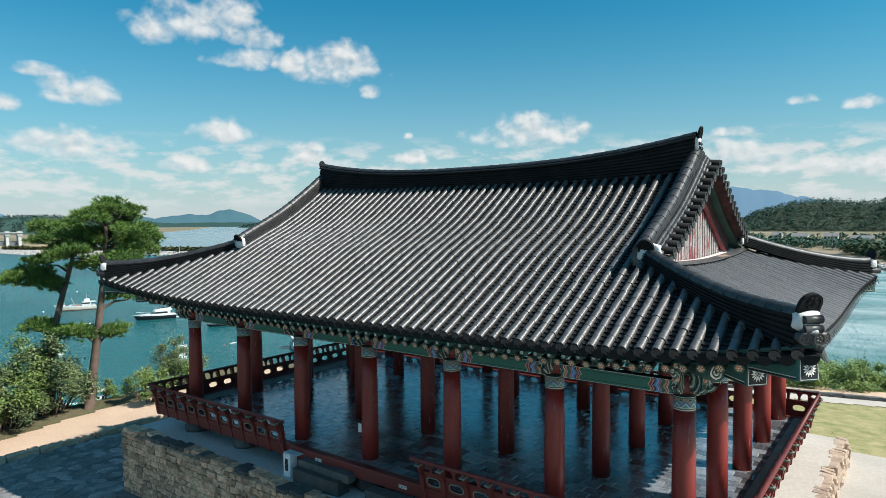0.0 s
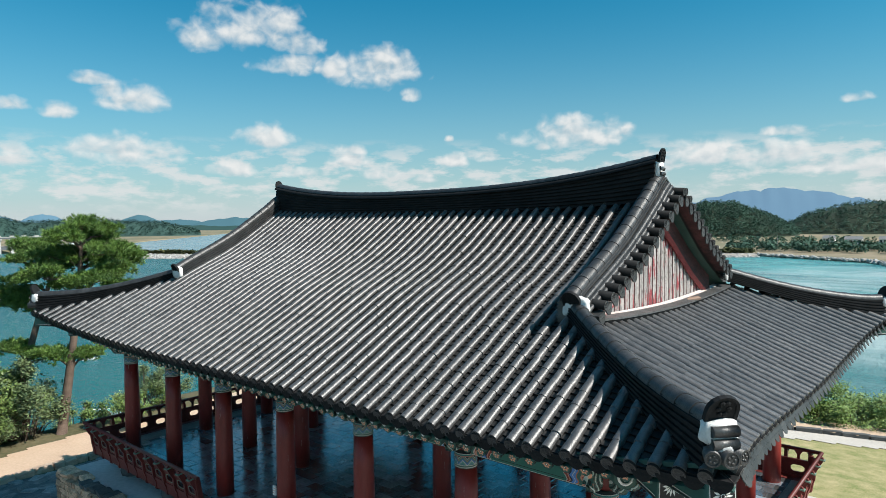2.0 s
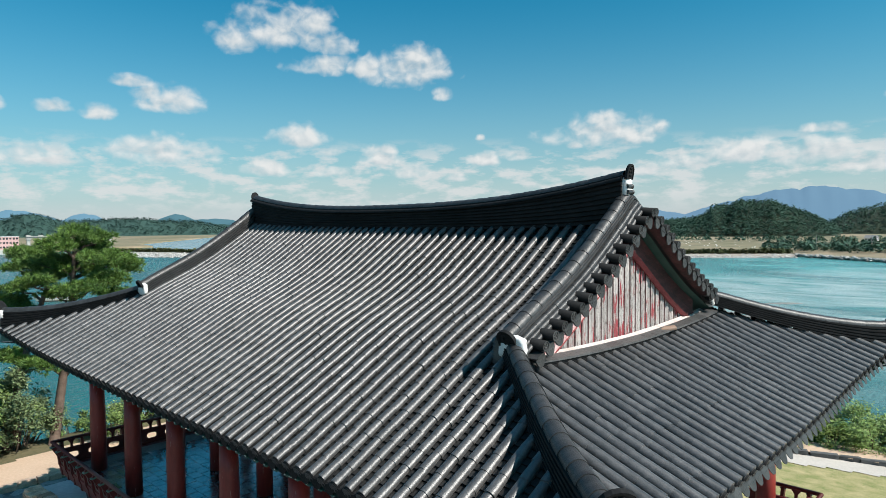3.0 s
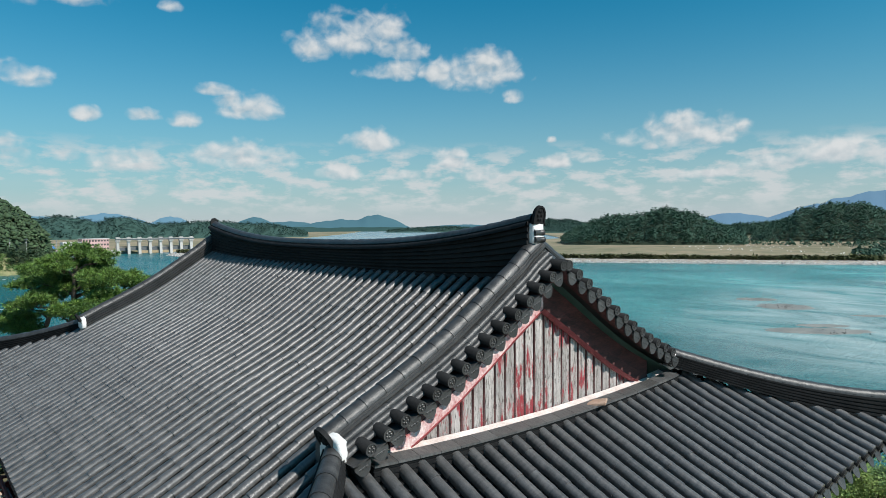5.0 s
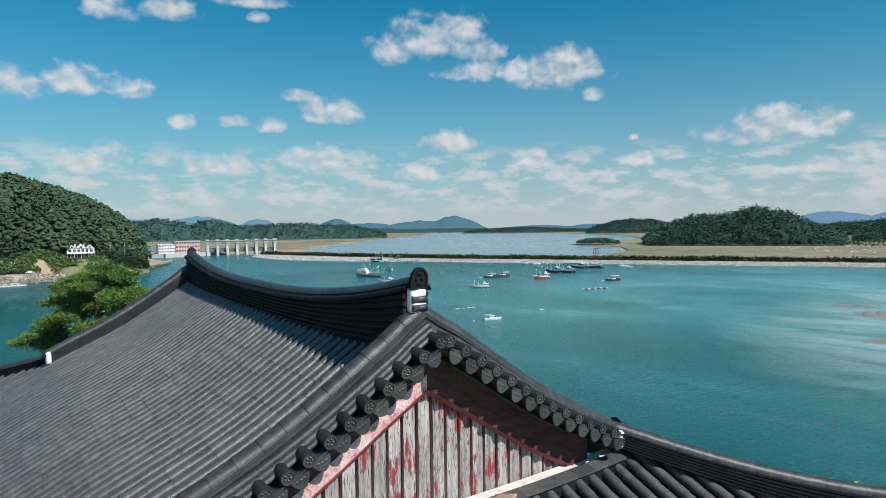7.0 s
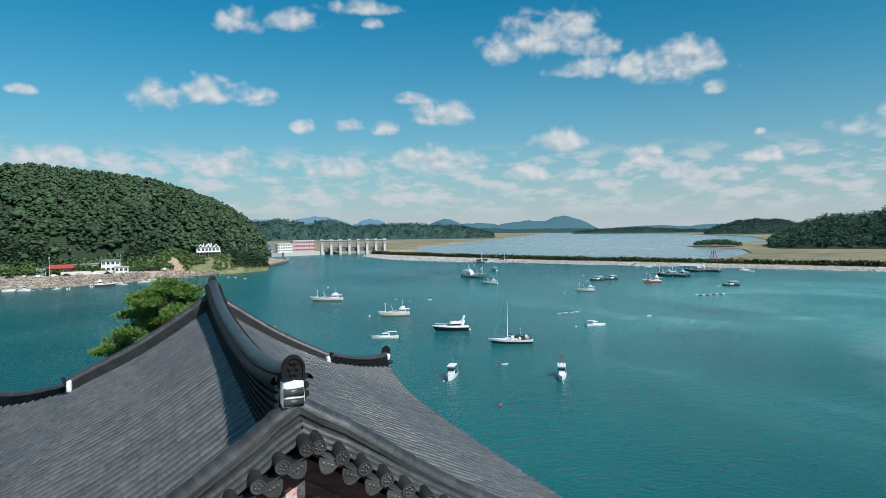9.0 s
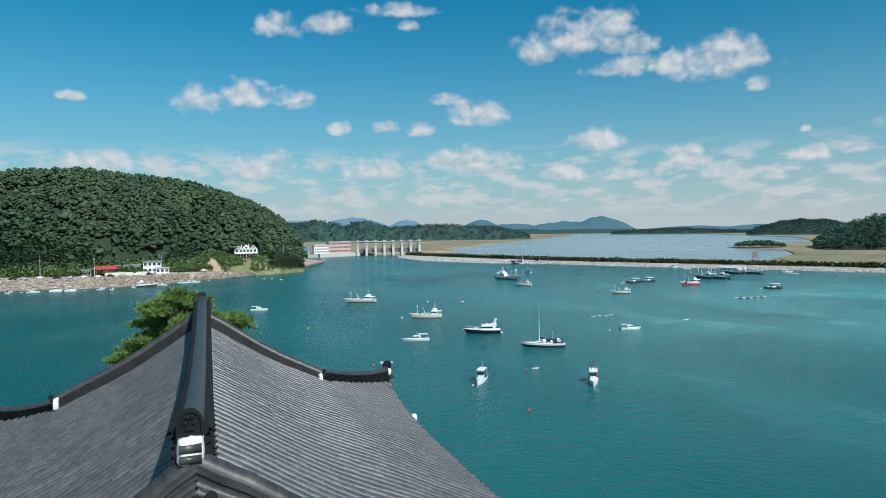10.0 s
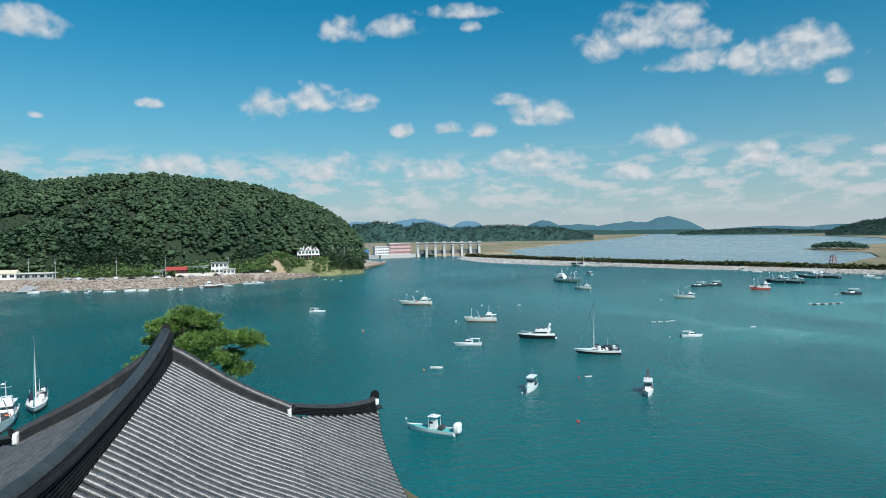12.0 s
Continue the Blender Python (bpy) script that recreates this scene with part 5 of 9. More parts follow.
def corner_beam(L, w, h):
    """Corner beam, its painted end at y = 0 facing -y; black and pale lines follow its edges."""
    bm = box(-w, w, 0, L, -h, h, 0.015)

    def quad(k, y, slot):
        f = bm.faces.new([bm.verts.new((u * w * k, y, v * h * k)) for u, v in ((-1, -1), (1, -1), (1, 1), (-1, 1))])
        f.material_index = slot
    quad(0.9, -0.003, 2)
    quad(0.84, -0.006, 1)
    petals(bm, w * 0.74, 14, w * 0.085, 2, -0.012, 1)
    for k in range(7):
        a = math.tau * k / 7
        c = Vector((w * 0.14 * math.cos(a), -0.015, w * 0.14 * math.sin(a)))
        f = bm.faces.new([bm.verts.new(c + Vector((w * 0.05 * math.cos(t), 0, w * 0.05 * math.sin(t)))) for t in (0, 1.57, 3.14, 4.71)])
        f.material_index = 2
    for sx in (-1, 1):
        for z, t, slot in ((0.8, 0.03, 1), (-0.8, 0.03, 1), (0.7, 0.012, 2), (-0.7, 0.012, 2)):
            vs = [bm.verts.new((sx * (w + 0.003), y, z * h + d)) for y, d in ((0.05, -t / 2), (L * 0.6, -t / 2), (L * 0.6, t / 2), (0.05, t / 2))]
            bm.faces.new(vs if sx > 0 else vs[::-1]).material_index = slot
    return bm


def scroll_end(r):
    """Round beam end facing -y with a raised pale spiral."""
    bm = lathe([(r, 0), (r, 0.5)], 20)
    bmesh.ops.rotate(bm, verts=bm.verts[:], cent=(0, 0, 0), matrix=Matrix.Rotation(-math.pi / 2, 3, "X"))
    pts = [(0.86 * r * (1 - k / 30) * math.cos(k * 0.5), -0.012, 0.86 * r * (1 - k / 30) * math.sin(k * 0.5)) for k in range(28)]
    add_tube(bm, pts, [0.016] * len(pts), 5, 1)
    return bm


SCROLL = data_of(scroll_end(0.15), "beam_scroll", [GREEND, WHITE])
CB1 = data_of(corner_beam(2.6, 0.17, 0.18), "corner_beam", [GREEN, BLACK, WHITE])
CB2 = data_of(corner_beam(2.2, 0.15, 0.155), "corner_flying_beam", [GREEN, BLACK, WHITE])
for sx in (-1, 1):
    for sg in (-1, 1):
        rot = math.atan2(sg * 1.75, sx * 2.05) + math.pi / 2
        for me, d, z, tilt in ((CB1, 1.05, 5.86, 2), (CB2, 0.12, 6.14, -4)):
            o = new("corner_beam", me)
            q = Vector((sx * 9.35, sg * 6.15, 0))
            v = Vector((sx * 2.05, sg * 1.75, 0)).normalized()
            q -= v * d
            o.matrix_basis = Matrix.Translation((q.x, q.y, z - BASE_Z)) @ Matrix.Rotation(rot, 4, "Z") @ Matrix.Rotation(radians(tilt), 4, "X")
            under(o, pav, "green corner beam with a white flower on its end")
        for k in (-1, 1):
            o = new("beam_scroll", SCROLL)
            q = Vector((sx * 9.35, sg * 6.15, 0)) - v * 1.55 + Vector((v.y, -v.x, 0)) * 0.3 * k
            o.matrix_basis = Matrix.Translation((q.x, q.y, 5.78 - BASE_Z)) @ Matrix.Rotation(rot, 4, "Z")
            under(o, pav, "round beam end with a pale spiral")

# floor
fl = pp("floor", box(-7.6, 7.6, -4.75, 4.75, FLOOR_Z - 0.14, FLOOR_Z - 0.02), GROUT, None, "dark polished floor of square slabs")
for sg in (-1, 1):
    pp("floor_edge_beam", box(-8.4, 7.95, sg * 4.86 - 0.1, sg * 4.86 + 0.1, FLOOR_Z - 0.3, FLOOR_Z + 0.0, 0.015), REDD, None, "red floor edge beam")
    pp("floor_edge_beam", box((-8.3 if sg < 0 else 7.85) - 0.1, (-8.3 if sg < 0 else 7.85) + 0.1, -4.75, 4.75, FLOOR_Z - 0.3, FLOOR_Z + 0.0, 0.015), REDD, None, "red floor edge beam")
    b0, nb = (-8.2, 4) if sg < 0 else (7.6, 1)
    for k in range(nb):
        pp("side_board", box(b0 + k * 0.15, b0 + k * 0.15 + 0.146, -4.75, 4.75, FLOOR_Z - 0.06, FLOOR_Z - 0.01, 0.004), TIMBER, None)


# ---- water, ground and far land ----
def sheet(name, pts, mat, label, category, kind="structure", depth=0.0, bank=0.0):
    """A flat piece of land: outline, top height in pts[i][2]; with depth a sloping bank all round."""
    n = len(pts)
    V, F = [tuple(p) for p in pts], [tuple(range(n))]
    if depth:
        c = sum((Vector(p) for p in pts), Vector()) / n
        for p in pts:
            o = (Vector(p) - c)
            o.z = 0
            o = o.normalized() * bank
            V.append((p[0] + o.x, p[1] + o.y, p[2] - depth))
        F += [(i, n + i, n + (i + 1) % n, (i + 1) % n) for i in range(n)]
    return tagged(new(name, mesh_of(name, V, F, mat)), label, category, kind=kind)


sea = new("water", mesh_of("water", [(-5000, -3000, SEA), (5000, -3000, SEA), (5000, 5000, SEA), (-5000, 5000, SEA)], [(0, 1, 2, 3)], WATER))
tagged(sea, "calm teal sea bay with fine ripples", "sea", kind="structure")


def kerb_y(x):
    return 16.6 + 0.37 * (x - 8)


def edge_back(x):
    return kerb_y(x) + 2.1


def ground_z(x, y):
    a = smooth01((x + 5) / 9.0)
    z = -0.12 + 1.3 * a * smooth01((y + 9) / 4.0) - 0.09 * a * max(0.0, y - 6.5)
    out = max(-20.5 - x - 0.15 * y, (y - edge_back(x)) * 0.93, x - 70, -y - 70)
    if out > 0:
        z -= 0.95 * out + 0.6 * noise.noise((x * 0.3, y * 0.3, 0)) * min(1, out * 0.3)
    return max(z, -21.0)


def build_ground():
    xs = [-70 + 1.0 * i for i in range(86)] + [17 + 3 * i for i in range(27)]
    ys = [-100 + 4 * i for i in range(22)] + [-13 + 0.5 * i for i in range(24)] + [-1 + 1.0 * i for i in range(50)]
    V = [(x, y, ground_z(x, y)) for y in ys for x in xs]
    w = len(xs)
    F = [(j * w + i, j * w + i + 1, (j + 1) * w + i + 1, (j + 1) * w + i) for j in range(len(ys) - 1) for i in range(w - 1)]
    tagged(new("ground", mesh_of("ground", V, F, SOIL, True)), "weedy headland falling steeply to the water", "ground", kind="structure")


build_ground()


def drape(name, inside, x0, x1, y0, y1, step, lift, mat, label, category):
    """A thin sheet laid over the ground where inside(x, y) holds."""
    nx, ny = round((x1 - x0) / step), round((y1 - y0) / step)
    V = [(x0 + i * step, y0 + j * step, ground_z(x0 + i * step, y0 + j * step) + lift) for j in range(ny + 1) for i in range(nx + 1)]
    F = []
    for j in range(ny):
        for i in range(nx):
            if inside(x0 + (i + 0.5) * step, y0 + (j + 0.5) * step):
                a = j * (nx + 1) + i
                F.append((a, a + 1, a + nx + 2, a + nx + 1))
    return tagged(new(name, mesh_of(name, V, F, mat, True)), label, category, kind="structure")


def on_path(x, y):
    if x < -8:
        return -18.2 - 0.13 * y + 0.25 * math.sin(y * 0.6) < x < -14.8 - 0.02 * y and -60 < y < edge_back(x) - 1.5
    return False


def on_lawn(x, y):
    return 0 < x < 24 and 6.0 < y < kerb_y(x) - 1.4


def on_walk(x, y):
    return 0 < x < 24 and kerb_y(x) - 1.6 < y < kerb_y(x)


drape("path", on_path, -24, -8, -60, 12, 0.25, 0.03, PATHM, "sunlit tan packed-earth path beside the court", "path")
drape("lawn", on_lawn, -1, 24, 6, 22, 0.25, 0.03, LAWN, "patchy sunlit lawn behind the pavilion", "lawn")
drape("pavement", on_walk, -1, 24, 11, 23, 0.25, 0.05, CONCRETE, "pale concrete walk behind the lawn", "pavement")

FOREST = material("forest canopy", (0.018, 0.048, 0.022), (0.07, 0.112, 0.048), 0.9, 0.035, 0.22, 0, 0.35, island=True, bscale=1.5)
# woods across the bay: haze painted in as a paler, bluer green
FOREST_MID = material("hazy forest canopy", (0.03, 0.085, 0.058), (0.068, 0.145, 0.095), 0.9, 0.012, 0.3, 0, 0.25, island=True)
# hill ground coloured near black, as the shade between the crowns
FOREST_B = material("shade-dark forest floor", (0.01, 0.024, 0.01), (0.03, 0.045, 0.02), 0.95, 0.02, 0.3, 0.6, bscale=1.0)
FIELD = material("dry reed field", (0.1, 0.115, 0.05), (0.36, 0.27, 0.18), 0.95, 0.008, 0.05, 0.3, stretch=(1, 1, 1))
SHORE = material("shore gravel", (0.24, 0.2, 0.16), (0.46, 0.39, 0.32), 0.9, 0.05, 0.6, 0.5)
ROCK = material("breakwater boulders", (0.28, 0.27, 0.25), (0.52, 0.5, 0.47), 0.9, 0.3, 2.0, 0.4, 0.35, island=True)


# farther woods, their blue haze likewise mixed into the base colour
FOREST_FAR = material("haze-tinted distant forest", (0.022, 0.06, 0.048), (0.045, 0.1, 0.078), 0.95, 0.02, 0.3, 0, 0.3, island=True)


def dome(name, cx, cy, rx, ry, h, base, power, mat, label, rz=0.0, n=40, rough=3.0):
    """A wooded hill: rounded mound with an uneven crest."""
    V, F = [], []
    c, s = math.cos(radians(rz)), math.sin(radians(rz))
    for j in range(n + 1):
        for i in range(n + 1):
            u, v = 2 * i / n - 1, 2 * j / n - 1
            # square grid onto a disc
            du, dv = u * math.sqrt(1 - v * v / 2), v * math.sqrt(1 - u * u / 2)
            d2 = du * du + dv * dv
            x, y = cx + rx * du * c - ry * dv * s, cy + rx * du * s + ry * dv * c
            z = base + h * max(0.0, 1 - d2) ** power
            z += (1 - d2) * (rough * noise.noise((x * 0.012, y * 0.012, 3)) + 0.4 * rough * noise.noise((x * 0.05, y * 0.05, 5)))
            V.append((x, y, z))
    for j in range(n):
        for i in range(n):
            a = j * (n + 1) + i
            F.append((a, a + 1, a + n + 2, a + n + 1))
    ob = new(name, mesh_of(name, V, F, mat, True))
    tagged(ob, label, "hill", kind="structure")
    return np.array(V).reshape(n + 1, n + 1, 3)


def ico(n):
    bm = bmesh.new()
    bmesh.ops.create_icosphere(bm, subdivisions=n, radius=1.0)
    V = np.array([v.co[:] for v in bm.verts])
    F = [tuple(v.index for v in f.verts) for f in bm.faces]
    bm.free()
    return V, F


ICO_V, ICO_F = ico(1)
OCT_V = np.array([(1, 0, 0), (0, 1, 0), (-1, 0, 0), (0, -1, 0), (0, 0, 1), (0, 0, -1)], float)
OCT_F = [(0, 1, 4), (1, 2, 4), (2, 3, 4), (3, 0, 4), (1, 0, 5), (2, 1, 5), (3, 2, 5), (0, 3, 5)]


def leafy(name, P, R, H, k, mat, label, category, rng, leaf=0.45, pine=True):
    """Trees or bushes of radius R and height H at P, joined: each a loose heap of k ragged leaf clumps, pines in flat layers."""
    P, R, H = np.asarray(P, float), np.asarray(R, float), np.asarray(H, float)
    n = len(P)
    f = rng.random((n, k)) ** 0.8
    a = rng.random((n, k)) * math.tau
    if pine:
        f = np.round(f * 5) / 5 + rng.normal(0, 0.02, (n, k))
        rad = R[:, None] * (1.05 - 0.85 * np.clip(f, 0, 1)) * np.sqrt(rng.random((n, k)))
    else:
        rad = R[:, None] * np.sqrt(np.clip(1 - f ** 2, 0.02, 1)) * (0.5 + 0.5 * rng.random((n, k)))
    C = np.stack([P[:, 0, None] + rad * np.cos(a), P[:, 1, None] + rad * np.sin(a), P[:, 2, None] + H[:, None] * (0.15 + 0.85 * f)], -1).reshape(-1, 3)
    m = n * k
    size = (leaf * R[:, None] * (0.6 + 0.8 * rng.random((n, k)))).reshape(-1)
    t0 = rng.random(m) * math.tau
    W = np.zeros((m, 3, 3))
    for j in range(3):
        t = t0 + j * math.tau / 3 + rng.normal(0, 0.35, m)
        W[:, j, 0] = C[:, 0] + size * np.cos(t)
        W[:, j, 1] = C[:, 1] + size * np.sin(t)
        W[:, j, 2] = C[:, 2] + size * rng.normal(0, 0.33 if pine else 0.6, m)
    me = bpy.data.meshes.new(name)
    me.vertices.add(m * 3)
    me.vertices.foreach_set("co", W.reshape(-1))
    me.loops.add(m * 3)
    me.loops.foreach_set("vertex_index", np.arange(m * 3))
    me.polygons.add(m)
    me.polygons.foreach_set("loop_start", np.arange(m) * 3)
    me.materials.append(mat)
    me.update(calc_edges=True)
    return tagged(new(name, me), label, category, kind="stuff")


def canopy(name, grids, count, size, label, rng, keep=lambda x, y, z: True, mat=None, k=20, tall=2.2, pine=True, leaf=0.42):
    """Trees scattered over hills."""
    pts = []
    for G in grids:
        nj, ni = G.shape[0] - 1, G.shape[1] - 1
        u, v = rng.random(count) * ni, rng.random(count) * nj
        i, j = u.astype(int), v.astype(int)
        fu, fv = (u - i)[:, None], (v - j)[:, None]
        P = G[j, i] * (1 - fu) * (1 - fv) + G[j, i + 1] * fu * (1 - fv) + G[j + 1, i] * (1 - fu) * fv + G[j + 1, i + 1] * fu * fv
        pts += [p for p in P if keep(*p)]
    S = size * (0.6 + 0.8 * rng.random(len(pts)) ** 1.5)
    return leafy(name, pts, S, S * tall * (0.7 + 0.6 * rng.random(len(pts))), k, mat or FOREST, label, "forest", rng, leaf, pine)


def crowns(name, grids, count, size, label, rng, keep, mat, lumps=4):
    """A wood of separate tree crowns over hills: each a few ragged rounded tiers of foliage, joined."""
    P = []
    for G in grids:
        nj, ni = G.shape[0] - 1, G.shape[1] - 1
        u, v = rng.random(count) * ni, rng.random(count) * nj
        i, j = u.astype(int), v.astype(int)
        fu, fv = (u - i)[:, None], (v - j)[:, None]
        Q = G[j, i] * (1 - fu) * (1 - fv) + G[j, i + 1] * fu * (1 - fv) + G[j + 1, i] * (1 - fu) * fv + G[j + 1, i + 1] * fu * fv
        P += [p for p in Q if keep(*p)]
    P = np.array(P)
    n = len(P)
    S = size * (0.65 + 0.75 * rng.random(n) ** 1.4)
    C, R = [], []
    for k in range(lumps):
        a, f = rng.random(n) * math.tau, k / max(1, lumps - 1)
        off = S * (0.95 * (1 - f) + 0.1) * np.sqrt(rng.random(n))
        C.append(np.stack([P[:, 0] + off * np.cos(a), P[:, 1] + off * np.sin(a), P[:, 2] + S * (0.5 + 1.25 * f)], -1))
        R.append(S * (0.62 - 0.25 * f) * (0.7 + 0.6 * rng.random(n)))
    C, R = np.concatenate(C), np.concatenate(R)
    m, nv = len(C), len(OCT_V)
    turn = rng.random(m) * math.tau
    W = OCT_V[None] * (1 + 0.35 * rng.standard_normal((m, nv)))[:, :, None] * R[:, None, None]
    W[:, :, 2] *= 0.6
    W += 0.25 * R[:, None, None] * rng.standard_normal((m, nv, 3))
    W = np.stack([W[..., 0] * np.cos(turn)[:, None] - W[..., 1] * np.sin(turn)[:, None], W[..., 0] * np.sin(turn)[:, None] + W[..., 1] * np.cos(turn)[:, None], W[..., 2]], -1)
    W += C[:, None]
    T = (np.array(OCT_F)[None] + (np.arange(m) * nv)[:, None, None]).reshape(-1, 3)
    me = bpy.data.meshes.new(name)
    me.vertices.add(m * nv)
    me.vertices.foreach_set("co", W.reshape(-1))
    me.loops.add(len(T) * 3)
    me.loops.foreach_set("vertex_index", T.reshape(-1))
    me.polygons.add(len(T))
    me.polygons.foreach_set("loop_start", np.arange(len(T)) * 3)
    me.materials.append(mat)
    me.update(calc_edges=True)
    return tagged(new(name, me), label, "forest", kind="stuff")


def ridge_land(name, r, depth, peaks, mat, label, seed=0, rough=0.1, rows=10, category="hill"):
    """A range of hills across the bay: peaks of heading, half width and height in degrees, crest at distance r."""
    lo = min(a - h for a, h, e, p in peaks)
    hi = max(a + h for a, h, e, p in peaks)
    n = max(24, int((hi - lo) / 0.28))
    foot = math.degrees(math.atan2(SEA - 1 - 11, r))
    G = np.zeros((rows + 1, n + 1, 3))
    for i in range(n + 1):
        az = lo + (hi - lo) * i / n
        e = 0.0
        for a, h, el, p in peaks:
            u = abs(az - a) / h
            if u < 1:
                e = max(e, (el - foot) * (1 - u ** 1.6) ** p)
        e *= 1 + rough * noise.fractal((az * 0.9 + seed, seed, 0), 1.0, 2.0, 4)
        for j in range(rows + 1):
            v = 2 * j / rows - 1
            rr = r + depth * v
            q = (1 - abs(v) ** 1.5) * (1 + 0.25 * (1 - abs(v)) * 0 + 0.12 * noise.noise((az * 1.3 + seed, v * 3, 2)))
            z = 11 + math.tan(radians(foot + e * min(1.0, q))) * r
            G[j, i] = (12 + rr * math.cos(radians(az)), rr * math.sin(radians(az)), z)
    V = [tuple(p) for p in G.reshape(-1, 3)]
    w = n + 1
    F = [(j * w + i, j * w + i + 1, (j + 1) * w + i + 1, (j + 1) * w + i) for j in range(rows) for i in range(n)]
    tagged(new(name, mesh_of(name, V, F, mat, True)), label, category, kind="structure")
    return G[:rows // 2 + 2]


RNG = np.random.default_rng(7)
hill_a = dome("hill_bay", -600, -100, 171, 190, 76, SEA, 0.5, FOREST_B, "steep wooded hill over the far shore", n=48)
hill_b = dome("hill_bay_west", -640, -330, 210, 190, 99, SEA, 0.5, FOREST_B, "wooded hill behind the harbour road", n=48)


def glade(x, y):
    u, v = (x + 490) * 0.6 + (y + 112) * 0.8, -(x + 490) * 0.8 + (y + 112) * 0.6
    return (u / 9) ** 2 + (v / 40) ** 2 < 1 or ((x + 461) / 9) ** 2 + ((y + 160) / 16) ** 2 < 1


crowns("forest_bay", [hill_a, hill_b], 8500, 3.05, "dense dark green pine wood covering the hill", RNG,
       lambda x, y, z: z > -13 and (x > -612 or y < -190) and not (x > -467 and 17 < y < 44) and not glade(x, y), FOREST, 9)
MEADOW = material("bright shrubs", (0.06, 0.12, 0.03), (0.15, 0.22, 0.07), 0.9, 0.05, 0.5, 0.3, 0.35, island=True)
canopy("glade_shrubs", [hill_a], 9000, 1.3, "light green shrubs in a glade on the hill", RNG, lambda x, y, z: x > -560 and glade(x, y), MEADOW, 12, 0.8, False)
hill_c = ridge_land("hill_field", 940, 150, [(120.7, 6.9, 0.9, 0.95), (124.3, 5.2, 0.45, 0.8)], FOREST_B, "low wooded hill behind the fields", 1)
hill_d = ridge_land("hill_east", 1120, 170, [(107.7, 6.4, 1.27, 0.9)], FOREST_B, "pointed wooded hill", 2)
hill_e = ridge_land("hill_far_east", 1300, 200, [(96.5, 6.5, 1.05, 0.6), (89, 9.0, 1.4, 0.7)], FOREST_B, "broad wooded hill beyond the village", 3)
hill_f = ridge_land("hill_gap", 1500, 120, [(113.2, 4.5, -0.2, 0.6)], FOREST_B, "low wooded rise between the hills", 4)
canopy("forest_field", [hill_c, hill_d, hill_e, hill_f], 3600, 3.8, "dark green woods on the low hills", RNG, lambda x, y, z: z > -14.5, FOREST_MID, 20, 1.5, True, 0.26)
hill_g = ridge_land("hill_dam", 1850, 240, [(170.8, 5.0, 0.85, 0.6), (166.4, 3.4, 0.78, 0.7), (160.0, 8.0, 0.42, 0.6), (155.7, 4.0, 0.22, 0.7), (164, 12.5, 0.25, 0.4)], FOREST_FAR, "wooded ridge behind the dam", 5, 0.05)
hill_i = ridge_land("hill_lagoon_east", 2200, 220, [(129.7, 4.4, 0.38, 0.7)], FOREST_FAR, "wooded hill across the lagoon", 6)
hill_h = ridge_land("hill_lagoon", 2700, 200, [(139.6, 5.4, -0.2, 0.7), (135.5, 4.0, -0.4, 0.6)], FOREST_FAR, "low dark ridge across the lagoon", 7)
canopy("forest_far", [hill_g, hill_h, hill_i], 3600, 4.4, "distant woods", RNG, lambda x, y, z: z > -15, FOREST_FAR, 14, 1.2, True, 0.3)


# aerial haze put into the colour: bluish base with an even glow
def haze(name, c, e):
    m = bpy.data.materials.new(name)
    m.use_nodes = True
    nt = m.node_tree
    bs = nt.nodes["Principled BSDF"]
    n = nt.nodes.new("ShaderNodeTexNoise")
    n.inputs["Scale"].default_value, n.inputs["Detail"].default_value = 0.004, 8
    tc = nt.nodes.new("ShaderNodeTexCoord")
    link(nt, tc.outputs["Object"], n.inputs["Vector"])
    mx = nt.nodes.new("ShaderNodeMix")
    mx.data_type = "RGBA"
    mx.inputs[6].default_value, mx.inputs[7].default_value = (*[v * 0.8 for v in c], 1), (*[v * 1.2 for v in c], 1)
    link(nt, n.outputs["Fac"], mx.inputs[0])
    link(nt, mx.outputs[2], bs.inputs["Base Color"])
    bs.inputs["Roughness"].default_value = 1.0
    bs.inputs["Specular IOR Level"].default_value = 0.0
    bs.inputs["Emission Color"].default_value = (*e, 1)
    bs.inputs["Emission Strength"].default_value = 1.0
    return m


HAZE1 = haze("glowing blue haze", (0.03, 0.06, 0.06), (0.055, 0.13, 0.18))
HAZE2 = haze("glowing pale blue haze", (0.03, 0.05, 0.06), (0.12, 0.25, 0.35))
HAZE3 = haze("glowing blue-grey haze", (0.03, 0.05, 0.06), (0.12, 0.22, 0.33))
HAZE0 = haze("faintly glowing haze", (0.03, 0.055, 0.04), (0.015, 0.04, 0.055))


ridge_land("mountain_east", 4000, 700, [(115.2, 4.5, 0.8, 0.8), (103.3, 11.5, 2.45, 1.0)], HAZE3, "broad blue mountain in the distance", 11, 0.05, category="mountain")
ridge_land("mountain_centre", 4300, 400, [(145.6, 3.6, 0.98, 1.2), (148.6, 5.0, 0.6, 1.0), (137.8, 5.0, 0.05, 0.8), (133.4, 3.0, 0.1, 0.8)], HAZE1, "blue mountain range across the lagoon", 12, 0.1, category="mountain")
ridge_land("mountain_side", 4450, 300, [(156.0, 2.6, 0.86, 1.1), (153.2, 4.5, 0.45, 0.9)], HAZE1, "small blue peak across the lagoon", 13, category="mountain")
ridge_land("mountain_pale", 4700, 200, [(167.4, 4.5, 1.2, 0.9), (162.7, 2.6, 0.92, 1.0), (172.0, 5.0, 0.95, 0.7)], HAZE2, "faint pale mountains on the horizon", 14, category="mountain")
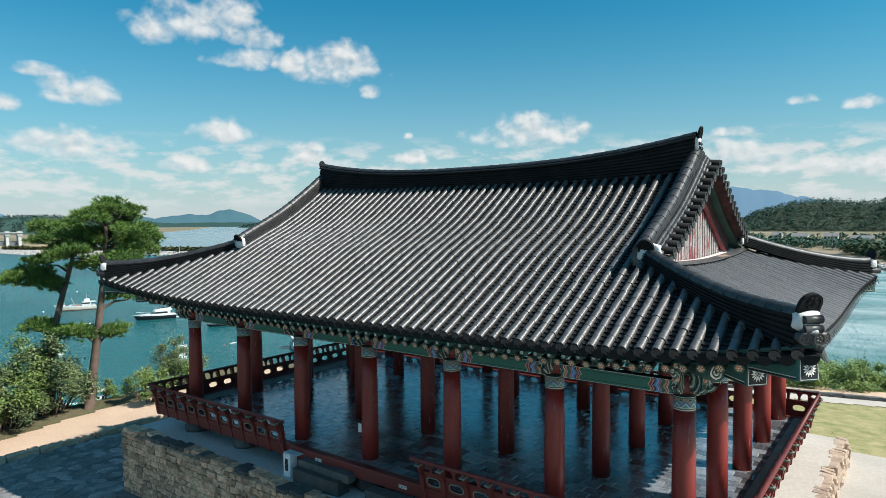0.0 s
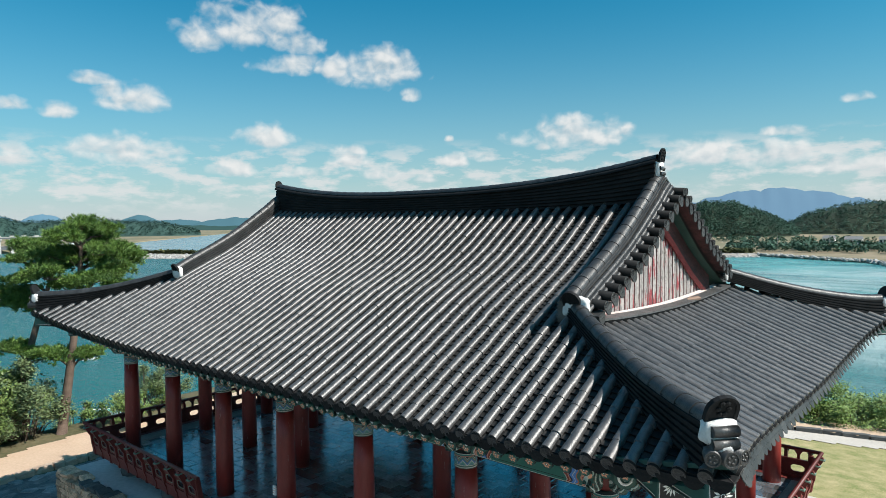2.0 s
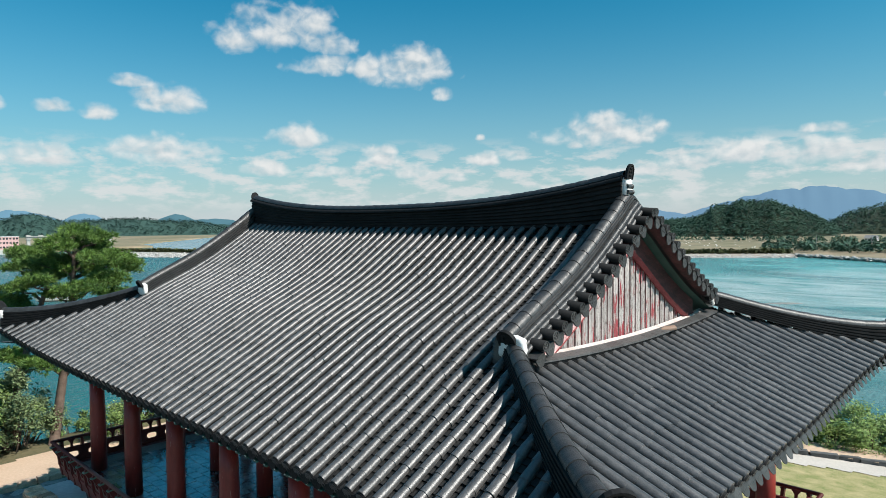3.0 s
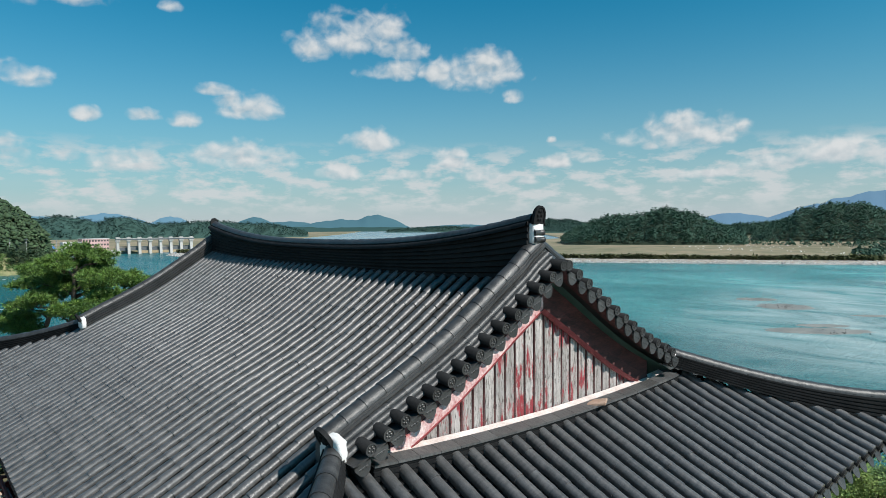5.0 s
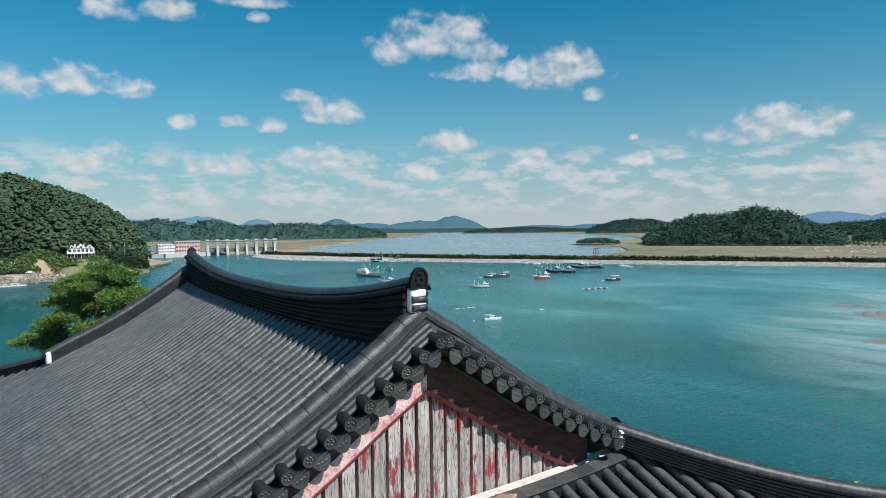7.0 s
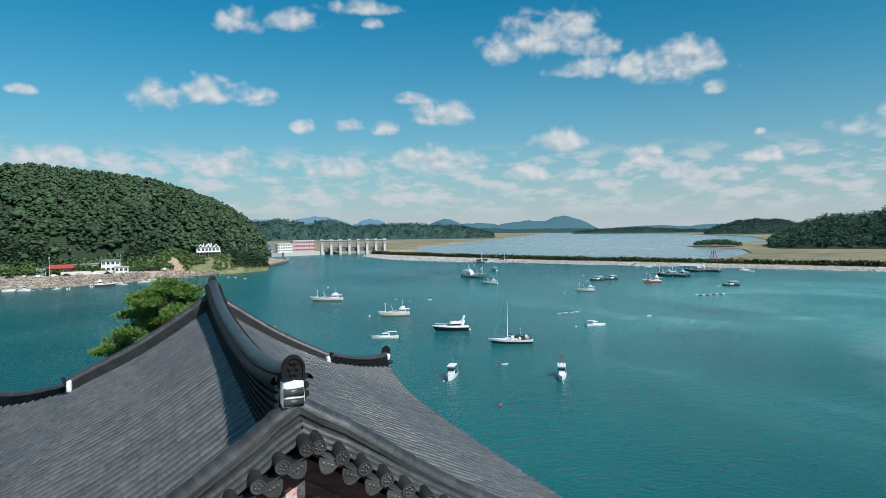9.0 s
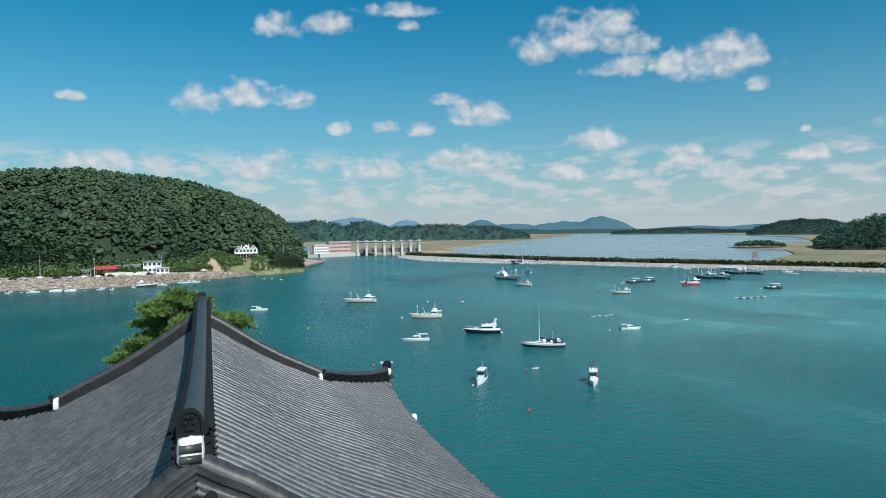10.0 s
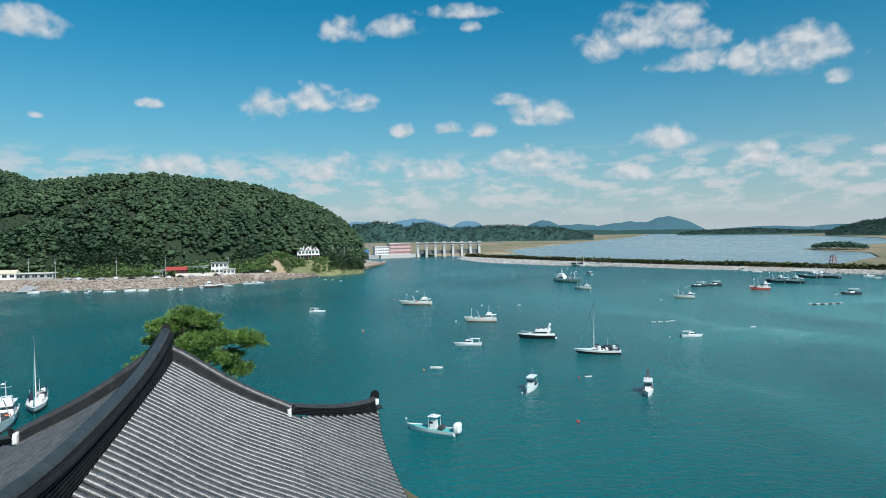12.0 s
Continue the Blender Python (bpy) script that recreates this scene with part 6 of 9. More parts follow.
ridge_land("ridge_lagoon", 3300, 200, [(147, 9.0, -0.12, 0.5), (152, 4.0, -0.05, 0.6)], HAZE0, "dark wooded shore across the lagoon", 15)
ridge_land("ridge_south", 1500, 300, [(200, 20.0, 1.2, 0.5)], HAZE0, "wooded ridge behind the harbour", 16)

# flat land
SHORE_LINE = [(-396, -400), (-396, -230), (-394, -138), (-380, -95), (-374, -53), (-384, -25), (-399, -8), (-424, 22), (-455, 50), (-500, 74), (-560, 97), (-620, 108)]


def shore_at(t):
    """Place on the waterline, t counted in legs of the line."""
    k = min(int(t), len(SHORE_LINE) - 2)
    (x0, y0), (x1, y1) = SHORE_LINE[k], SHORE_LINE[k + 1]
    return x0 + (x1 - x0) * (t - k), y0 + (y1 - y0) * (t - k)


def shore_x(y):
    for (x0, y0), (x1, y1) in zip(SHORE_LINE, SHORE_LINE[1:]):
        if y0 <= y <= y1:
            return x0 + (x1 - x0) * (y - y0) / (y1 - y0)
    return SHORE_LINE[-1][0]


def shore_top(y):
    return -12.6 - 2.6 * smooth01((y + 8) / 45.0)


def build_shore():
    """Boulder bank rising from the water to the harbour road, then level land to the foot of the wood."""
    V, F = [], []
    n = 110
    for i in range(n + 1):
        x, y = shore_at(11 * i / n)
        x1, y1 = shore_at(min(11, 11 * i / n + 0.05))
        x0, y0 = shore_at(max(0, 11 * i / n - 0.05))
        d = Vector((x1 - x0, y1 - y0, 0)).normalized()
        inl = Vector((-d.y, d.x, 0))
        zt = shore_top(y)
        for u, z in ((-4, SEA - 1.2), (0, SEA), (6, SEA + 0.45 * (zt - SEA)), (12, zt), (22, zt), (90, zt)):
            p = Vector((x, y, 0)) + inl * u
            V.append((p.x, p.y, z + (0.35 * noise.noise((p.x * 0.15, p.y * 0.15, 0)) if 0 < u < 22 else 0)))
    for i in range(n):
        for k in range(5):
            F.append((i * 6 + k, i * 6 + k + 6, i * 6 + k + 7, i * 6 + k + 1))
    tagged(new("shore_bay", mesh_of("shore_bay", V, F, SHORE)), "gravel shore rising to a harbour road", "shore", kind="structure")


build_shore()
sheet("land_dam", [(-725, 100, -13.4), (-725, 168, -13.4), (-745, 300, -15.5), (-864, 330, -16), (-1170, 580, -16.2), (-1860, 1150, -16.2), (-2600, 1700, -16), (-2900, 200, -15), (-1100, -200, -14)], FIELD,
      "dry tan flats behind the dam", "field", depth=4, bank=3)
sheet("land_far", [(-3000, 2000, -16), (-1750, 1650, -16.4), (-1100, 1300, -16.4), (-760, 950, -16.3), (-700, 760, -16.3), (-640, 645, -16.3), (-520, 610, -16.3), (-440, 530, -16.3), (-345, 372, -16), (-302, 388, -15.6), (-205, 440, -15.4), (-118, 482, -15.4),
                   (-40, 436, -15.4), (0, 350, -15.4), (60, 280, -15.4), (400, 200, -15), (900, 1500, -15), (-1000, 2600, -15)], FIELD, "wide dry fields beyond the breakwater", "field", depth=3, bank=4)


# ---- terrace, court and railings ----
def stone_mesh(seed, mat, rag=0.12):
    """Rough-hewn block filling a unit cube about the origin."""
    r = random.Random(seed)
    bm = box(-0.5, 0.5, -0.5, 0.5, -0.5, 0.5)
    bmesh.ops.bevel(bm, geom=bm.edges[:], offset=0.09, segments=1, affect="EDGES")
    for v in bm.verts:
        v.co += Vector((r.uniform(-rag, rag), r.uniform(-rag, rag), r.uniform(-rag, rag))) * 0.5
    return data_of(bm, "stone", mat)


STONES = [stone_mesh(s, STONE, 0.17) for s in range(9)]
STONES_D = [stone_mesh(20 + s, STONED) for s in range(4)]

terrace = new("terrace", data_of(box(-9.0, 8.65, -5.6, 5.75, -0.6, BASE_Z), "terrace", TERRACE))
tagged(terrace, "cement-topped stone terrace under the pavilion", "terrace", kind="structure")
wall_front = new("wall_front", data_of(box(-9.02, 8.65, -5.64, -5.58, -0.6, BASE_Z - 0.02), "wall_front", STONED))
tagged(wall_front, "dry-laid rubble retaining wall of tan granite", "wall", kind="structure")
wrg = random.Random(11)
z, left = -0.2, 300
while z < 1.7:
    h = wrg.uniform(0.14, 0.2)
    x = -9.1
    while x < 0.6:
        w = wrg.choice((0.16, 0.22, 0.27, 0.32, 0.4)) * wrg.uniform(0.85, 1.15)
        o = new("stone", wrg.choice(STONES))
        o.matrix_basis = Matrix.Translation((x + w / 2, -5.66 + wrg.uniform(-0.02, 0.02), z + h / 2)) @ Euler((wrg.choice((0, math.pi)), wrg.uniform(-0.05, 0.05), wrg.uniform(-0.05, 0.05))).to_matrix().to_4x4() @ Matrix.Diagonal((w * 0.93, 0.3, h * wrg.uniform(0.88, 0.98), 1))
        under(o, wall_front)
        x += w
    z += h
x = -9.1
while x < 1.0:
    w = wrg.uniform(0.22, 0.5)
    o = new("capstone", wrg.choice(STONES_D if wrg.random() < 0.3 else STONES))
    o.matrix_basis = Matrix.Translation((x + w / 2, -5.56 + wrg.uniform(-0.08, 0.1), BASE_Z + 0.0)) @ Euler((wrg.uniform(-0.06, 0.06), wrg.uniform(-0.04, 0.04), wrg.uniform(-0.2, 0.2))).to_matrix().to_4x4() @ Matrix.Diagonal((w * 1.0, wrg.uniform(0.28, 0.46), 0.13, 1))
    under(o, wall_front)
    x += w
apron = new("apron", data_of(box(7.2, 8.6, -5.5, 5.7, BASE_Z, BASE_Z + 0.03, 0.01), "apron", CONCRETE))
tagged(apron, "sunlit pale concrete strip beside the pavilion", "paving", kind="structure")
wall_right = new("wall_right", data_of(box(8.63, 8.69, -5.6, 5.75, 0.4, BASE_Z - 0.02), "wall_right", STONE))
tagged(wall_right, "low rubble edge of pale stones", "wall", kind="structure")
PALE = material("sunlit pale rubble", (0.3, 0.21, 0.15), (0.55, 0.42, 0.32), 0.85, 2.0, 14, 0.4, 0.2)
STONES_P = [stone_mesh(40 + s, PALE, 0.12) for s in range(5)]
y = -5.5
while y < 5.7:
    w = wrg.uniform(0.12, 0.27)
    for k in range(3):
        o = new("stone", wrg.choice(STONES_P))
        o.matrix_basis = Matrix.Translation((8.66 + 0.03 * k + wrg.uniform(-0.07, 0.05), y + w / 2, BASE_Z - 0.07 - 0.18 * k)) @ Euler((wrg.uniform(-0.2, 0.2), wrg.uniform(-0.1, 0.16), wrg.uniform(-0.25, 0.25))).to_matrix().to_4x4() @ Matrix.Diagonal((wrg.uniform(0.26, 0.36), w * 1.15, 0.2, 1))
        under(o, wall_right)
    y += w
drape("paving_right", lambda x, y: x > 8.8 and y < 6.4, 8.7, 30, -20, 6.5, 0.3, 0.06, CONCRETE, "sunlit pale concrete yard", "paving")

# court of irregular flagstones
court = drape("court", lambda x, y: -14.5 < x < -9.0 or (y < -5.5 and x < 9), -14.5, 9, -22, 5, 0.5, 0.02, COURTB, "shaded court of irregular dark flagstones", "court")
frg = random.Random(21)


def flag(seed):
    r = random.Random(seed)
    n = r.choice((5, 6, 7))
    ring = [(0.5 * r.uniform(0.8, 1.05) * math.cos(math.tau * (k + r.uniform(-0.2, 0.2)) / n), 0.5 * r.uniform(0.8, 1.05) * math.sin(math.tau * (k + r.uniform(-0.2, 0.2)) / n)) for k in range(n)]
    V = [(x, y, 0) for x, y in ring] + [(x * 0.9, y * 0.9, 0.035) for x, y in ring]
    F = [tuple(range(n, 2 * n))] + [(k, (k + 1) % n, n + (k + 1) % n, n + k) for k in range(n)]
    return mesh_of("flagstone", V, F, COURT)


FLAGS = [flag(s) for s in range(8)]
cells = [(-14.3 + 0.56 * i, -11.5 + 0.56 * j) for i in range(10) for j in range(27)] + [(-8.6 + 0.56 * i, -11.5 + 0.56 * j) for i in range(8) for j in range(10)]
for x, y in cells[:300]:
    o = new("flagstone", frg.choice(FLAGS))
    o.matrix_basis = Matrix.Translation((x + frg.uniform(-0.08, 0.08), y + frg.uniform(-0.08, 0.08), ground_z(x, y) + 0.015)) @ Euler((frg.uniform(-0.02, 0.02), frg.uniform(-0.02, 0.02), frg.uniform(0, 6))).to_matrix().to_4x4() @ Matrix.Diagonal((frg.uniform(0.5, 1.0), frg.uniform(0.38, 0.62), frg.uniform(0.4, 1.1), 1))
    under(o, court)

# kerb stones between court and path
kerb = thing("kerb", (-14.55, -6, -0.1), "row of pale rounded kerb stones along the path", "kerb", kind="structure")
y = -16.0
while y < 3.5:
    w = frg.uniform(0.35, 0.75)
    o = new("stone", frg.choice(STONES_P))
    o.matrix_basis = Matrix.Translation((-0.02 * (y) + frg.uniform(-0.04, 0.04) - 0.3, y + 6 + w / 2, 0.08)) @ Matrix.Rotation(frg.uniform(-0.1, 0.1), 4, "Z") @ Matrix.Diagonal((0.34, w * 0.97, 0.24, 1))
    under(o, kerb)
    y += w
kerb2 = thing("kerb", (0, kerb_y(0), 0), "low dark stone kerb beside the pale walk", "kerb", kind="structure")
x = 1.5
while x < 20:
    w = frg.uniform(0.5, 1.1)
    o = new("stone", frg.choice(STONES_D))
    o.matrix_basis = Matrix.Translation((x + w / 2, 0.37 * (x + w / 2) + frg.uniform(-0.05, 0.05), ground_z(x, kerb_y(x)) + 0.1)) @ Matrix.Rotation(math.atan(0.37), 4, "Z") @ Matrix.Diagonal((w * 1.03, 0.2, 0.2, 1))
    under(o, kerb2)
    x += w
drape("verge", lambda x, y: kerb_y(x) < y < kerb_y(x) + 2.2 and x > 0, -1, 24, 13, 26, 0.25, 0.16, PATHM, "tan earth verge behind the kerb", "verge")


# railings
def goblet():
    """Small flared prop between middle and top rail."""
    bm = bmesh.new()
    prof = [(0.035, 0), (0.03, 0.06), (0.035, 0.11), (0.085, 0.18), (0.11, 0.215), (0.06, 0.22)]
    left_ = [(-w, z) for w, z in prof]
    ring = [(w, z) for w, z in prof] + left_[::-1]
    a = [bm.verts.new((x, -0.025, z)) for x, z in ring]
    b = [bm.verts.new((x, 0.025, z)) for x, z in ring]
    n = len(ring)
    for i in range(n):
        bm.faces.new((a[i], a[(i + 1) % n], b[(i + 1) % n], b[i]))
    bm.faces.new(a[::-1])
    bm.faces.new(b)
    bmesh.ops.recalc_face_normals(bm, faces=bm.faces[:])
    return bm


def panel(w, h):
    """Board with a long octagonal hole and a pale rim on its outer side (-y)."""
    bm = bmesh.new()
    oc = [(-0.30, -0.12), (-0.18, -0.24), (0.18, -0.24), (0.30, -0.12), (0.30, 0.12), (0.18, 0.24), (-0.18, 0.24), (-0.30, 0.12)]
    inn = [(x * w, z * h) for x, z in oc]
    rimo = [(x * w * 1.16, z * h * 1.25) for x, z in oc]
    out = [(-0.5, -0.3), (-0.3, -0.5), (0.3, -0.5), (0.5, -0.3), (0.5, 0.3), (0.3, 0.5), (-0.3, 0.5), (-0.5, 0.3)]
    out = [(x * w, z * h) for x, z in out]
    n = 8

    def ring(pts, y):
        return [bm.verts.new((x, y, z)) for x, z in pts]
    of, ob_, inf, inb = ring(out, -0.018), ring(out, 0.018), ring(inn, -0.018), ring(inn, 0.018)
    cor = {}
    for y in (-0.018, 0.018):
        cor[y] = [bm.verts.new((sx * w / 2, y, sz * h / 2)) for sx, sz in ((-1, -1), (1, -1), (1, 1), (-1, 1))]
    for i in range(n):
        j = (i + 1) % n
        bm.faces.new((of[i], of[j], inf[j], inf[i]))
        bm.faces.new((ob_[j], ob_[i], inb[i], inb[j]))
        bm.faces.new((inf[i], inf[j], inb[j], inb[i]))
    for y, rr in ((-0.018, of), (0.018, ob_)):
        for c, (i, j) in enumerate(((0, 1), (2, 3), (4, 5), (6, 7))):
            bm.faces.new((rr[i], cor[y][c], rr[j]))
    for f in bm.faces:
        f.material_index = 0
    ra, rb = ring(rimo, -0.026), ring(inn, -0.026)
    for i in range(n):
        j = (i + 1) % n
        bm.faces.new((ra[i], ra[j], rb[j], rb[i])).material_index = 1
    bmesh.ops.recalc_face_normals(bm, faces=bm.faces[:])
    return bm


def strut():
    """Carved upright leaning outwards on the outer face, curled foot, leaf head."""
    bm = bmesh.new()
    ring = [(0.0, -0.30), (-0.05, -0.26), (-0.035, -0.1), (-0.07, 0.05), (-0.06, 0.3), (-0.12, 0.46), (-0.17, 0.6), (-0.13, 0.66), (-0.02, 0.62), (0.02, 0.4), (0.0, 0.1)]
    a = [bm.verts.new((-0.035, y, z)) for y, z in ring]
    b = [bm.verts.new((0.035, y, z)) for y, z in ring]
    n = len(ring)
    for i in range(n):
        bm.faces.new((a[i], a[(i + 1) % n], b[(i + 1) % n], b[i]))
    bm.faces.new(a[::-1])
    bm.faces.new(b)
    bmesh.ops.recalc_face_normals(bm, faces=bm.faces[:])
    bm2 = bm
    add_box(bm2, -0.06, 0.06, -0.19, -0.05, 0.585, 0.615, None, 1)
    return bm


RIM = plain("pale green rim paint", (0.16, 0.26, 0.2))
GOB = data_of(goblet(), "prop", REDD)
STRUT = data_of(strut(), "strut", [REDD, RIM])
PANELS = {}


def railing(ax, ay, bx, by, label):
    """Railing from a to b, outside on its right hand side."""
    L = math.hypot(bx - ax, by - ay)
    n = max(2, round(L / 0.56))
    w = L / n
    r = thing("railing", (ax, ay, FLOOR_Z), label, "railing", "railings round the pavilion", rz=math.degrees(math.atan2(by - ay, bx - ax)))
    r.matrix_basis = r.matrix_basis @ Matrix.Rotation(radians(9), 4, "X")
    part("top_rail", tube([(-0.22, -0.1, 0.66), (L + 0.22, -0.1, 0.66)], 0.045, 10), REDD, r, "round worn red top rail", True)
    part("middle_rail", box(0, L, -0.075, 0.015, 0.37, 0.43, 0.008), REDD, r)
    part("bottom_rail", box(0, L, -0.075, 0.015, -0.02, 0.05, 0.008), REDD, r)
    part("skirt_board", box(0, L, -0.06, -0.02, -0.26, -0.021, 0.006), REDD, r, "dark red skirt board")
    key = round(w, 3)
    if key not in PANELS:
        PANELS[key] = data_of(panel(w - 0.06, 0.32), "panel", [REDD, RIM])
    for i in range(n + 1):
        o = new("strut", STRUT)
        o.matrix_basis = Matrix.Translation((min(max(i * w, 0.035), L - 0.035), -0.04, 0))
        under(o, r)
        if i < n:
            o = new("panel", PANELS[key])
            o.matrix_basis = Matrix.Translation(((i + 0.5) * w, -0.03, 0.21))
            under(o, r, "board with a long eight-sided hole and pale rim")
            o = new("prop", GOB)
            o.matrix_basis = Matrix.Translation(((i + 0.5) * w, -0.07, 0.43))
            under(o, r)
    for x in (0.0, L):
        part("end_post", box(x - 0.05, x + 0.05, -0.09, 0.03, -0.27, 0.56, 0.01), REDD, r)
    return r


railing(-8.4, -4.98, -2.45, -4.98, "dark red carved railing along the shaded front")
railing(2.1, -4.98, 7.95, -4.98, "dark red carved railing with octagonal holes in its boards")
railing(7.95, -4.98, 7.95, 4.98, "sunlit red carved railing along the gable side")
railing(7.95, 4.98, -8.4, 4.98, "dark carved railing along the water side")
railing(-8.4, 4.98, -8.4, -4.98, "dark carved railing at the far end")

# entry steps and small things on the terrace
SRG = random.Random(4)


def step_stone(x0, x1, y0, y1, z0, z1, seed):
    bm = box(x0, x1, y0, y1, z0, z1)
    bmesh.ops.subdivide_edges(bm, edges=bm.edges[:], cuts=3, use_grid_fill=True)
    for v in bm.verts:
        v.co += Vector(noise.noise_vector(v.co * 2.2 + Vector((seed, 0, 0)))) * 0.035
    o = new("step_stone", data_of(bm, "step_stone", STONED))
    tagged(o, "dark rough stone step block before the entry", "step", "entry steps")
    return o


step_stone(-1.75, -0.2, -5.32, -4.95, BASE_Z, 2.08, 1)
step_stone(-1.7, 0.0, -5.16, -4.93, 2.06, 2.25, 2)
step_stone(0.65, 2.3, -5.3, -4.97, BASE_Z, 2.14, 3)
step_stone(0.6, 2.25, -5.75, -5.3, BASE_Z, 1.95, 5)

bx = thing("meter_box", (-2.08, -5.1, BASE_Z), "small white box with a dark slot on the terrace", "box")
part("body", box(-0.13, 0.13, -0.12, 0.12, 0, 0.58, 0.015), plain("white box enamel", (0.75, 0.78, 0.8)), bx)
part("slot", box(-0.05, 0.05, -0.127, -0.118, 0.16, 0.46), BLACK, bx)
part("lid", box(-0.15, 0.36, -0.1, 0.12, 0.585, 0.6, 0.004), plain("pale blue board", (0.5, 0.62, 0.66)), bx, "pale blue board laid over the box")
bk = thing("bucket", (1.72, -5.42, 1.95), "bright blue plastic bucket on the step", "bucket")
part("body", lathe([(0.1, 0), (0.13, 0.26), (0.14, 0.27), (0.12, 0.27), (0.09, 0.03)], 18), plain("blue plastic", (0.02, 0.09, 0.5), 0.4), bk)
for x in (-1.2, 1.48):
    pl = thing("notice_plate", (x, -4.97, FLOOR_Z - 0.15), "small white notice plate on the floor edge", "sign", "notice plates")
    part("plate", box(-0.11, 0.11, -0.012, 0.0, -0.035, 0.035), plain("white plate", (0.75, 0.75, 0.75)), pl)
    for k in range(2):
        part("text_bar", box(-0.09, 0.09 - 0.04 * k, -0.014, -0.0125, 0.008 - 0.025 * k, 0.018 - 0.025 * k), BLACK, pl)
pl = thing("notice_plate", (-0.13, -4.62, 3.2), "white paper notice on a column", "sign", "notice plates")
part("plate", box(-0.045, 0.045, -0.012, 0.02, -0.1, 0.1), plain("paper white", (0.8, 0.8, 0.78)), pl)
for k in range(3):
    part("text_bar", box(-0.03, 0.03, -0.014, -0.0125, 0.04 - 0.05 * k, 0.055 - 0.05 * k), SALMON, pl)


# ---- breakwater, dam and far shore ----
CEM = plain("weathered pale concrete", (0.47, 0.455, 0.425), 0.8)
CEMD = plain("grey concrete", (0.33, 0.33, 0.32), 0.8)
STEEL = plain("grey painted steel", (0.12, 0.13, 0.14), 0.5)
GLASS = plain("dark window glass", (0.02, 0.03, 0.035), 0.12)
frng = np.random.default_rng(3)


def joined_lumps(name, P, S, mat, label, category, squash=0.7, rag=0.25, rng=frng):
    """Many ragged lumps at P of size S joined into one object of stuff."""
    k, nv = len(P), len(ICO_V)
    W = ICO_V[None] * (1 + rag * rng.standard_normal((k, nv)))[:, :, None] * np.asarray(S)[:, None, None]
    W[:, :, 2] *= squash
    W += np.asarray(P)[:, None]
    faces = (np.array(ICO_F)[None] + (np.arange(k) * nv)[:, None, None]).reshape(-1, 3)
    me = bpy.data.meshes.new(name)
    me.vertices.add(k * nv)
    me.vertices.foreach_set("co", W.reshape(-1))
    me.loops.add(len(faces) * 3)
    me.loops.foreach_set("vertex_index", faces.reshape(-1))
    me.polygons.add(len(faces))
    me.polygons.foreach_set("loop_start", np.arange(len(faces)) * 3)
    me.materials.append(mat)
    me.update(calc_edges=True)
    me.validate()
    return tagged(new(name, me), label, category, kind="stuff")


def brk(t):
    """Middle line of the breakwater, 0 at the dam, 1 at the far bank."""
    x = -640 + 527 * t
    y = 200 + 268 * t - 62 * math.sin(math.pi * t) ** 1.0 * (0.55 - 0.2 * smooth01((t - 0.3) / 0.4))
    return x, y


def brk_n(t):
    a, b = brk(t - 0.01), brk(t + 0.01)
    dx, dy = b[0] - a[0], b[1] - a[1]
    L = math.hypot(dx, dy)
    return dy / L, -dx / L


V, F = [], []
prof = [(-9, -18.2), (-4.5, -15.9), (-2, -15.3), (7, -15.2), (10, -15.9), (14, -18.2)]
for i in range(61):
    t = i / 60
    (x, y), (nx, ny) = brk(t), brk_n(t)
    for u, z in prof:
        V.append((x - nx * u, y - ny * u, z))
for i in range(60):
    for k in range(5):
        F.append((i * 6 + k, i * 6 + k + 1, i * 6 + k + 7, i * 6 + k + 6))
tagged(new("breakwater", mesh_of("breakwater", V, F, SHORE)), "long boulder breakwater across the bay", "breakwater", kind="structure")
P, S = [], []
for i in range(8000):
    t, u = frng.random(), frng.random()
    (x, y), (nx, ny) = brk(t), brk_n(t)
    o = -9 + 8.5 * u
    P.append((x - nx * o, y - ny * o, -17.6 + 2.3 * u))
    S.append(0.35 + 0.65 * frng.random())
joined_lumps("boulders", P, S, ROCK, "pale grey boulders armouring the breakwater", "boulders")
# broad rocky spit at the dam end
V, F, P, S = [], [], [], []
for i in range(25):
    t = 0.02 + 0.36 * i / 24
    (x, y), (nx, ny) = brk(t), brk_n(t)
    w = 9 + 24 * math.sin(math.pi * i / 24) ** 0.8
    for u, z in ((2, -15.7), (0.6 * w, -16.5), (w, -17.8)):
        V.append((x + nx * u, y + ny * u, z))
    for k in range(90):
        u = frng.random() ** 0.7
        P.append((x + nx * (3 + (w - 3) * u) + frng.normal() * 3, y + ny * (3 + (w - 3) * u), -15.8 - 1.6 * u ** 1.5))
        S.append(0.4 + 0.8 * frng.random())
F = [(i * 3 + k, i * 3 + k + 1, i * 3 + k + 4, i * 3 + k + 3) for i in range(24) for k in range(2)]
tagged(new("spit", mesh_of("spit", V, F, SHORE)), "broad rocky spit beside the sluice dam", "spit", kind="structure")
joined_lumps("boulders", P, S, ROCK, "pale grey boulders on the spit", "boulders")
SCRUB = material("reed and scrub", (0.035, 0.055, 0.015), (0.1, 0.1, 0.035), 0.9, 0.05, 0.6, 0.3, 0.35, island=True)
P, S = [], []
for i in range(4200):
    t = frng.random()
    (x, y), (nx, ny) = brk(t), brk_n(t)
    o = 3.5 + 5 * frng.random()
    big = noise.noise((t * 22, 0, 0)) * 0.5 + 0.5
    P.append((x - nx * o, y - ny * o, -15.0))
    S.append((0.7 + 0.9 * frng.random()) * (0.75 + 0.5 * big))
